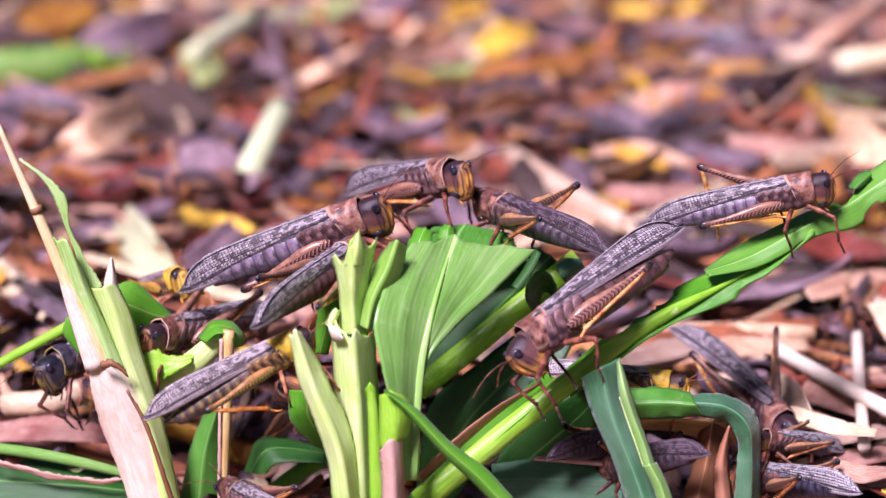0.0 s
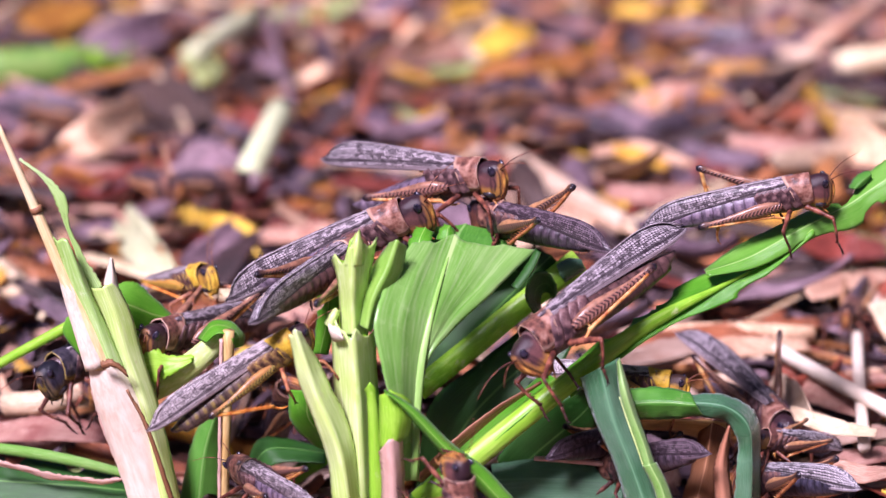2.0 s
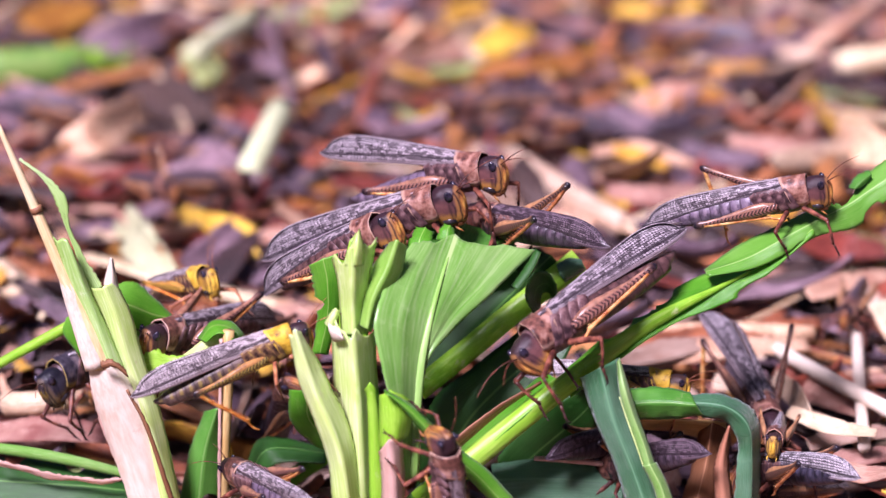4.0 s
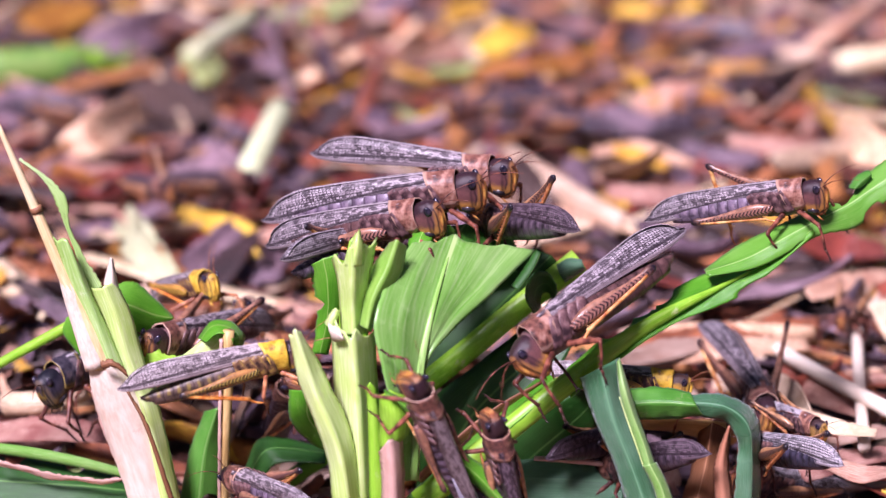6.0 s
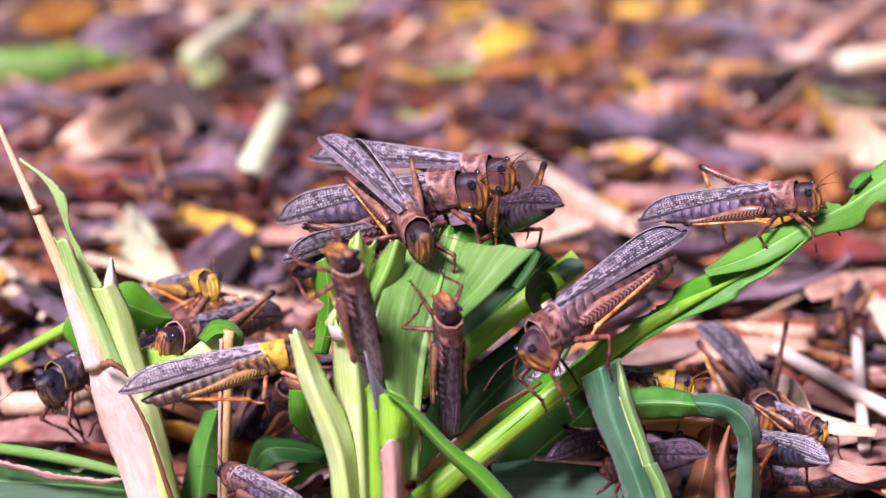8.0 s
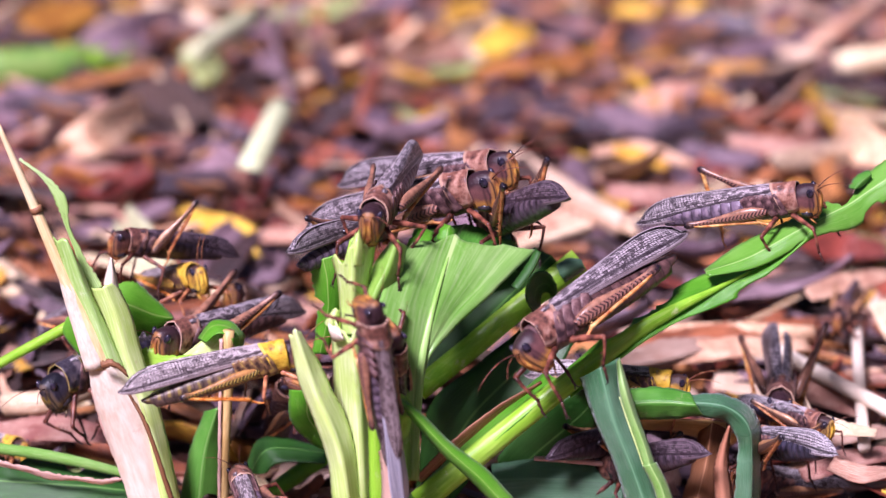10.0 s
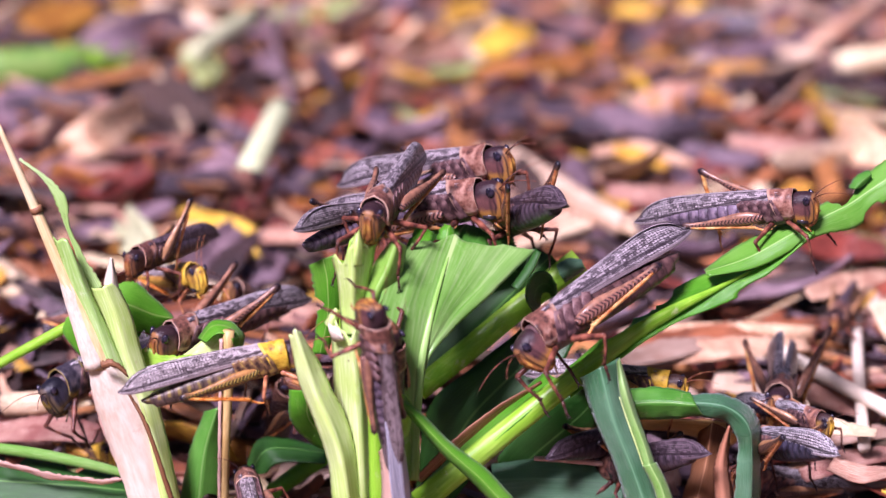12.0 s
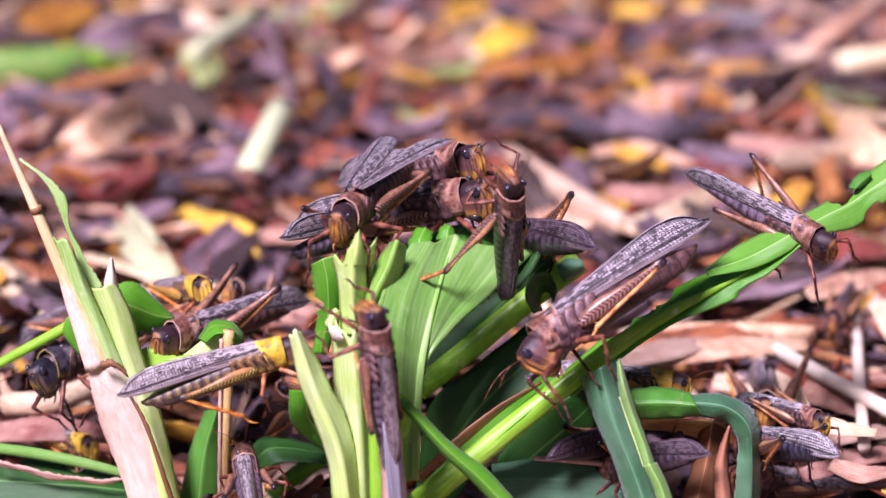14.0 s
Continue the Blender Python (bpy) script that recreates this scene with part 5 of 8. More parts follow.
# the long right-hand blade that reaches out of the heap
p = plant("maize_leaf", "long bright green maize leaf reaching out, chewed near its tip", "maize leaf")
part("stem", tube([(-0.0052, -0.0310, 0.0109), (0.0095, -0.0280, 0.0226), (0.0250, -0.0250, 0.0347), (0.0393, -0.0220, 0.0453), (0.0506, -0.0190, 0.0515), (0.0598, -0.0160, 0.0553), (0.0685, -0.0130, 0.0589)], [0.0030, 0.0027, 0.0025, 0.0020, 0.0014, 0.0007, 0.0003], 12, 36, flat=0.8), M["lime"], p, "lime green midrib")
part("leaf_blade", leaf([(0.0273, -0.0160, 0.0366), (0.0373, -0.0140, 0.0450), (0.0450, -0.0120, 0.0502), (0.0520, -0.0100, 0.0539), (0.0590, -0.0080, 0.0567), (0.0693, -0.0060, 0.0600), (0.0783, -0.0040, 0.0635), (0.0835, -0.0020, 0.0663)], [(0.0275, -0.0210, 0.0346), (0.0395, -0.0194, 0.0452), (0.0470, -0.0179, 0.0491), (0.0533, -0.0163, 0.0520), (0.0599, -0.0147, 0.0552), (0.0685, -0.0131, 0.0584), (0.0767, -0.0116, 0.0629), (0.0824, -0.0100, 0.0674)], [(0.0282, -0.0240, 0.0327), (0.0431, -0.0220, 0.0445), (0.0506, -0.0200, 0.0485), (0.0576, -0.0180, 0.0510), (0.0658, -0.0160, 0.0540), (0.0734, -0.0140, 0.0594), (0.0775, -0.0120, 0.0628), (0.0827, -0.0100, 0.0661)], steps=40, cross=7, ragged=0.06, seed=12, ripple=0.0003, bites=((0.17, -1, 0.6), (0.27, -1, 0.45), (0.36, -1, 0.4), (0.62, 1, 0.25))), M["green"], p)
part("leaf_tip", leaf([(0.0581, -0.0120, 0.0588), (0.0651, -0.0088, 0.0631), (0.0760, -0.0056, 0.0677), (0.0846, -0.0024, 0.0710), (0.0925, 0.0008, 0.0751), (0.1016, 0.0040, 0.0813)], [(0.0581, -0.0165, 0.0594), (0.0677, -0.0136, 0.0619), (0.0773, -0.0107, 0.0664), (0.0845, -0.0078, 0.0694), (0.0923, -0.0049, 0.0729), (0.1008, -0.0020, 0.0777)], [(0.0590, -0.0175, 0.0591), (0.0695, -0.0148, 0.0602), (0.0779, -0.0121, 0.0636), (0.0838, -0.0094, 0.0659), (0.0929, -0.0067, 0.0675), (0.1006, -0.0040, 0.0739)], steps=34, cross=6, ragged=0.07, seed=17, bites=((0.76, -1, 0.7), (0.71, -1, 0.45), (0.88, 1, 0.4), (0.45, 1, 0.25))), M["tip"], p, "lighter upper side near the chewed tip")
part("curled_bite", leaf([(0.0906, -0.0030, 0.0753), (0.0926, -0.0015, 0.0776), (0.0957, 0.0000, 0.0787)], [(0.0918, -0.0050, 0.0756), (0.0937, -0.0035, 0.0771), (0.0957, -0.0020, 0.0782)], [(0.0934, -0.0030, 0.0753), (0.0951, -0.0015, 0.0760), (0.0963, 0.0000, 0.0769)], steps=10, cross=3, ragged=0.2, seed=5), M["mid"], p)
part("lower_blade", leaf([(-0.0107, -0.0220, 0.0058), (0.0058, -0.0200, 0.0220), (0.0191, -0.0170, 0.0334), (0.0229, -0.0150, 0.0359)], [(-0.0087, -0.0270, 0.0072), (0.0076, -0.0260, 0.0230), (0.0208, -0.0230, 0.0332), (0.0252, -0.0200, 0.0358)], [(-0.0070, -0.0300, 0.0080), (0.0088, -0.0300, 0.0225), (0.0225, -0.0270, 0.0339), (0.0270, -0.0230, 0.0358)], steps=20, cross=3, ragged=0.08, seed=2), M["green"], p)
# coloured dark to stand in for the long leaf's shadow
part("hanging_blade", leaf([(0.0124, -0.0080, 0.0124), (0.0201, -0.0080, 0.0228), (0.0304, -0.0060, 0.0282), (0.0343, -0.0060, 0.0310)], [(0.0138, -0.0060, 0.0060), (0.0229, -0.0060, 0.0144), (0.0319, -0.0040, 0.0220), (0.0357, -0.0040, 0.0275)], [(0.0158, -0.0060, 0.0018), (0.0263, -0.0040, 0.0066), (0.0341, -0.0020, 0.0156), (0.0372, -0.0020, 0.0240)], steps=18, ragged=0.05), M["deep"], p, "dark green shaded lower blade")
p = plant("dry_leaf", "brown dry leaf strip between green blades", "dry leaf")
part("leaf_blade", strip([(-0.0055, -0.0310, 0.0163), (0.0020, -0.0310, 0.0240), (0.0119, -0.0280, 0.0316), (0.0217, -0.0240, 0.0367)], [0.003, 0.004, 0.003, 0.0008], lean=(0.3, -0.3, 1), steps=16, cross=3, ragged=0.15), M["brown"], p)

# drooping blades on the right
p = plant("maize_leaf", "broad blue green drooping blade with a pale folded edge", "maize leaf")
part("leaf_blade", leaf([(0.0299, -0.0280, 0.0392), (0.0332, -0.0300, 0.0298), (0.0374, -0.0320, 0.0207), (0.0408, -0.0330, 0.0097)], [(0.0340, -0.0330, 0.0434), (0.0370, -0.0350, 0.0318), (0.0408, -0.0360, 0.0223), (0.0447, -0.0370, 0.0114)], [(0.0381, -0.0290, 0.0440), (0.0409, -0.0310, 0.0329), (0.0447, -0.0330, 0.0221), (0.0492, -0.0340, 0.0102)], steps=26, ragged=0.05, seed=14), M["blue"], p)
part("edge_fold", leaf([(0.0376, -0.0335, 0.0449), (0.0379, -0.0368, 0.0396), (0.0397, -0.0376, 0.0334), (0.0417, -0.0388, 0.0280), (0.0436, -0.0398, 0.0222)], [(0.0378, -0.0340, 0.0453), (0.0388, -0.0380, 0.0405), (0.0406, -0.0390, 0.0346), (0.0430, -0.0400, 0.0285), (0.0446, -0.0410, 0.0232)], [(0.0381, -0.0330, 0.0455), (0.0399, -0.0360, 0.0403), (0.0419, -0.0364, 0.0342), (0.0442, -0.0380, 0.0281), (0.0460, -0.0390, 0.0230)], steps=24, cross=4, ragged=0.04, seed=4), M["fan"], p, "light green folded leaf edge")
part("lower_fold", leaf([(0.0430, -0.0405, 0.0236), (0.0454, -0.0410, 0.0188), (0.0470, -0.0415, 0.0133)], [(0.0442, -0.0418, 0.0244), (0.0468, -0.0424, 0.0194), (0.0485, -0.0430, 0.0140)], [(0.0461, -0.0395, 0.0240), (0.0487, -0.0400, 0.0189), (0.0507, -0.0410, 0.0131)], steps=14, cross=4, ragged=0.05, seed=9), M["fan"], p, "pale green folded leaf edge")
part("fold_line", tube([(0.0379, -0.0382, 0.0385), (0.0395, -0.0386, 0.0338), (0.0415, -0.0398, 0.0284), (0.0434, -0.0408, 0.0229)], [0.00012, 0.0002, 0.0002, 0.00015], 6, 14), M["pale"], p)
p = plant("maize_leaf", "green leaf arched over and hanging down in the heap", "maize leaf")
part("leaf_blade", leaf([(0.0396, -0.0220, 0.0341), (0.0470, -0.0220, 0.0349), (0.0547, -0.0230, 0.0340)], [(0.0393, -0.0260, 0.0322), (0.0474, -0.0260, 0.0327), (0.0556, -0.0270, 0.0325)], [(0.0408, -0.0240, 0.0279), (0.0489, -0.0240, 0.0279), (0.0576, -0.0250, 0.0291)], steps=14, ragged=0.1, seed=52, ripple=0.0003), M["mid"], p)
part("fold", leaf([(0.0539, -0.0220, 0.0331), (0.0636, -0.0200, 0.0321), (0.0702, -0.0190, 0.0270), (0.0715, -0.0180, 0.0164), (0.0719, -0.0180, 0.0027)], [(0.0545, -0.0260, 0.0327), (0.0624, -0.0260, 0.0314), (0.0671, -0.0260, 0.0270), (0.0683, -0.0250, 0.0185), (0.0684, -0.0250, 0.0057)], [(0.0570, -0.0240, 0.0287), (0.0621, -0.0240, 0.0275), (0.0654, -0.0240, 0.0229), (0.0652, -0.0240, 0.0161), (0.0651, -0.0240, 0.0052)], steps=22, ragged=0.12, seed=51, ripple=0.0006), M["blue"], p, "blue green hanging fold")
part("underside", leaf([(0.0424, -0.0200, 0.0264), (0.0527, -0.0180, 0.0257), (0.0637, -0.0160, 0.0241)], [(0.0435, -0.0140, 0.0228), (0.0533, -0.0120, 0.0215), (0.0643, -0.0120, 0.0198)], [(0.0461, -0.0060, 0.0186), (0.0540, -0.0060, 0.0178), (0.0644, -0.0060, 0.0144)], steps=10, cross=3), M["dry_stem"], p)
p = plant("maize_husk", "brown curled husk with a coppery edge in the heap", "husk")
part("husk", leaf([(0.0584, -0.0120, 0.0236), (0.0568, -0.0120, 0.0126), (0.0539, -0.0120, 0.0008)], [(0.0607, -0.0160, 0.0252), (0.0595, -0.0160, 0.0143), (0.0571, -0.0160, 0.0025)], [(0.0648, -0.0140, 0.0241), (0.0630, -0.0140, 0.0135), (0.0617, -0.0140, 0.0017)], steps=14, ragged=0.1), M["brown"], p)
part("edge", leaf([(0.0634, -0.0220, 0.0254), (0.0613, -0.0220, 0.0194), (0.0605, -0.0220, 0.0139), (0.0612, -0.0220, 0.0071)], [(0.0634, -0.0245, 0.0268), (0.0621, -0.0245, 0.0204), (0.0618, -0.0245, 0.0150), (0.0627, -0.0245, 0.0082)], [(0.0641, -0.0220, 0.0254), (0.0638, -0.0220, 0.0194), (0.0643, -0.0220, 0.0139), (0.0653, -0.0220, 0.0071)], steps=14, cross=3, ragged=0.2, seed=6), M["copper"], p, "coppery dry husk edge")

p = plant("maize_leaf", "thin bent green blade across the stalks", "maize leaf")
part("leaf_blade", leaf([(-0.0124, -0.0460, 0.0430), (-0.0059, -0.0460, 0.0389), (0.0019, -0.0460, 0.0308), (0.0092, -0.0460, 0.0250), (0.0171, -0.0460, 0.0159)], [(-0.0119, -0.0480, 0.0432), (-0.0067, -0.0480, 0.0389), (0.0007, -0.0480, 0.0307), (0.0079, -0.0480, 0.0239), (0.0146, -0.0480, 0.0161)], [(-0.0112, -0.0460, 0.0420), (-0.0074, -0.0460, 0.0374), (-0.0005, -0.0460, 0.0289), (0.0065, -0.0460, 0.0218), (0.0122, -0.0460, 0.0152)], steps=22, cross=3, ragged=0.08, thick=0.0002), M["green"], p)
p = plant("maize_husk", "pinkish dry stub of a stripped sheath", "husk")
part("husk", leaf([(-0.0138, -0.0440, 0.0281), (-0.0133, -0.0440, 0.0229), (-0.0132, -0.0440, 0.0137)], [(-0.0115, -0.0470, 0.0321), (-0.0107, -0.0480, 0.0245), (-0.0106, -0.0480, 0.0154)], [(-0.0087, -0.0440, 0.0317), (-0.0082, -0.0440, 0.0229), (-0.0083, -0.0440, 0.0137)], steps=12, cross=3, ragged=0.12), M["pink"], p)
p = plant("maize_leaf", "broad green blade lying at the foot", "maize leaf")
part("leaf_blade", leaf([(0.0111, -0.0100, 0.0116), (0.0228, -0.0080, 0.0122), (0.0359, -0.0060, 0.0102), (0.0425, -0.0060, 0.0088)], [(0.0111, -0.0140, 0.0093), (0.0227, -0.0120, 0.0088), (0.0357, -0.0100, 0.0074), (0.0422, -0.0100, 0.0068)], [(0.0111, -0.0160, 0.0032), (0.0227, -0.0140, 0.0024), (0.0357, -0.0120, 0.0015), (0.0422, -0.0120, 0.0015)], steps=16, ragged=0.03), M["blue"], p)
part("edge", tube([(0.0207, -0.0120, 0.0138), (0.0278, -0.0120, 0.0135), (0.0363, -0.0100, 0.0116)], [0.0006, 0.0008, 0.0006], 6, 8), M["pink"], p)
p = plant("maize_leaf", "wide green blade at the foot with a pale torn edge", "maize leaf")
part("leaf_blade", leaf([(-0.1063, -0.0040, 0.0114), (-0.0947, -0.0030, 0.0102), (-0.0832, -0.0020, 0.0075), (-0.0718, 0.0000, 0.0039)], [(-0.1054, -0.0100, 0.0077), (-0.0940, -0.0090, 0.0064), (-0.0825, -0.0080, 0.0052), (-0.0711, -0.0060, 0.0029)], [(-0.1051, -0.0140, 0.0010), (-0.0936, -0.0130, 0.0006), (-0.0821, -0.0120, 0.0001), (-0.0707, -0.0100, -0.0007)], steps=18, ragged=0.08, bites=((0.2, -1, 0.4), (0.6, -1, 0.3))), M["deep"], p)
part("midrib", tube([(-0.1054, -0.0080, 0.0152), (-0.0940, -0.0070, 0.0131), (-0.0825, -0.0060, 0.0102), (-0.0718, -0.0040, 0.0063)], [0.0013, 0.0014, 0.0013, 0.001], 8, 14), M["fan"], p)
part("torn_edge", strip([(-0.1019, -0.0135, 0.0135), (-0.0957, -0.0130, 0.0119), (-0.0894, -0.0125, 0.0098), (-0.0837, -0.0120, 0.0090), (-0.0780, -0.0115, 0.0080), (-0.0726, -0.0110, 0.0086)], [0.0022, 0.0016, 0.0024, 0.0012, 0.0018, 0.0006], lean=(0, -0.3, 1), steps=26, cross=3, ragged=0.55, seed=11), M["pink"], p)


# ---- locusts ----
MM = 0.001


def sect(rows):
    return [tuple(v * MM for v in r) for r in rows]


HEAD_AT = Vector((5.5, 0, -0.4)) * MM


def build_locust_meshes(kind):
    s = SKIN[kind]
    out = {}

    def keep(key, bm, material):
        if key in ("head", "face", "cheek", "mouth"):
            for v in bm.verts:
                v.co = HEAD_AT + (v.co - HEAD_AT) * 0.79
        for f in bm.faces:
            f.smooth = True
        me = bpy.data.meshes.new(key)
        bm.to_mesh(me)
        bm.free()
        me.materials.append(material)
        out[key] = me

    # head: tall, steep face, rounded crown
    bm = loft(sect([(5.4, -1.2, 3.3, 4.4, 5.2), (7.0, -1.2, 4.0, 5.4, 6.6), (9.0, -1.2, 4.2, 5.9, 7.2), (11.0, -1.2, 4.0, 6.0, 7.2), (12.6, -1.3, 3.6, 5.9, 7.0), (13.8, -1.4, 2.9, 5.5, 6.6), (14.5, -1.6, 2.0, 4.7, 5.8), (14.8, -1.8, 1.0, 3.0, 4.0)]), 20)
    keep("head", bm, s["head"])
    # face plate with two upright ridges, and the mouth parts below
    bm = loft(sect([(12.6, -1.4, 2.3, 4.6, 5.8), (13.9, -1.5, 2.0, 4.8, 5.8), (14.8, -1.7, 1.4, 4.2, 5.2), (15.2, -2.0, 0.7, 3.0, 4.0)]), 16)
    for sd in (-1, 1):
        tube([(13.2 * MM, sd * 0.9 * MM, 3.6 * MM), (15.1 * MM, sd * 0.8 * MM, 0.5 * MM), (14.9 * MM, sd * 1.0 * MM, -4 * MM), (13.9 * MM, sd * 1.3 * MM, -6.6 * MM)], [0.0004, 0.0006, 0.0006, 0.0005], 6, 9, bm)
    keep("face", bm, s["face"])
    bm = loft(sect([(9.4, -7.4, 2.2, 1.2, 1.2), (11.2, -7.8, 2.6, 1.6, 1.5), (13.0, -7.5, 2.1, 1.5, 1.4), (14.2, -7.0, 1.0, 1.0, 0.9)]), 12)
    for sd in (-1, 1):
        tube([(10.5 * MM, sd * 2 * MM, -8 * MM), (12.2 * MM, sd * 2.6 * MM, -9.2 * MM), (13.2 * MM, sd * 2.2 * MM, -10.4 * MM)], [0.0004, 0.00035, 0.0002], 6, 5, bm)
    keep("mouth", bm, s["face"])
    bm = loft(sect([(8.2, -5.6, 4.0, 1.2, 1.6), (10.2, -5.8, 4.1, 1.6, 1.9), (12.2, -5.9, 3.3, 1.4, 1.7)]), 12)
    keep("cheek", bm, JAW)
    bm = bmesh.new()
    bmesh.ops.create_uvsphere(bm, u_segments=14, v_segments=10, radius=1.0 * MM)
    bmesh.ops.scale(bm, vec=(1.05, 0.75, 1.65), verts=bm.verts)
    keep("eye", bm, EYE_MAT)
    keep("antenna", tube([(0, 0, 0), (3 * MM, 0.6 * MM, 2.0 * MM), (7 * MM, 1.4 * MM, 3.2 * MM), (11.5 * MM, 2.6 * MM, 3.4 * MM)], [0.0002, 0.00014, 0.00011, 0.00007], 6, 10), s["leg"])
    # pronotum: open saddle with keel, cross furrow and a lobed margin
    bm = bmesh.new()
    uvl = bm.loops.layers.uv.verify()
    nx, na = 12, 18
    lay = []
    for off in (0.0, -0.4):
        g = []
        for i in range(nx + 1):
            u = i / nx
            row = []
            for j in range(na + 1):
                v = j / na * 2 - 1
                x = 0.7 + 6.1 * u - 1.9 * (1 - abs(v)) * (1 - u) ** 3 + 0.7 * (1 - u) ** 2 * abs(v) ** 2
                reach = 2.05 + 0.25 * math.sin(math.pi * u) - 0.25 * (1 - u)
                an = v * reach
                r = 1.0 + 0.012 * math.cos(u * 9) - 0.045 * math.exp(-((u - 0.62) / 0.05) ** 2) + 0.04 * math.exp(-(u / 0.12) ** 2)
                hw, hu = 4.0 * r + off, 4.6 * r + off
                zz = -0.4 + hu * math.cos(an) * (1.0 if abs(an) < 1.57 else 1.35) + 0.5 * math.exp(-(v / 0.06) ** 2)
                row.append(bm.verts.new((x * MM, hw * math.copysign(abs(math.sin(an)) ** 0.8, an) * MM, zz * MM)))
            g.append(row)
        lay.append(g)
    for g in lay:
        for i in range(nx):
            for j in range(na):
                f = bm.faces.new((g[i][j], g[i][j + 1], g[i + 1][j + 1], g[i + 1][j]))
                for lp, (p_, q_) in zip(f.loops, ((i, j), (i, j + 1), (i + 1, j + 1), (i + 1, j))):
                    lp[uvl].uv = (p_ / nx, q_ / na)
    for i in range(nx):
        for j in (0, na):
            bm.faces.new((lay[0][i][j], lay[0][i + 1][j], lay[1][i + 1][j], lay[1][i][j]))
    for j in range(na):
        for i in (0, nx):
            bm.faces.new((lay[0][i][j], lay[0][i][j + 1], lay[1][i][j + 1], lay[1][i][j]))
    bmesh.ops.recalc_face_normals(bm, faces=bm.faces)
    keep("pronotum", bm, s["shell"])
    # thorax with slanting side plates
    bm = loft(sect([(7, -1.0, 2.8, 3.6, 4.4), (4, -1.0, 3.6, 4.0, 5.2), (0, -1.0, 3.9, 4.2, 5.6), (-5, -0.8, 4.0, 4.0, 5.4), (-9, -0.6, 3.8, 3.6, 4.8), (-10, -0.6, 3.0, 3.0, 4.0)]), 16)
    keep("thorax", bm, s["body"])
    for sd, key in ((1, "plate_l"), (-1, "plate_r")):
        keep(key, tube([(-1.6 * MM, sd * 3.4 * MM, 2.4 * MM), (-0.2 * MM, sd * 3.86 * MM, -0.8 * MM), (1.3 * MM, sd * 3.3 * MM, -4.6 * MM)], [0.0012, 0.0017, 0.0014], 10, 8, flat=0.2), s["body"])
    # abdomen of overlapping rings
    rows = []
    for i in range(9):
        a, b_ = i / 9, (i + 1) / 9
        wa, wb = 4.05 * (1 - 0.48 * a ** 1.8), 4.05 * (1 - 0.48 * b_ ** 1.8)
        x0, x1 = -7 - 28 * a, -7 - 28 * b_
        z = -1.3 - 1.0 * a
        rows += [(x0, z, wa * 0.985, wa * 0.97, wa * 1.08), (x0 - 0.25, z, wa * 1.0, wa * 0.98, wa * 1.11), (x1 + 0.2, z, wb * 1.015, wb * 0.99, wb * 1.12)]
    rows += [(-35.6, -1.8, 1.5, 1.4, 1.5), (-37.4, -1.6, 1.0, 0.8, 1.1), (-38.6, -1.2, 0.3, 0.4, 0.4)]
    keep("abdomen", loft(sect(rows), 18), s["belly"])

    # tegmen: narrow at the hinge, widest near the slanting tip, roofed over the body
    for sd, key in ((1, "tegmen_l"), (-1, "tegmen_r")):
        bm = bmesh.new()
        uvl = bm.loops.layers.uv.verify()
        nu, nv = 28, 14
        lay = []
        for off in (0.0, -0.14):
            g = []
            for i in range(nu + 1):
                u = i / nu
                full = 2.3 + 6.4 * u ** 0.85
                k = math.sqrt(max(0.0, 1 - max(0.0, (u - 0.67) / 0.334) ** 2.1))
                w, drop = full * k, full * 0.74 * (1 - k)
                roof = 2.3 * (1 - 0.45 * u) * (0.3 + 0.7 * k)
                row = []
                for j in range(nv + 1):
                    v = j / nv
                    x = 1.8 - 46.8 * u + 2.6 * u ** 3 * (1 - v)
                    s_ = v * (roof + w)
                    e_ = max(0.0, s_ - roof)
                    y = -0.55 + min(s_, roof) + 0.30 * e_ - 0.012 * e_ * e_ - 0.25 * math.exp(-((s_ - roof) / 0.7) ** 2)
                    z = 0.3 - 0.10 * min(s_, roof) - 0.94 * e_ - drop + off - 0.22 * math.exp(-((s_ - roof) / 0.7) ** 2)
                    z += 0.10 * math.cos(v * 26) * (1 - u * 0.5) - 0.9 * u + 0.5 * math.sin(math.pi * u)
                    row.append(bm.verts.new((x * MM, sd * (y + off) * MM, z * MM)))
                g.append(row)
            lay.append(g)
        for k, g in enumerate(lay):
            for i in range(nu):
                for j in range(nv):
                    f = bm.faces.new((g[i][j], g[i][j + 1], g[i + 1][j + 1], g[i + 1][j]))
                    for lp, (a, b_) in zip(f.loops, ((i, j), (i, j + 1), (i + 1, j + 1), (i + 1, j))):
                        lp[uvl].uv = (a / nu, b_ / nv)
        for i in range(nu):
            for j in (0, nv):
                bm.faces.new((lay[0][i][j], lay[0][i + 1][j], lay[1][i + 1][j], lay[1][i][j]))
        bmesh.ops.recalc_face_normals(bm, faces=bm.faces)
        keep(key, bm, s["wing"])
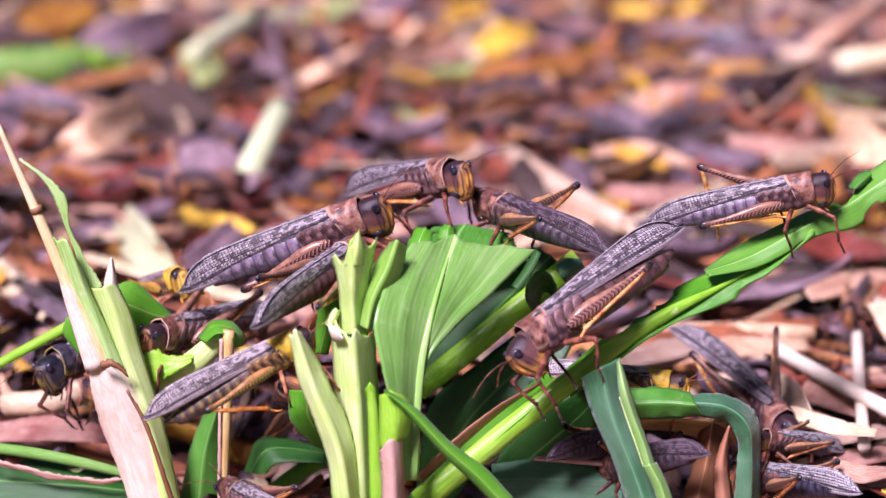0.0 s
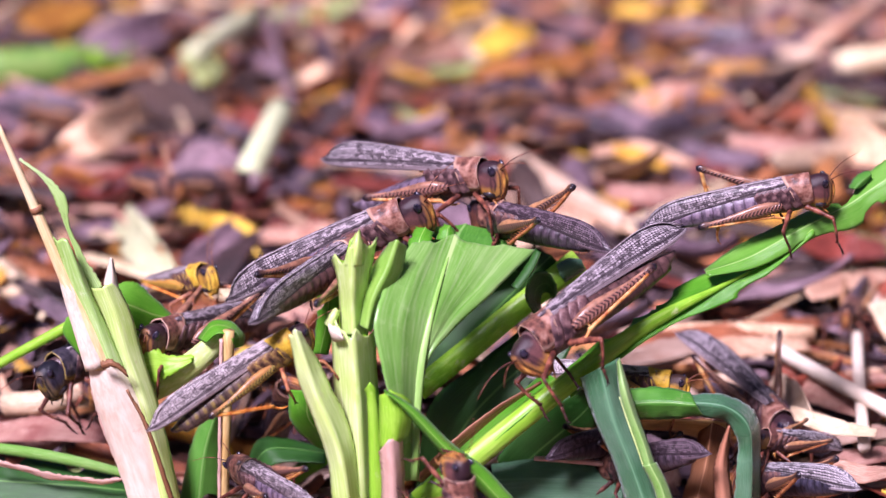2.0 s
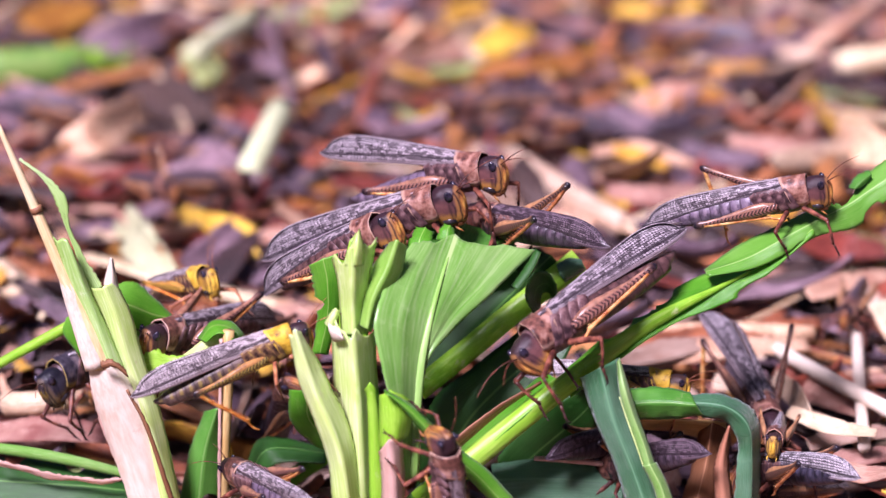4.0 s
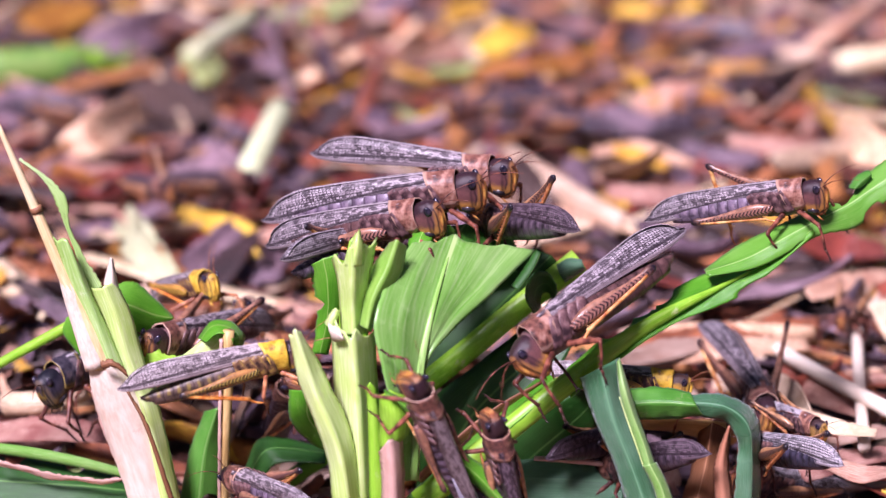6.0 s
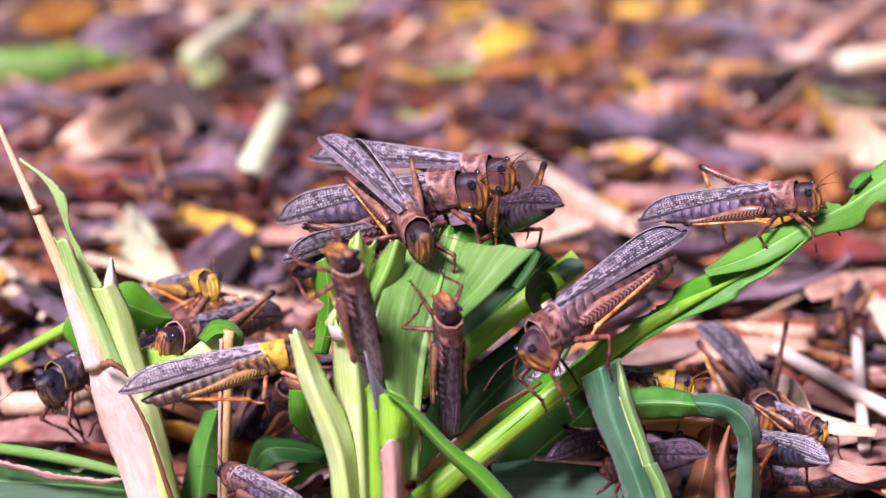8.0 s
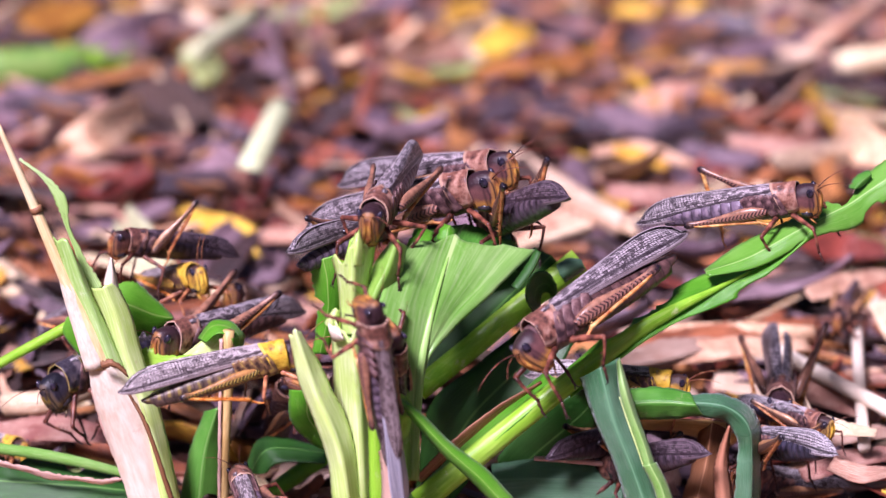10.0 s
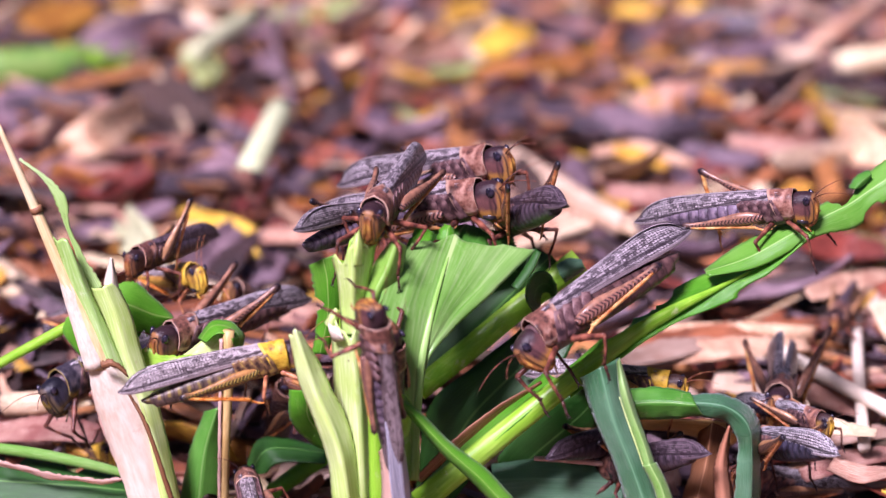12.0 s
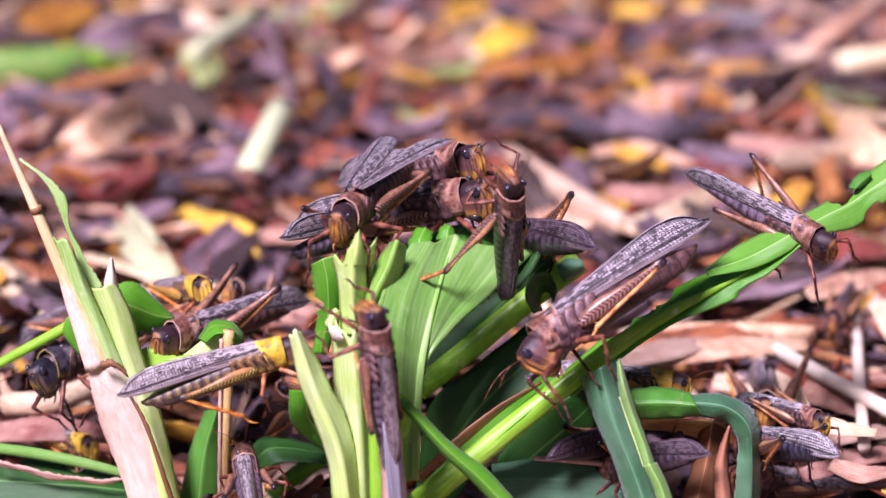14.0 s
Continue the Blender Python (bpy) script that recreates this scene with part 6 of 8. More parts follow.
    keep("hind_wing", leaf([(-24 * MM, 2.4 * MM, 0.6 * MM), (-40 * MM, 3.4 * MM, 0.4 * MM), (-50 * MM, 3.6 * MM, 0.2 * MM), (-55 * MM, 2.6 * MM, 0), (-56.6 * MM, 1.0 * MM, 0)], [(-24 * MM, 0, 2.2 * MM), (-40 * MM, 0, 1.8 * MM), (-50 * MM, 0, 1.2 * MM), (-56 * MM, 0, 0.8 * MM), (-57.4 * MM, 0, 0.6 * MM)], [(-24 * MM, -2.4 * MM, 0.6 * MM), (-40 * MM, -3.0 * MM, 0.4 * MM), (-50 * MM, -3.0 * MM, 0.2 * MM), (-55 * MM, -2.2 * MM, 0), (-56.6 * MM, -0.9 * MM, 0)], 18, 6, thick=0.00008), HIND_WING)

    # hind femur along -x, knee at -23 mm
    bm = loft(sect([(1.0, 0, 0.5, 0.6, 0.6), (0, 0, 1.0, 1.3, 1.3), (-3, 0.2, 1.2, 2.0, 1.9), (-6.5, 0.2, 1.2, 2.1, 1.95), (-11, 0.1, 0.95, 1.5, 1.4), (-16, 0, 0.65, 0.9, 0.85), (-20.5, 0, 0.62, 0.85, 0.8), (-22, 0, 0.85, 1.25, 1.1), (-23.4, 0, 0.7, 1.1, 1.0), (-24.2, 0, 0.25, 0.4, 0.4)]), 12)
    keep("hind_femur", bm, s["femur"])
    # hind tibia along +x from the knee with spines and foot
    bm = tube([(0, 0, 0), (6 * MM, 0, -0.3 * MM), (14 * MM, 0, 0), (21 * MM, 0, 0)], [0.00072, 0.00062, 0.00056, 0.0006], 8, 10)
    for i in range(9):
        x = (6 + i * 1.7) * MM
        for sd in (-1, 1):
            tube([(x, 0.0003 * sd, 0.0003), (x + 0.9 * MM, 0.0007 * sd, 0.0013)], [0.00016, 0.00004], 4, 1, bm)
    tube([(20.6 * MM, 0, 0), (22.4 * MM, 0, -0.7 * MM), (24.6 * MM, 0, -0.9 * MM), (26.0 * MM, 0, -0.4 * MM)], [0.0004, 0.0004, 0.00032, 0.00012], 6, 6, bm)
    keep("tibia_hind", bm, s["tibia"])
    # walking legs: femur along +x, tibia along +x from the knee
    bm = loft(sect([(-0.8, 0, 0.6, 0.7, 0.7), (0.2, 0, 0.85, 0.95, 0.95), (1.0, 0, 0.6, 0.7, 0.7), (2.6, 0, 0.72, 0.88, 0.82), (5.8, 0, 0.58, 0.7, 0.64), (7.8, 0, 0.52, 0.6, 0.56), (8.6, 0, 0.62, 0.76, 0.7), (9.3, 0, 0.2, 0.25, 0.25)]), 10)
    keep("leg_femur", bm, s["leg"])
    bm = tube([(0, 0, 0), (4 * MM, 0, 0.25 * MM), (8.0 * MM, 0, 0)], [0.00050, 0.00038, 0.00042], 8, 6)
    for i in range(4):
        for sd in (-1, 1):
            tube([((4 + 1.1 * i) * MM, 0.2 * sd * MM, -0.2 * MM), ((4.6 + 1.1 * i) * MM, 0.55 * sd * MM, -0.7 * MM)], [0.00012, 0.00003], 4, 1, bm)
    tube([(7.8 * MM, 0, 0), (8.7 * MM, 0, 0.5 * MM), (9.5 * MM, 0, 0.7 * MM), (10.6 * MM, 0, 1.2 * MM), (11.4 * MM, 0, 1.2 * MM)], [0.00034, 0.00042, 0.00028, 0.00036, 0.00026], 7, 9, bm)
    for sd in (-1, 1):
        tube([(11.3 * MM, 0.1 * sd * MM, 1.2 * MM), (11.9 * MM, 0.5 * sd * MM, 1.5 * MM), (12.3 * MM, 0.6 * sd * MM, 1.0 * MM)], [0.00016, 0.00013, 0.00004], 5, 3, bm)
    keep("leg_tibia", bm, s["shin"])
    return out


MESHES = {k: build_locust_meshes(k) for k in SKIN}

# hip places (x, y, z in mm) and rest turns (pitch down, yaw outward, knee bend)
WALK_LEGS = {"fore": (4.6, 2.8, -5.0, 44, 40, 72), "mid": (-0.6, 3.2, -5.2, 40, 112, 96)}


STANCE = random.Random(77)


def locust(size, kind, label, wings=(0, 0), hind=((14, 8, 12), (14, 8, 12)), droop=0.0, antenna=(0, 25), hind_wing=False, hug=12.0, nod=7.0):
    """A locust. size: head to wing tip, 60 mm is 1. wings: lift of the two wings in degrees. hind: for each side the femur's rise, its turn outward and the shin's opening."""
    me = MESHES[kind]
    ob = new("locust")
    ob.scale = (size,) * 3
    tagged(ob, label, "locust", "locusts on the heap")
    joints = {"body": ob, "hug": hug}
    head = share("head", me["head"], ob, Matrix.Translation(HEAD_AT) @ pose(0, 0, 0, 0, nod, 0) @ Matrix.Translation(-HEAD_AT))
    for sd in (1, -1):
        share("eye", me["eye"], head, pose(10.6 * MM, sd * 2.6 * MM, 1.7 * MM, sd * -12, -14, sd * -24), "dark glossy eye")
        share("antenna", me["antenna"], head, pose(12.1 * MM, sd * 1.0 * MM, 2.0 * MM, 0, -antenna[0], sd * antenna[1]))
    for nm in ("face", "cheek", "mouth"):
        share(nm, me[nm], head)
    share("pronotum", me["pronotum"], ob)
    share("thorax", me["thorax"], ob)
    for key in ("plate_l", "plate_r"):
        for k in range(4):
            share("side_plate", me[key], ob, pose((1.2 - 2.9 * k) * MM, 0, 0))
    if hind_wing:
        share("hind_wing", me["hind_wing"], ob, None, "pale lilac hind wing sticking out")
    share("abdomen", me["abdomen"], ob, pose(0, 0, -0.4 * MM, 0, -droop, 0))
    for i, (key, sd) in enumerate((("tegmen_l", 1), ("tegmen_r", -1))):
        joints[key] = share("wing", me[key], ob, wing_pose(sd, wings[i]), "netted grey wing with dark spots")
    for i, sd in enumerate((1, -1)):
        up, out, shin = hind[i]
        fem = share("hind_leg", me["hind_femur"], ob, hind_pose(sd, up, out), "barred thick jumping leg")
        joints["hind", sd] = fem
        joints["shin", sd] = share("shin", me["tibia_hind"], fem, pose(-22.6 * MM, 0, 0, 0, shin, 0), "spiny orange shin")
        for nm in ("fore", "mid"):
            joints[nm, sd] = share(nm + "_leg", me["leg_femur"], ob, leg_pose(nm, sd, STANCE.uniform(-16, 16), hug))
            bend = WALK_LEGS[nm][5] + STANCE.uniform(-16, 20)
            share("shin", me["leg_tibia"], joints[nm, sd], pose(8.8 * MM, 0, 0, 0, bend, 0))
    return ob, joints


def wing_pose(sd, lift, spread=0.0):
    return pose(0.5 * MM, sd * 0.5 * MM, (4.0 + 0.12 * sd) * MM, -sd * spread, lift, sd * 0.9 - sd * spread * 0.4)


def hind_pose(sd, up, out):
    return pose(-3.5 * MM, sd * 4.5 * MM, -2.2 * MM, 0, up, -sd * out)


def leg_pose(nm, sd, swing=0.0, hug=0.0):
    x, y, z, dn, yaw, bend = WALK_LEGS[nm]
    return pose(x * MM, sd * y * MM, z * MM, 0, dn - 40 + hug, sd * (yaw + swing))


locust_a, locust_a_j = locust(0.76, "brown", "lilac brown locust with one knee raised, on the long leaf", hind=((25, 14, 60), (-2, 5, 8)))
locust_b, locust_b_j = locust(0.92, "bronze", "large purplish brown locust head down on the long leaf", nod=30.0, wings=(4, 5), droop=2, hind=((3, 12, 8), (6, 10, 6)))
locust_c, locust_c_j = locust(0.86, "brown", "rusty brown locust with lifted wings on top of others", wings=(11, 11), droop=10, hind=((10, 10, 8), (-2, 12, 10)))
locust_e, locust_e_j = locust(0.93, "brown", "long lilac grey locust climbing onto the heap", hind=((2, 12, 12), (-6, 8, 8)))
locust_d, locust_d_j = locust(0.84, "bronze", "purplish brown locust that climbs up and lifts a wing", hind=((6, 14, 10), (2, 10, 12)))
locust_u, locust_u_j = locust(0.7, "brown", "grey brown locust half hidden behind its neighbours", droop=10)
locust_f, locust_f_j = locust(0.78, "dark", "dusky brown locust facing away with knees raised", hind=((20, 12, 14), (32, 10, 14)))
locust_g, locust_g_j = locust(0.72, "ashen", "yellow saddled locust with grey netted wings", wings=(3, 3), droop=6, hind=((6, 6, 10), (-4, 6, 6)))
locust_h, locust_h_j = locust(0.84, "bronze", "dull brown locust low among the shoots", hind=((34, 16, 10), (30, 14, 8)))
locust_j, locust_j_j = locust(0.66, "yellow", "bright yellow and black locust behind the shoots", antenna=(66, 6))
locust_s, locust_s_j = locust(0.64, "dark", "dark olive locust that climbs on a yellow one", hind=((60, 14, 14), (12, 10, 10)))
locust_t, locust_t_j = locust(0.7, "brown", "grey brown locust peering out behind its neighbours")
locust_i, locust_i_j = locust(0.86, "hanging", "blue black locust hanging head down below the thin stem", nod=20.0, hug=46.0, hind=((0, 4, 6), (0, 4, 6)))
locust_y, locust_y_j = locust(0.6, "brown", "grey winged locust behind the thin stem")
locust_p, locust_p_j = locust(0.74, "faded", "brown locust with a pale hind wing climbing the middle stalk", hind=((2, 2, 6), (2, 2, 6)), hind_wing=True, hug=34)
locust_q, locust_q_j = locust(0.72, "dark", "blackish brown locust creeping up between the leaves", hind=((0, 2, 6), (0, 2, 6)), hug=34)
locust_k, locust_k_j = locust(0.85, "brown", "lilac grey locust with an opened wing and raised knees", droop=14, hind=((40, 20, 14), (16, 22, 16)))
locust_l, locust_l_j = locust(0.66, "yellow", "small yellow and black locust behind the arched leaf")
locust_m, locust_m_j = locust(0.52, "speckled", "dark grey locust crouched on the litter", hind=((16, 10, 12), (20, 12, 12)))
locust_n, locust_n_j = locust(0.72, "netted", "grey locust with a pale netted wing on litter")
locust_r, locust_r_j = locust(0.8, "netted", "blue black locust lying low on the litter")
locust_r.matrix_basis = pose(0.0741, -0.0038, 0.0056, -10.9, -20.7, -143.7) @ Matrix.Scale(0.8, 4)
locust_o, locust_o_j = locust(0.72, "brown", "grey winged locust at the foot of the heap")
# dark skin on locusts v and w also holds the shade they sit in
locust_v, locust_v_j = locust(0.68, "dark", "blackish locust under the drooping blade")
locust_v.matrix_basis = pose(0.0403, -0.0103, 0.0119, -9.4, 25.2, 130.6) @ Matrix.Scale(0.68, 4)
locust_w, locust_w_j = locust(0.66, "dark", "grey winged locust behind the drooping blade")
locust_w.matrix_basis = pose(0.0416, -0.0009, 0.0151, 8.1, 10.3, 50.4) @ Matrix.Scale(0.66, 4)
locust_x, locust_x_j = locust(0.66, "dark", "dark locust clinging low between the stalks")
locust_x.matrix_basis = pose(-0.0372, 0.0121, 0.0200, 64.4, -46.1, -73.4) @ Matrix.Scale(0.66, 4)
roamer_0, roamer_0_j = locust(0.8, "dark", "dark locust walking on the litter behind the heap")
roamer_1, roamer_1_j = locust(0.8, "dark", "dark locust walking on the litter behind the heap")
roamer_2, roamer_2_j = locust(0.8, "dark", "dark locust walking on the litter behind the heap")
roamer_3, roamer_3_j = locust(0.8, "dark", "dark locust walking on the litter behind the heap")
roamer_4, roamer_4_j = locust(0.8, "dark", "dark locust walking on the litter behind the heap")
roamer_5, roamer_5_j = locust(0.75, "dark", "dark locust walking on the litter behind the heap")
roamer_6, roamer_6_j = locust(0.8, "dark", "dark locust walking on the litter behind the heap")
roamer_7, roamer_7_j = locust(0.75, "dark", "dark locust walking on the litter behind the heap")
roamer_8, roamer_8_j = locust(0.75, "dark", "dark locust walking on the litter behind the heap")
roamer_9, roamer_9_j = locust(0.55, "yellow", "small yellow and black locust walking on the litter")
roamer_10, roamer_10_j = locust(0.8, "brown", "lilac brown locust walking on the litter")
roamer_11, roamer_11_j = locust(0.8, "dark", "dark locust walking on the litter behind the heap")
roamer_12, roamer_12_j = locust(0.6, "dark", "dark locust walking on the litter behind the heap")
roamer_13, roamer_13_j = locust(0.8, "dark", "dark locust walking on the litter behind the heap")


# ---- what moves ----
def stepping(joints, times, swing=16.0):
    """Legs swing in turn while their owner walks."""
    for n, (nm, sd) in enumerate((("fore", 1), ("mid", -1), ("mid", 1), ("fore", -1))):
        rest = leg_pose(nm, sd, 0.0, joints["hug"])
        rows = [(0.0, rest)]
        for t0, t1 in times:
            t, k = t0, 0
            while t < t1:
                rows.append((round(t, 2), leg_pose(nm, sd, swing * (1 if (k + n) % 2 else -1) if k else 0, joints["hug"])))
                t, k = t + 0.25, k + 1
            rows.append((round(t, 2), rest))
        rows = [r for r in rows if r[0] < 13.9] + [(14.0, rest)]
        walk(joints[nm, sd], rows)


def motions():
    walk(locust_a, [
        (0.0, pose(0.0763, -0.0117, 0.0773, 12.0, -11.6, -1.1)),
        (1.5, pose(0.0760, -0.0117, 0.0771, 11.9, -11.6, -1.1)),
        (3.0, pose(0.0761, -0.0107, 0.0768, 11.8, -13.3, -6.7)),
        (5.5, pose(0.0753, -0.0081, 0.0753, 11.0, -14.1, -22.0)),
        (6.5, pose(0.0758, -0.0079, 0.0750, 10.8, -11.8, -22.9)),
        (7.5, pose(0.0750, -0.0080, 0.0747, 10.8, -12.1, -22.7)),
        (8.2, pose(0.0737, -0.0078, 0.0747, 10.8, -12.4, -23.8)),
        (10.3, pose(0.0741, -0.0082, 0.0743, 11.0, -12.1, -20.8)),
        (11.5, pose(0.0739, -0.0079, 0.0730, 10.7, -10.7, -23.0)),
        (12.0, pose(0.0735, -0.0077, 0.0729, 10.6, -9.8, -23.9)),
        (12.5, pose(0.0765, -0.0076, 0.0738, 10.4, -7.9, -24.9)),
        (13.0, pose(0.0772, -0.0071, 0.0730, 9.9, -4.0, -27.9)),
        (13.3, pose(0.0781, -0.0071, 0.0698, 21.9, 3.9, -39.3)),
        (13.6, pose(0.0790, -0.0092, 0.0673, 34.2, 14.9, -41.5)),
        (14.0, pose(0.0792, -0.0093, 0.0677, 34.2, 15.7, -41.2))])
    stepping(locust_a_j, [(5.0, 5.6), (12.0, 13.8)])
    walk(locust_b, [
        (0.0, pose(0.0222, -0.0352, 0.0536, 23.9, 22.7, -145.2)),
        (1.4, pose(0.0224, -0.0351, 0.0535, 23.7, 22.4, -144.7)),
        (1.9, pose(0.0232, -0.0349, 0.0534, 23.3, 21.8, -143.4)),
        (3.0, pose(0.0232, -0.0348, 0.0537, 23.1, 21.1, -143.2)),
        (5.5, pose(0.0230, -0.0349, 0.0533, 23.3, 21.5, -143.7)),
        (6.5, pose(0.0229, -0.0347, 0.0532, 22.9, 20.9, -142.7)),
        (7.5, pose(0.0241, -0.0342, 0.0539, 21.9, 19.1, -140.2)),
        (8.2, pose(0.0246, -0.0342, 0.0541, 21.6, 17.9, -140.2)),
        (10.3, pose(0.0236, -0.0345, 0.0542, 22.1, 18.1, -142.1)),
        (12.5, pose(0.0240, -0.0350, 0.0547, 23.3, 20.7, -144.7)),
        (13.3, pose(0.0243, -0.0363, 0.0551, 25.7, 25.2, -151.5)),
        (14.0, pose(0.0250, -0.0369, 0.0544, 26.5, 26.9, -154.4))])
    walk(locust_c, [
        (0.0, pose(-0.0013, 0.0140, 0.0736, 5.5, -15.8, -50.7)),
        (0.5, pose(0.0017, 0.0131, 0.0738, 6.1, -13.6, -44.2)),
        (1.0, pose(0.0039, 0.0111, 0.0748, 7.1, -11.5, -31.6)),
        (1.5, pose(0.0034, 0.0112, 0.0748, 7.0, -11.4, -32.2)),
        (2.0, pose(0.0045, 0.0111, 0.0747, 7.0, -9.4, -31.5)),
        (2.5, pose(0.0048, 0.0111, 0.0745, 6.9, -7.6, -31.7)),
        (3.0, pose(0.0038, 0.0120, 0.0755, 6.6, -10.5, -36.7)),
        (5.5, pose(0.0059, 0.0089, 0.0761, 7.6, -5.3, -19.7)),
        (6.5, pose(0.0058, 0.0089, 0.0759, 7.6, -5.9, -19.9)),
        (7.5, pose(0.0058, 0.0085, 0.0759, 7.7, -6.3, -17.8)),
        (8.2, pose(0.0053, 0.0092, 0.0760, 7.6, -7.6, -21.2)),
        (10.3, pose(0.0070, 0.0131, 0.0756, 7.2, -16.7, -32.4)),
        (11.0, pose(0.0057, 0.0135, 0.0768, 7.1, -18.3, -35.1)),
        (11.5, pose(0.0077, 0.0128, 0.0766, 7.4, -16.7, -30.6)),
        (12.0, pose(0.0061, 0.0130, 0.0767, 7.3, -16.1, -31.6)),
        (12.5, pose(0.0065, 0.0125, 0.0754, 7.3, -12.2, -28.3)),
        (13.0, pose(0.0046, 0.0136, 0.0767, 7.0, -16.2, -35.3)),
        (13.5, pose(0.0036, 0.0141, 0.0768, 6.8, -15.9, -37.8)),
        (14.0, pose(0.0007, 0.0149, 0.0766, 6.3, -18.1, -43.4))])
    stepping(locust_c_j, [(0.0, 1.0)])
    for sd, key in ((1, "tegmen_l"), (-1, "tegmen_r")):
        walk(locust_c_j[key], [(t, wing_pose(sd, a)) for t, a in ((0.0, 1), (0.6, 4), (1.0, 11), (8.2, 11), (10.3, 5), (14.0, 4))])
    walk(locust_c_j["hind", 1], [(t, hind_pose(1, a, 10)) for t, a in ((0.0, 10), (11.2, 10), (11.4, 56), (11.6, 56), (11.8, 26), (12.2, 16), (14.0, 10))])
    walk(locust_c_j["shin", 1], [(t, pose(-22.6 * MM, 0, 0, 0, a, 0)) for t, a in ((0.0, 8), (11.2, 8), (11.4, 96), (11.6, 96), (11.8, 30), (12.2, 10), (14.0, 8))])
    walk(locust_e, [
        (0.0, pose(-0.0236, -0.0052, 0.0679, 16.0, -22.1, -7.2)),
        (0.5, pose(-0.0191, -0.0043, 0.0693, 16.2, -24.3, -7.3)),
        (1.0, pose(-0.0175, -0.0045, 0.0685, 16.4, -28.4, -6.5)),
        (1.5, pose(-0.0150, -0.0036, 0.0679, 14.8, -27.2, -10.6)),
        (2.0, pose(-0.0142, -0.0042, 0.0673, 16.3, -25.2, -7.5)),
        (2.5, pose(-0.0125, -0.0038, 0.0690, 16.1, -21.2, -8.6)),
        (3.0, pose(-0.0094, -0.0013, 0.0694, 13.4, -21.0, -22.5)),
        (3.8, pose(-0.0073, 0.0003, 0.0697, 13.9, -19.7, -20.5)),
        (5.3, pose(-0.0030, -0.0013, 0.0727, 12.0, -16.3, -10.9)),
        (6.0, pose(-0.0026, -0.0007, 0.0743, 12.0, -9.9, -12.5)),
        (6.5, pose(-0.0010, -0.0002, 0.0741, 11.5, -10.9, -15.9)),
        (7.5, pose(-0.0026, -0.0008, 0.0740, 12.0, -11.1, -12.2)),
        (8.2, pose(-0.0014, 0.0015, 0.0736, 12.0, -12.9, -22.0)),
        (10.3, pose(0.0017, 0.0021, 0.0732, 12.0, -17.4, -25.6)),
        (11.0, pose(0.0012, 0.0023, 0.0732, 12.0, -17.8, -26.9)),
        (11.5, pose(0.0018, 0.0022, 0.0734, 12.0, -16.7, -25.7)),
        (12.0, pose(0.0030, 0.0023, 0.0715, 11.7, -13.4, -26.0)),
        (12.5, pose(0.0050, 0.0018, 0.0725, 11.6, -6.1, -23.2)),
        (13.0, pose(0.0044, 0.0029, 0.0712, 11.3, -10.3, -28.7)),
        (13.5, pose(0.0039, 0.0025, 0.0714, 11.5, -9.8, -26.9)),
        (14.0, pose(-0.0003, 0.0023, 0.0715, 11.7, -13.4, -25.9))])
    stepping(locust_e_j, [(0.0, 6.0), (12.0, 13.0)])
    walk(locust_d, [
        (0.0, pose(-0.0220, -0.0122, 0.0619, 9.9, -4.9, 60.6)),
        (3.0, pose(-0.0222, -0.0121, 0.0629, 10.3, -3.5, 59.6)),
        (3.8, pose(-0.0192, -0.0106, 0.0657, 11.3, -29.4, -40.2)),
        (5.3, pose(-0.0103, -0.0101, 0.0692, 12.2, -20.7, -26.1)),
        (6.0, pose(-0.0099, -0.0096, 0.0705, 12.7, -14.8, -27.9)),
        (6.5, pose(-0.0102, -0.0087, 0.0697, 11.8, -16.4, -33.8)),
        (7.5, pose(-0.0110, -0.0095, 0.0705, 12.5, -15.1, -28.7)),
        (7.8, pose(-0.0100, -0.0076, 0.0697, 13.9, -0.0, -47.2)),
        (8.0, pose(-0.0075, -0.0179, 0.0727, 9.0, 15.8, -68.6)),
        (8.2, pose(-0.0074, -0.0176, 0.0725, 7.5, 15.2, -72.1)),
        (9.2, pose(-0.0106, -0.0208, 0.0750, 0.9, 11.8, -87.5)),
        (10.3, pose(-0.0140, -0.0230, 0.0776, -3.1, 6.1, -104.9)),
        (11.0, pose(-0.0141, -0.0229, 0.0776, -3.0, 6.0, -104.6)),
        (11.5, pose(-0.0137, -0.0228, 0.0775, -2.7, 5.5, -102.9)),
        (12.0, pose(-0.0134, -0.0228, 0.0774, -2.5, 5.1, -104.2)),
        (12.5, pose(-0.0143, -0.0227, 0.0776, -1.9, 5.0, -104.2)),
        (13.0, pose(-0.0171, -0.0228, 0.0780, -2.0, 7.1, -108.7)),
        (13.5, pose(-0.0178, -0.0227, 0.0777, -1.8, 6.5, -108.5)),
        (14.0, pose(-0.0189, -0.0228, 0.0772, -2.4, 7.3, -111.7))])
    walk(locust_d_j["tegmen_r"], [(0.0, wing_pose(-1, 0)), (7.4, wing_pose(-1, 0)), (7.8, pose(0.5 * MM, -0.5 * MM, 3.9 * MM, -40, 5, 6)), (8.3, pose(0.5 * MM, -0.5 * MM, 3.9 * MM, -40, 5, 6)), (9.2, wing_pose(-1, 0)), (12.6, wing_pose(-1, 0)), (13.4, pose(0.5 * MM, -0.5 * MM, 3.9 * MM, -40, 0, 2)), (14.0, pose(0.5 * MM, -0.5 * MM, 3.9 * MM, -60, 0, 3))])
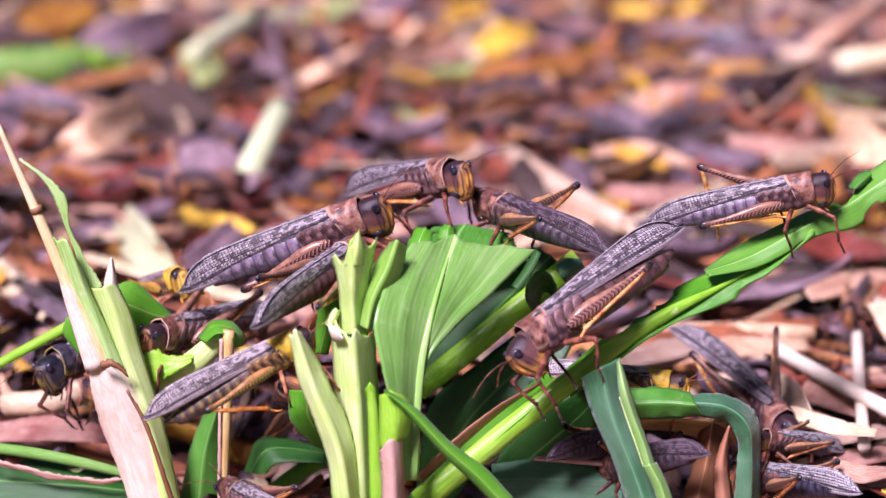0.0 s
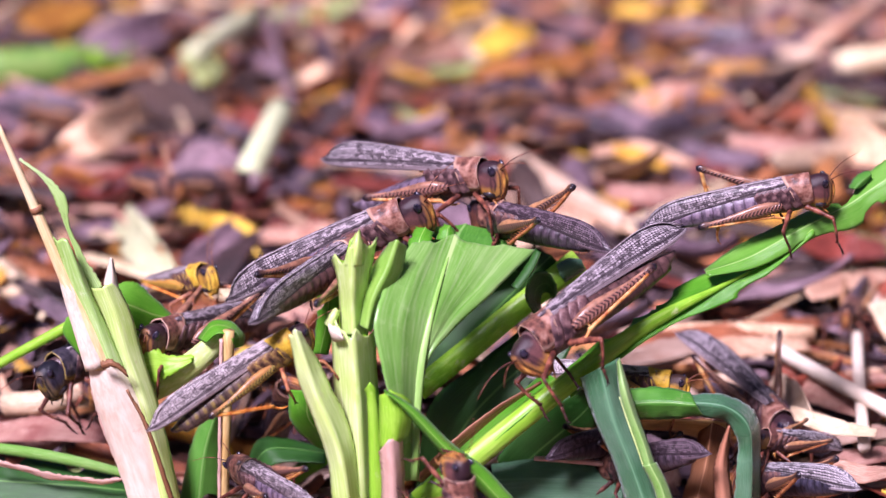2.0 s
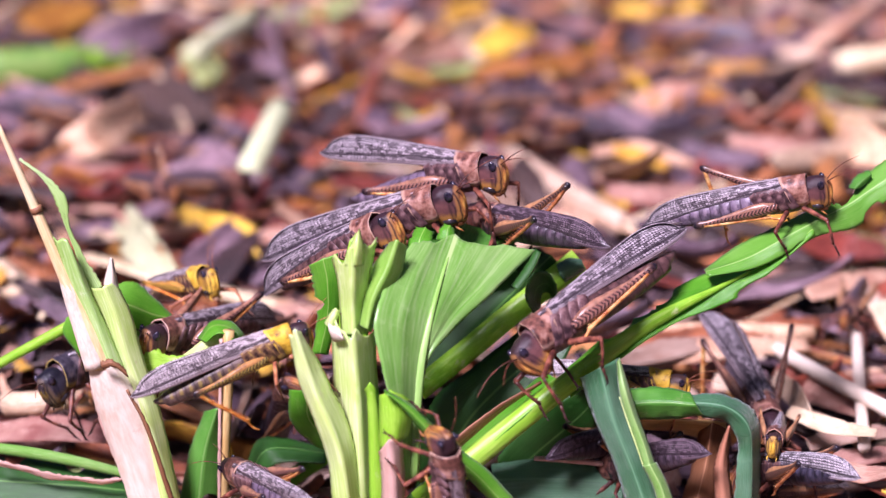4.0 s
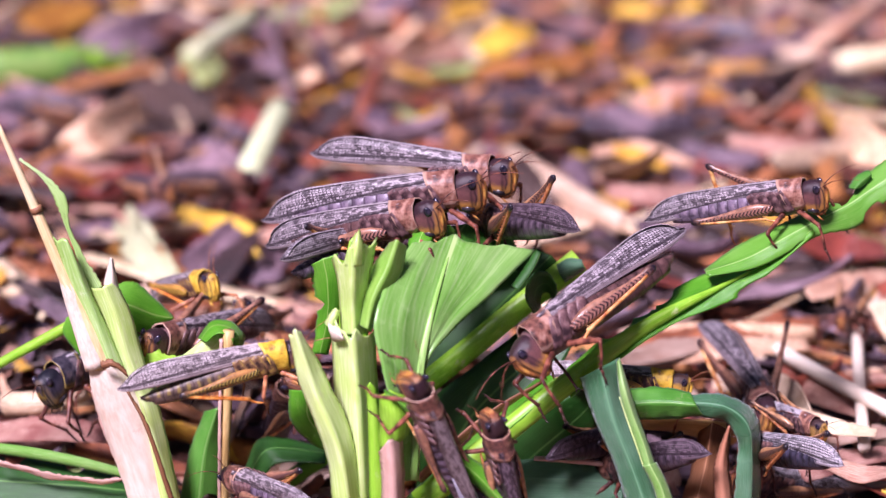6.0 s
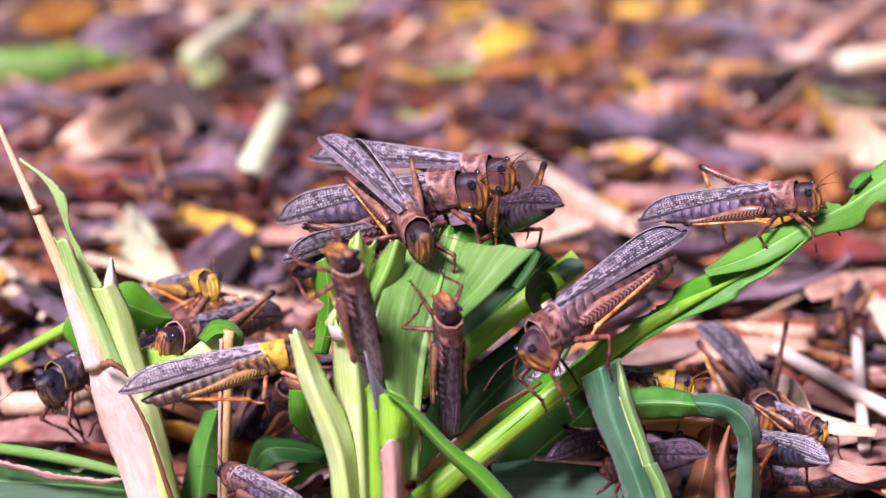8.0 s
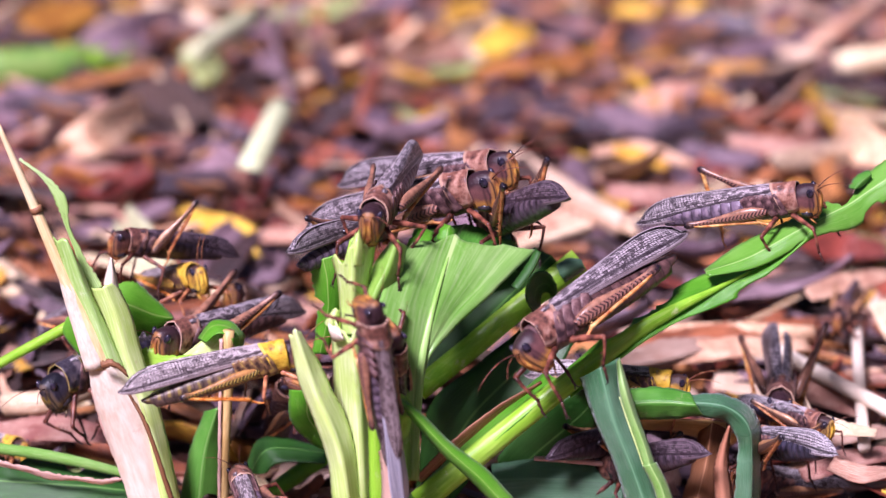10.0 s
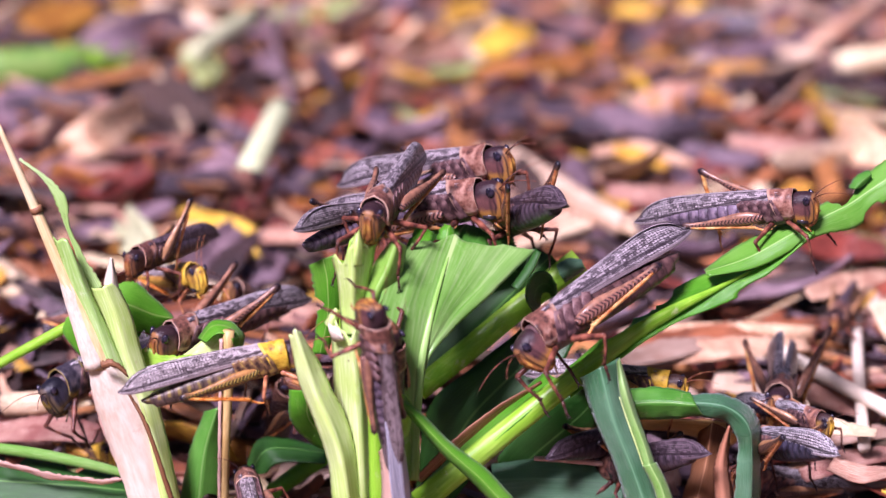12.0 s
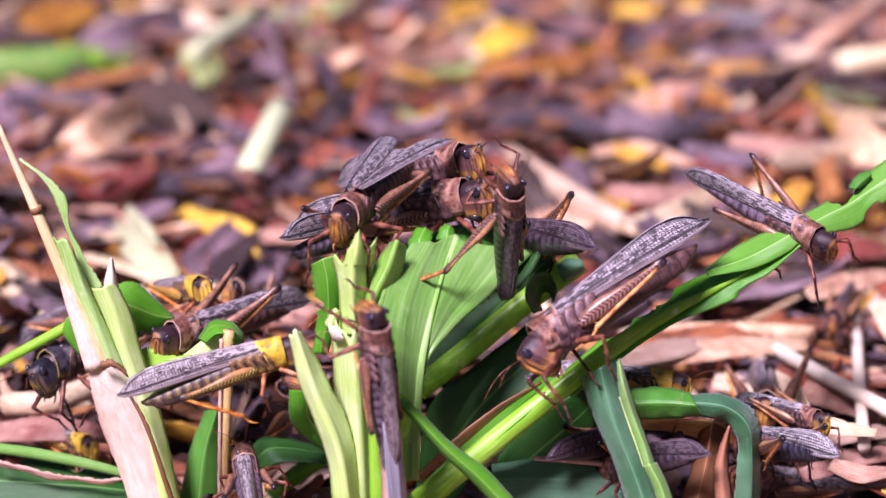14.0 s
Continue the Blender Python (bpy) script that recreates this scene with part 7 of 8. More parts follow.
    walk(locust_d_j["tegmen_l"], [(0.0, wing_pose(1, 0)), (12.6, wing_pose(1, 2)), (13.0, wing_pose(1, 2, -20)), (13.4, pose(0.5 * MM, 0.5 * MM, 4.1 * MM, 50, 1, -3)), (14.0, pose(0.5 * MM, 0.5 * MM, 4.1 * MM, 70, 1, -4))])
    stepping(locust_d_j, [(3.2, 5.2), (8.0, 10.0)])
    walk(locust_u, [
        (0.0, pose(-0.0077, 0.0503, 0.0249, 6.7, -32.7, -59.6)),
        (3.2, pose(-0.0077, 0.0507, 0.0284, 6.1, -28.4, -61.0)),
        (4.2, pose(-0.0127, 0.0324, 0.0482, 8.4, -28.6, -47.1)),
        (5.3, pose(-0.0157, 0.0033, 0.0626, 7.3, 6.1, 44.4)),
        (6.5, pose(-0.0150, 0.0027, 0.0618, 6.6, 7.9, 50.3)),
        (8.0, pose(-0.0161, 0.0024, 0.0629, 6.3, 6.4, 52.2)),
        (10.3, pose(-0.0158, 0.0022, 0.0650, 6.0, 6.7, 54.4)),
        (11.5, pose(-0.0157, 0.0022, 0.0658, 5.9, 7.6, 55.0)),
        (12.5, pose(-0.0155, 0.0021, 0.0685, 5.6, 15.7, 59.3)),
        (13.5, pose(-0.0158, 0.0023, 0.0678, 5.9, 15.5, 57.3)),
        (14.0, pose(-0.0166, 0.0025, 0.0657, 6.4, 10.6, 52.5))])
    walk(locust_f, [
        (0.0, pose(0.0141, 0.0058, 0.0683, -6.6, -1.9, 131.4)),
        (1.0, pose(0.0143, 0.0058, 0.0673, -6.6, 0.2, 130.8)),
        (3.0, pose(0.0125, 0.0064, 0.0656, -7.2, 4.2, 135.2)),
        (5.5, pose(0.0123, 0.0054, 0.0656, -6.1, 9.7, 125.7)),
        (6.5, pose(0.0118, 0.0050, 0.0660, -5.0, 17.3, 116.8)),
        (7.5, pose(0.0116, 0.0050, 0.0664, -4.7, 20.0, 114.3)),
        (8.2, pose(0.0125, 0.0053, 0.0664, -4.9, 24.1, 114.3)),
        (10.3, pose(0.0128, 0.0055, 0.0666, -5.3, 25.1, 116.4)),
        (11.5, pose(0.0136, 0.0052, 0.0672, -4.4, 24.8, 111.4)),
        (12.0, pose(0.0159, 0.0049, 0.0669, -3.8, 22.9, 109.0)),
        (12.5, pose(0.0167, 0.0046, 0.0631, -4.4, 14.1, 114.1)),
        (14.0, pose(0.0163, 0.0050, 0.0624, -5.3, 12.9, 119.8))])
    walk(locust_g, [
        (0.0, pose(-0.0364, -0.0345, 0.0473, 9.3, -17.7, 25.8)),
        (1.0, pose(-0.0364, -0.0345, 0.0473, 9.3, -17.7, 25.8)),
        (1.5, pose(-0.0368, -0.0362, 0.0480, 8.3, -15.4, 37.9)),
        (2.0, pose(-0.0366, -0.0343, 0.0476, 9.1, -24.0, 25.5)),
        (2.5, pose(-0.0375, -0.0338, 0.0481, 9.5, -17.6, 21.5)),
        (3.0, pose(-0.0364, -0.0337, 0.0509, 9.5, -19.1, 21.1)),
        (5.3, pose(-0.0387, -0.0330, 0.0459, 10.1, -6.7, 16.0)),
        (8.2, pose(-0.0388, -0.0326, 0.0456, 10.1, -8.5, 13.8)),
        (12.0, pose(-0.0388, -0.0326, 0.0456, 10.1, -8.5, 13.8)),
        (13.0, pose(-0.0387, -0.0324, 0.0464, 10.5, -10.3, 11.8)),
        (14.0, pose(-0.0393, -0.0324, 0.0461, 10.3, -11.4, 12.2))])
    walk(locust_g_j["shin", -1], [(t, pose(-22.6 * MM, 0, 0, 0, a, 0)) for t, a in ((0.0, 34), (2.0, 34), (2.5, 74), (3.1, 74), (5.3, 24), (12.2, 24), (12.6, 42), (14.0, 42))])
    walk(locust_h, [
        (0.0, pose(-0.0613, -0.0007, 0.0408, -8.6, -6.1, -126.1)),
        (3.0, pose(-0.0613, -0.0007, 0.0408, -8.6, -6.1, -126.1)),
        (5.5, pose(-0.0611, -0.0007, 0.0398, -8.6, -7.8, -125.8)),
        (7.0, pose(-0.0600, -0.0004, 0.0392, -8.1, -7.5, -123.6)),
        (7.5, pose(-0.0582, -0.0000, 0.0396, -7.4, -5.7, -120.3)),
        (8.2, pose(-0.0580, -0.0006, 0.0403, -8.3, -5.6, -125.0)),
        (10.3, pose(-0.0576, -0.0017, 0.0410, -9.8, -0.7, -133.8)),
        (11.0, pose(-0.0577, -0.0021, 0.0416, -10.1, 2.3, -135.9)),
        (14.0, pose(-0.0575, -0.0019, 0.0414, -9.9, 1.6, -134.8))])
    walk(locust_j, [
        (0.0, pose(-0.0640, 0.0217, 0.0456, 4.1, -21.0, -62.8)),
        (0.5, pose(-0.0624, 0.0215, 0.0460, 4.6, -21.1, -59.7)),
        (1.0, pose(-0.0586, 0.0209, 0.0468, 5.5, -20.4, -52.1)),
        (3.0, pose(-0.0586, 0.0209, 0.0468, 5.5, -20.4, -52.1)),
        (5.5, pose(-0.0579, 0.0214, 0.0451, 4.8, -19.6, -57.4)),
        (8.0, pose(-0.0578, 0.0214, 0.0451, 4.7, -19.7, -57.8)),
        (10.3, pose(-0.0609, 0.0213, 0.0470, 4.9, -18.2, -56.0)),
        (12.3, pose(-0.0609, 0.0213, 0.0470, 4.9, -18.2, -56.0)),
        (13.0, pose(-0.0584, 0.0215, 0.0452, 4.6, -19.5, -59.2)),
        (14.0, pose(-0.0591, 0.0217, 0.0438, 4.3, -17.4, -60.9))])
    walk(locust_s, [
        (0.0, pose(-0.0784, 0.1575, 0.0323, 2.7, -8.2, -57.8)),
        (8.2, pose(-0.0830, 0.1576, 0.0305, 2.6, -9.1, -60.1)),
        (8.9, pose(-0.0775, 0.0886, 0.0414, -1.3, -6.7, -104.4)),
        (9.6, pose(-0.0724, 0.0360, 0.0526, -3.8, -11.6, -137.0)),
        (10.3, pose(-0.0697, 0.0109, 0.0581, -4.3, -14.3, -145.3)),
        (10.9, pose(-0.0696, 0.0108, 0.0571, -4.2, -3.3, -147.1)),
        (11.5, pose(-0.0705, 0.0117, 0.0556, -3.8, 3.1, -139.2)),
        (12.0, pose(-0.0684, 0.0136, 0.0549, -2.6, -1.2, -120.8)),
        (12.4, pose(-0.0584, 0.0166, 0.0546, -1.2, -4.9, -103.5)),
        (12.8, pose(-0.0517, 0.0388, 0.0366, -0.3, -5.2, -93.8)),
        (14.0, pose(-0.0492, 0.0487, 0.0267, -0.8, -9.8, -98.8))])
    walk(locust_t, [
        (0.0, pose(-0.0468, 0.0429, 0.0275, -2.5, -21.1, -105.8)),
        (3.2, pose(-0.0468, 0.0429, 0.0280, -2.5, -20.6, -105.7)),
        (5.3, pose(-0.0474, 0.0409, 0.0317, -2.1, -23.3, -103.2)),
        (8.2, pose(-0.0474, 0.0409, 0.0317, -2.1, -23.3, -103.2)),
        (10.3, pose(-0.0495, 0.0406, 0.0359, -2.7, -26.1, -106.7)),
        (14.0, pose(-0.0497, 0.0406, 0.0361, -2.8, -26.4, -107.2))])
    walk(locust_i, [
        (0.0, pose(-0.0856, 0.0029, 0.0334, 8.0, 2.0, -127.2)),
        (1.5, pose(-0.0857, 0.0029, 0.0328, 8.0, 2.3, -127.3)),
        (3.0, pose(-0.0853, 0.0030, 0.0312, 8.0, 3.7, -126.6)),
        (6.5, pose(-0.0858, 0.0028, 0.0304, 8.0, 4.2, -127.5)),
        (8.2, pose(-0.0856, 0.0029, 0.0302, 8.0, 4.4, -127.1)),
        (10.3, pose(-0.0849, 0.0029, 0.0294, 8.0, 4.7, -127.1)),
        (11.5, pose(-0.0849, 0.0029, 0.0290, 8.0, 5.0, -127.1)),
        (13.0, pose(-0.0849, 0.0029, 0.0277, 8.0, 5.7, -127.2)),
        (13.5, pose(-0.0870, 0.0029, 0.0320, 8.0, 3.6, -127.3)),
        (14.0, pose(-0.0872, 0.0029, 0.0329, 8.0, 2.8, -127.1))])
    walk(locust_y, [
        (0.0, pose(-0.0875, 0.0324, 0.0165, 3.6, -6.6, -63.6)),
        (8.2, pose(-0.0872, 0.0323, 0.0228, 3.9, -13.0, -63.0)),
        (10.3, pose(-0.0864, 0.0279, 0.0363, 6.1, -26.2, -50.1)),
        (12.0, pose(-0.0860, 0.0281, 0.0362, 5.7, -26.8, -53.3)),
        (13.5, pose(-0.0873, 0.0275, 0.0358, 6.4, -24.2, -45.8)),
        (14.0, pose(-0.0876, 0.0272, 0.0357, 6.8, -24.9, -42.5))])
    walk(locust_p, [
        (0.0, pose(0.0083, -0.0619, -0.0012, -138.0, -86.1, -94.5)),
        (1.4, pose(0.0081, -0.0627, 0.0157, -13.0, -89.3, 140.1)),
        (2.0, pose(0.0040, -0.0627, 0.0249, -45.9, -86.0, 173.3)),
        (2.5, pose(0.0053, -0.0624, 0.0269, -164.1, -88.9, -68.7)),
        (3.0, pose(0.0039, -0.0624, 0.0282, -84.9, -87.9, -147.8)),
        (4.2, pose(0.0006, -0.0576, 0.0301, -111.0, -71.8, -118.9)),
        (5.3, pose(-0.0044, -0.0544, 0.0309, -98.1, -60.7, -130.0)),
        (5.5, pose(-0.0043, -0.0542, 0.0314, -98.2, -59.3, -129.6)),
        (6.0, pose(-0.0030, -0.0555, 0.0418, -90.3, -64.0, -139.4)),
        (6.5, pose(-0.0101, -0.0557, 0.0540, -61.6, -55.7, -171.3)),
        (7.0, pose(-0.0133, -0.0554, 0.0594, -67.1, -64.9, -164.3)),
        (7.5, pose(-0.0186, -0.0515, 0.0645, -102.8, -57.1, -122.5)),
        (8.2, pose(-0.0184, -0.0525, 0.0688, -117.3, -66.8, -110.4)),
        (9.2, pose(-0.0161, -0.0556, 0.0637, -111.7, -72.3, -118.2)),
        (10.3, pose(-0.0132, -0.0566, 0.0568, -109.6, -77.3, -121.9)),
        (12.5, pose(-0.0130, -0.0565, 0.0568, -110.8, -77.4, -120.7)),
        (14.0, pose(-0.0132, -0.0564, 0.0564, -116.0, -77.0, -115.4))])
    stepping(locust_p_j, [(1.0, 3.0), (3.2, 10.2)], 20.0)
    walk(locust_q, [
        (0.0, pose(0.0183, -0.0521, -0.0105, 6.5, -81.5, 103.1)),
        (4.0, pose(0.0177, -0.0506, -0.0028, -80.4, -87.8, -169.5)),
        (5.3, pose(0.0157, -0.0490, 0.0257, -127.7, -78.8, -120.3)),
        (6.0, pose(0.0123, -0.0488, 0.0300, -110.1, -74.0, -136.4)),
        (6.5, pose(0.0089, -0.0458, 0.0371, -86.2, -50.1, -153.8)),
        (7.0, pose(0.0090, -0.0452, 0.0385, -94.0, -53.3, -145.1)),
        (7.5, pose(0.0075, -0.0443, 0.0395, -116.3, -58.7, -123.1)),
        (8.0, pose(0.0015, -0.0427, 0.0539, -152.2, -67.0, -93.6)),
        (8.2, pose(-0.0010, -0.0426, 0.0569, -146.1, -66.1, -98.6)),
        (9.2, pose(-0.0068, -0.0407, 0.0518, -148.7, -66.9, -97.1)),
        (10.3, pose(-0.0107, -0.0417, 0.0465, -155.0, -72.5, -93.2)),
        (12.1, pose(-0.0107, -0.0416, 0.0477, -155.0, -72.4, -93.2)),
        (12.5, pose(-0.0047, -0.0404, 0.0633, -167.1, -51.1, -78.8)),
        (13.0, pose(-0.0009, -0.0398, 0.0678, 175.9, -58.8, -67.2)),
        (13.5, pose(0.0008, -0.0378, 0.0695, -161.0, -61.5, -85.3)),
        (14.0, pose(0.0146, -0.0316, 0.0789, -154.7, -60.2, -88.9))])
    walk(locust_q_j["hind", 1], [(t, hind_pose(1, 0, a)) for t, a in ((0.0, 2), (13.3, 2), (13.7, 38), (14.0, 44))])
    walk(locust_q_j["shin", 1], [(t, pose(-22.6 * MM, 0, 0, 0, a, 0)) for t, a in ((0.0, 6), (13.3, 6), (13.7, 80), (14.0, 150))])
    stepping(locust_q_j, [(4.0, 10.0), (12.0, 13.8)], 20.0)
    walk(locust_k, [
        (0.0, pose(0.0771, 0.0087, 0.0180, -4.0, 14.2, -65.0)),
        (0.5, pose(0.0762, 0.0092, 0.0176, -4.0, 19.1, -77.9)),
        (1.4, pose(0.0762, 0.0092, 0.0176, -4.0, 19.1, -77.9)),
        (1.7, pose(0.0770, 0.0092, 0.0175, -4.0, 11.2, -69.5)),
        (2.1, pose(0.0770, 0.0092, 0.0175, -4.0, 11.2, -69.5)),
        (2.8, pose(0.0760, 0.0092, 0.0174, -4.0, 20.4, -81.5)),
        (3.2, pose(0.0760, 0.0092, 0.0174, -4.0, 20.4, -81.5)),
        (5.3, pose(0.0746, 0.0099, 0.0210, -4.0, 7.1, -84.4)),
        (8.2, pose(0.0746, 0.0099, 0.0210, -4.0, 6.0, -83.6)),
        (9.2, pose(0.0770, 0.0100, 0.0216, -4.0, 4.8, -90.9)),
        (10.3, pose(0.0797, 0.0098, 0.0223, -4.0, 3.7, -101.6)),
        (11.0, pose(0.0797, 0.0097, 0.0228, -4.0, 4.5, -103.0)),
        (11.6, pose(0.0795, 0.0098, 0.0223, -4.0, 2.5, -102.5)),
        (12.6, pose(0.0787, 0.0097, 0.0228, -4.0, -6.6, -102.8)),
        (13.2, pose(0.0774, 0.0097, 0.0213, -4.0, -9.4, -100.4)),
        (14.0, pose(0.0761, 0.0098, 0.0196, -4.0, -9.6, -99.0))])
    walk(locust_k_j["tegmen_r"], [(t, pose(0.5 * MM, -0.5 * MM, 3.9 * MM, a, 4, 5)) for t, a in ((0.0, -34), (8.2, -34), (10.3, -8), (14.0, -8))])
    walk(locust_k_j["shin", -1], [(t, pose(-22.6 * MM, 0, 0, 0, a, 0)) for t, a in ((0.0, 20), (1.9, 20), (2.8, 80), (3.2, 80), (5.3, 20), (14.0, 20))])
    walk(locust_l, [
        (0.0, pose(0.0470, -0.0110, 0.0323, 0.0, 2.0, -14.0)),
        (3.0, pose(0.0470, -0.0110, 0.0323, 0.0, 2.0, -14.0)),
        (5.5, pose(0.0474, -0.0110, 0.0323, 0.0, 2.0, -12.2)),
        (8.2, pose(0.0480, -0.0110, 0.0323, 0.0, 2.0, -9.2)),
        (10.3, pose(0.0470, -0.0110, 0.0323, 0.0, 2.0, -14.0)),
        (13.0, pose(0.0467, -0.0110, 0.0323, 0.0, 2.0, -15.2)),
        (14.0, pose(0.0475, -0.0110, 0.0323, 0.0, 2.0, -11.6))])
    walk(locust_m, [
        (0.0, pose(0.0760, -0.0100, 0.0178, -9.8, -15.9, -146.0)),
        (3.2, pose(0.0755, -0.0096, 0.0183, -9.2, -14.0, -142.1)),
        (3.9, pose(0.0748, -0.0150, 0.0203, -3.5, -8.3, -107.2)),
        (4.6, pose(0.0783, -0.0169, 0.0229, 1.9, -9.9, -78.3)),
        (5.3, pose(0.0828, -0.0060, 0.0205, 5.7, -2.4, -54.9)),
        (8.2, pose(0.0831, -0.0061, 0.0205, 5.9, -2.1, -53.7)),
        (10.3, pose(0.0839, -0.0067, 0.0216, 6.9, -1.3, -46.0)),
        (14.0, pose(0.0830, -0.0065, 0.0222, 6.7, -2.8, -48.2))])
    walk(locust_n, [
        (0.0, pose(0.0744, -0.0151, 0.0107, -8.0, 16.6, 120.5)),
        (3.2, pose(0.0743, -0.0150, 0.0110, -8.2, 18.6, 120.4)),
        (5.3, pose(0.0736, -0.0153, 0.0183, -7.5, 16.1, 118.6)),
        (7.0, pose(0.0722, -0.0158, 0.0184, -5.2, 16.9, 108.9)),
        (10.3, pose(0.0726, -0.0155, 0.0197, -6.2, 18.3, 112.4)),
        (14.0, pose(0.0727, -0.0156, 0.0196, -6.2, 17.8, 112.8))])
    walk(locust_o, [
        (0.0, pose(-0.0450, -0.0264, 0.0112, -22.5, 7.2, 122.9)),
        (1.2, pose(-0.0447, -0.0264, 0.0114, -22.5, 8.2, 122.4)),
        (2.0, pose(-0.0428, -0.0265, 0.0164, -21.7, 5.3, 122.2)),
        (2.5, pose(-0.0434, -0.0266, 0.0173, -20.9, 5.2, 121.0)),
        (3.0, pose(-0.0437, -0.0264, 0.0171, -21.6, 4.0, 122.8)),
        (5.5, pose(-0.0439, -0.0262, 0.0140, -23.5, 9.9, 123.4)),
        (8.2, pose(-0.0446, -0.0264, 0.0148, -22.0, 6.8, 122.2)),
        (10.3, pose(-0.0440, -0.0278, 0.0134, -15.2, -1.7, 101.4)),
        (11.5, pose(-0.0435, -0.0278, 0.0130, -14.1, -2.0, 100.6)),
        (13.0, pose(-0.0425, -0.0279, 0.0130, -11.9, -1.8, 98.9)),
        (13.5, pose(-0.0438, -0.0279, 0.0179, -11.7, -4.9, 99.3)),
        (14.0, pose(-0.0437, -0.0279, 0.0185, -10.6, -3.7, 98.2))])
    walk(roamer_0, [
        (0.0, pose(-0.0699, 0.1982, 0.0215, 4.5, 3.9, 25.6)),
        (3.0, pose(-0.0686, 0.1982, 0.0215, 4.5, 3.9, 25.5)),
        (6.0, pose(-0.0673, 0.1982, 0.0215, 4.5, 3.8, 25.4)),
        (9.0, pose(-0.0660, 0.1983, 0.0215, 4.5, 3.8, 25.2)),
        (12.0, pose(-0.0647, 0.1983, 0.0215, 4.6, 3.8, 25.1)),
        (14.0, pose(-0.0638, 0.1983, 0.0215, 4.6, 3.7, 25.0))])
    walk(roamer_1, [
        (0.0, pose(-0.0873, 0.2422, 0.0206, -4.4, -1.0, -152.0)),
        (3.0, pose(-0.0865, 0.2401, 0.0206, -4.4, -1.0, -152.1)),
        (6.0, pose(-0.0857, 0.2380, 0.0206, -4.4, -1.0, -152.2)),
        (9.0, pose(-0.0849, 0.2359, 0.0206, -4.4, -1.0, -152.2)),
        (12.0, pose(-0.0842, 0.2338, 0.0206, -4.4, -1.0, -152.3)),
        (14.0, pose(-0.0836, 0.2324, 0.0206, -4.4, -1.0, -152.3))])
    walk(roamer_2, [
        (0.0, pose(-0.0327, 0.3596, 0.0215, -2.4, 3.7, -118.1)),
        (3.0, pose(-0.0340, 0.3764, 0.0215, -2.3, 3.9, -118.0)),
        (6.0, pose(-0.0354, 0.3937, 0.0216, -2.3, 4.0, -117.9)),
        (9.0, pose(-0.0368, 0.4117, 0.0216, -2.3, 4.2, -117.9)),
        (12.0, pose(-0.0382, 0.4303, 0.0216, -2.3, 4.4, -117.8)),
        (14.0, pose(-0.0392, 0.4431, 0.0217, -2.3, 4.5, -117.7))])
    walk(roamer_3, [
        (0.0, pose(-0.0472, 0.4077, 0.0201, -1.0, -3.9, 101.9)),
        (3.0, pose(-0.0467, 0.3983, 0.0201, -1.0, -3.8, 101.9)),
        (6.0, pose(-0.0463, 0.3891, 0.0201, -1.0, -3.7, 101.9)),
        (9.0, pose(-0.0459, 0.3801, 0.0201, -1.0, -3.5, 101.9)),
        (12.0, pose(-0.0454, 0.3713, 0.0201, -1.0, -3.4, 101.9)),
        (14.0, pose(-0.0452, 0.3654, 0.0202, -1.0, -3.4, 101.9))])
    walk(roamer_4, [
        (0.0, pose(-0.1000, 0.4468, 0.0206, -4.6, -1.2, 158.1)),
        (3.0, pose(-0.1021, 0.4402, 0.0206, -4.6, -1.2, 158.2)),
        (6.0, pose(-0.1040, 0.4336, 0.0206, -4.6, -1.2, 158.4)),
        (9.0, pose(-0.1060, 0.4271, 0.0206, -4.7, -1.2, 158.5)),
        (12.0, pose(-0.1079, 0.4208, 0.0206, -4.7, -1.2, 158.6)),
        (14.0, pose(-0.1092, 0.4165, 0.0206, -4.7, -1.2, 158.7))])
    walk(roamer_5, [
        (0.0, pose(0.0354, 0.3202, 0.0210, 4.8, 1.2, 17.5)),
        (3.0, pose(0.0380, 0.3125, 0.0210, 4.8, 1.2, 17.3)),
        (6.0, pose(0.0406, 0.3049, 0.0210, 4.8, 1.1, 17.1)),
        (9.0, pose(0.0431, 0.2975, 0.0210, 4.8, 1.1, 16.8)),
        (12.0, pose(0.0456, 0.2902, 0.0209, 4.8, 1.1, 16.6)),
        (14.0, pose(0.0472, 0.2854, 0.0209, 4.8, 1.1, 16.5))])
    walk(roamer_6, [
        (0.0, pose(0.0968, 0.2927, 0.0205, 4.4, -1.5, 29.1)),
        (3.0, pose(0.0977, 0.2903, 0.0205, 4.4, -1.5, 29.0)),
        (6.0, pose(0.0986, 0.2878, 0.0205, 4.4, -1.5, 28.9)),
        (9.0, pose(0.0994, 0.2854, 0.0205, 4.4, -1.5, 28.9)),
        (12.0, pose(0.1003, 0.2830, 0.0205, 4.4, -1.5, 28.8)),
        (14.0, pose(0.1008, 0.2814, 0.0205, 4.4, -1.5, 28.8))])
    walk(roamer_7, [
        (0.0, pose(0.0383, 0.2837, 0.0208, -4.0, 0.3, 142.5)),
        (3.0, pose(0.0366, 0.2837, 0.0208, -4.0, 0.3, 142.6)),
        (6.0, pose(0.0349, 0.2837, 0.0208, -4.0, 0.3, 142.7)),
        (9.0, pose(0.0331, 0.2837, 0.0208, -4.0, 0.3, 142.8)),
        (12.0, pose(0.0314, 0.2837, 0.0208, -4.0, 0.2, 142.9)),
        (14.0, pose(0.0303, 0.2838, 0.0208, -4.0, 0.2, 143.0))])
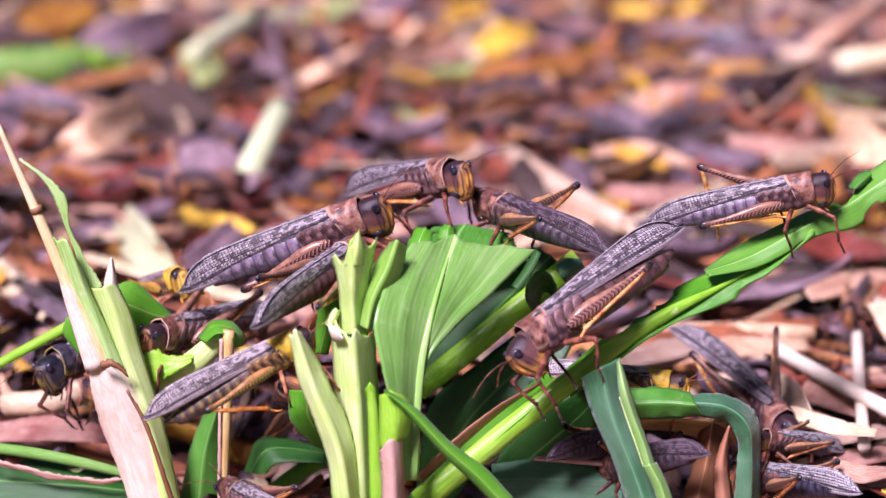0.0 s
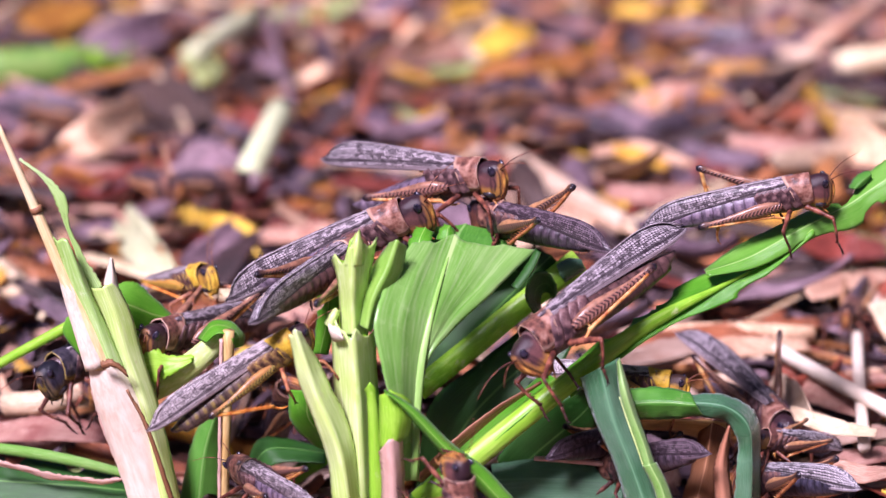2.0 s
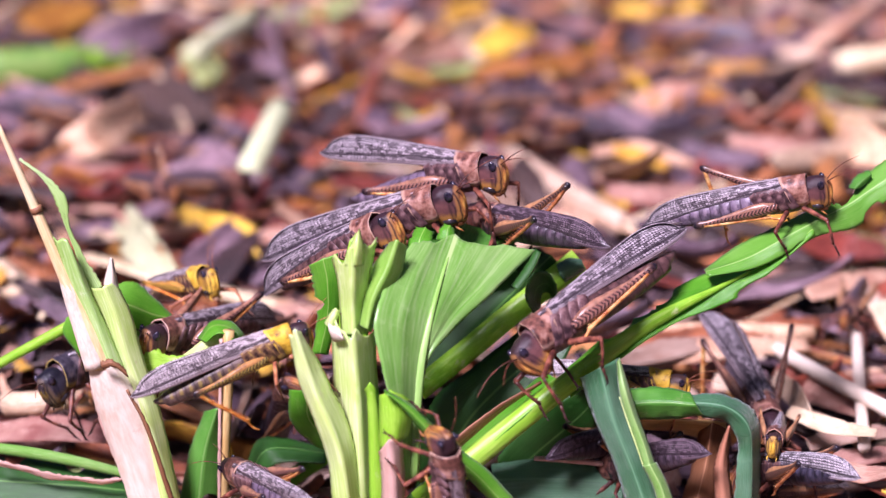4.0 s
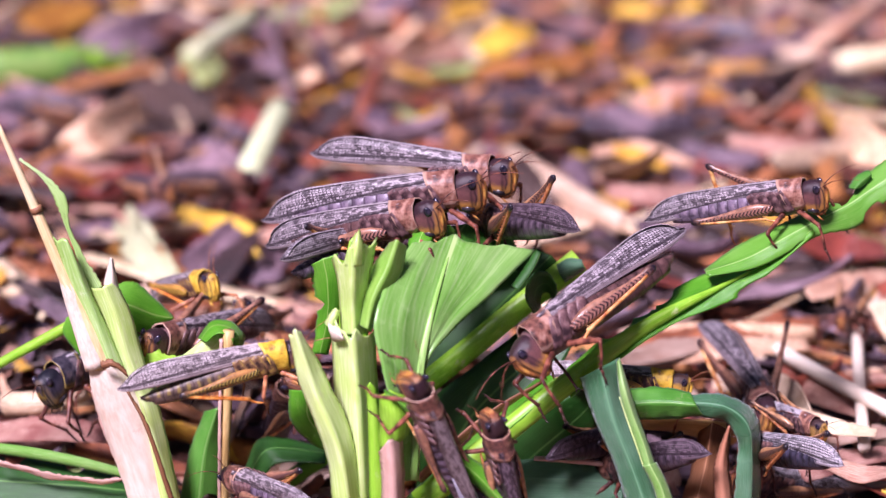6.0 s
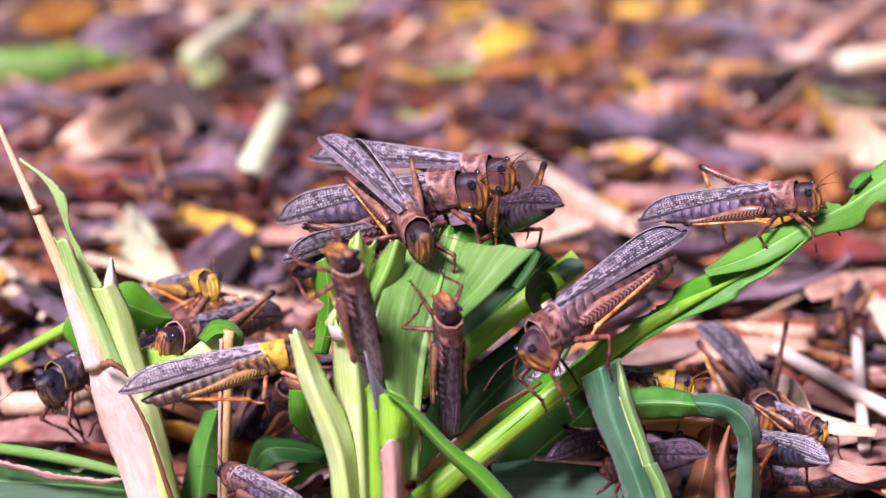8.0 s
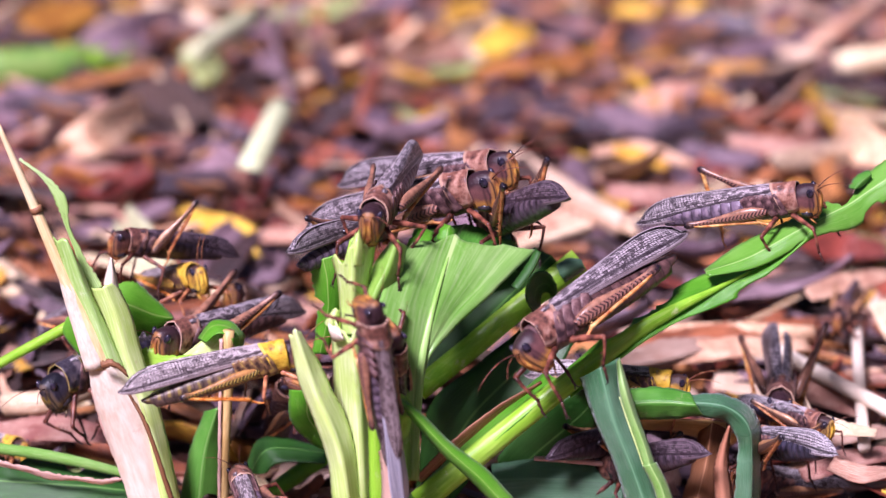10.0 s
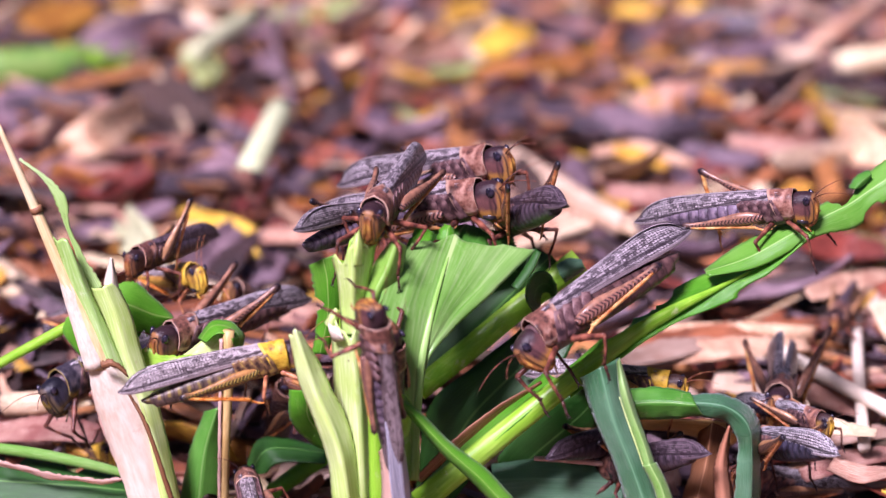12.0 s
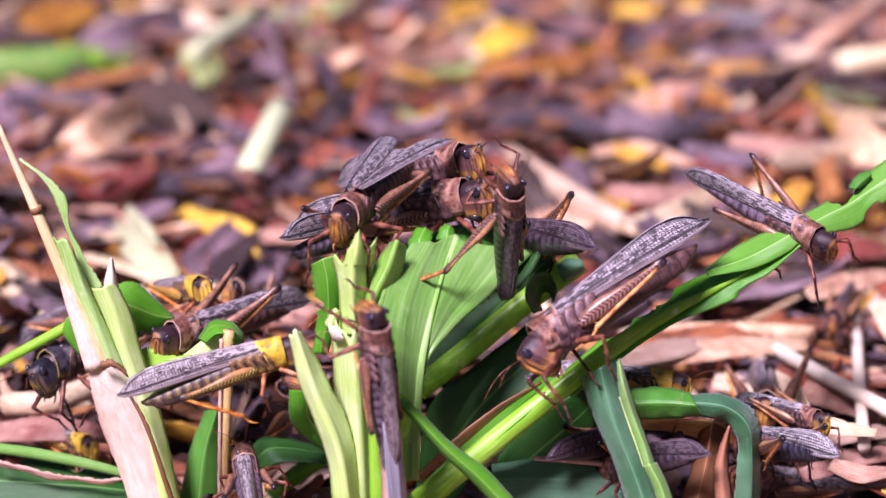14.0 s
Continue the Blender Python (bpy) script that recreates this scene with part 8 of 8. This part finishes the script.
    walk(roamer_8, [
        (0.0, pose(-0.1267, 0.1474, 0.0216, 4.0, 4.7, 38.2)),
        (3.0, pose(-0.1257, 0.1474, 0.0216, 4.0, 4.7, 38.1)),
        (6.0, pose(-0.1247, 0.1474, 0.0216, 4.0, 4.6, 38.0)),
        (9.0, pose(-0.1238, 0.1474, 0.0216, 4.0, 4.6, 37.9)),
        (12.0, pose(-0.1228, 0.1474, 0.0216, 4.0, 4.6, 37.8)),
        (14.0, pose(-0.1222, 0.1475, 0.0216, 4.0, 4.6, 37.7))])
    walk(roamer_9, [
        (0.0, pose(-0.1362, 0.0166, 0.0051, 4.0, -6.7, -40.7)),
        (8.2, pose(-0.1227, 0.0167, 0.0050, 4.0, -7.0, -41.7)),
        (10.3, pose(-0.0991, 0.0173, 0.0057, 4.0, -10.9, -48.8)),
        (11.0, pose(-0.0884, 0.0174, 0.0047, 4.0, -9.6, -50.0)),
        (12.5, pose(-0.0824, 0.0173, 0.0046, 4.0, -10.2, -48.9)),
        (13.2, pose(-0.0842, 0.0174, 0.0062, 4.0, -9.1, -50.4)),
        (14.0, pose(-0.0875, 0.0170, 0.0067, 4.0, -5.1, -44.8))])
    walk(roamer_10, [
        (0.0, pose(0.0862, 0.4136, 0.0213, -4.5, 2.6, 153.5)),
        (3.0, pose(0.0887, 0.4199, 0.0213, -4.5, 2.6, 153.4)),
        (6.0, pose(0.0912, 0.4263, 0.0213, -4.5, 2.6, 153.2)),
        (9.0, pose(0.0937, 0.4327, 0.0213, -4.5, 2.6, 153.0)),
        (12.0, pose(0.0962, 0.4393, 0.0213, -4.5, 2.6, 152.9)),
        (14.0, pose(0.0980, 0.4437, 0.0213, -4.5, 2.6, 152.8))])
    walk(roamer_11, [
        (0.0, pose(0.0077, 0.3051, 0.0213, -3.8, 2.4, -140.1)),
        (3.0, pose(0.0089, 0.3002, 0.0212, -3.8, 2.3, -140.2)),
        (6.0, pose(0.0100, 0.2954, 0.0212, -3.8, 2.3, -140.2)),
        (9.0, pose(0.0112, 0.2906, 0.0212, -3.8, 2.3, -140.3)),
        (12.0, pose(0.0123, 0.2859, 0.0212, -3.9, 2.3, -140.4)),
        (14.0, pose(0.0131, 0.2827, 0.0212, -3.9, 2.2, -140.5))])
    walk(roamer_12, [
        (0.0, pose(0.1074, 0.0791, 0.0206, -1.6, 0.2, -108.9)),
        (3.0, pose(0.1063, 0.0778, 0.0206, -1.6, 0.2, -108.9)),
        (6.0, pose(0.1052, 0.0764, 0.0206, -1.6, 0.2, -108.8)),
        (9.0, pose(0.1041, 0.0750, 0.0206, -1.6, 0.1, -108.7)),
        (12.0, pose(0.1030, 0.0737, 0.0206, -1.6, 0.1, -108.7)),
        (14.0, pose(0.1023, 0.0728, 0.0206, -1.6, 0.1, -108.6))])
    walk(roamer_13, [
        (0.0, pose(-0.1232, 0.2879, 0.0209, 4.9, 0.5, -10.0)),
        (3.0, pose(-0.1223, 0.2903, 0.0209, 4.9, 0.5, -10.1)),
        (6.0, pose(-0.1215, 0.2927, 0.0209, 4.9, 0.5, -10.2)),
        (9.0, pose(-0.1206, 0.2951, 0.0209, 4.9, 0.5, -10.2)),
        (12.0, pose(-0.1197, 0.2976, 0.0209, 4.9, 0.5, -10.3)),
        (14.0, pose(-0.1192, 0.2992, 0.0209, 4.9, 0.5, -10.3))])


motions()
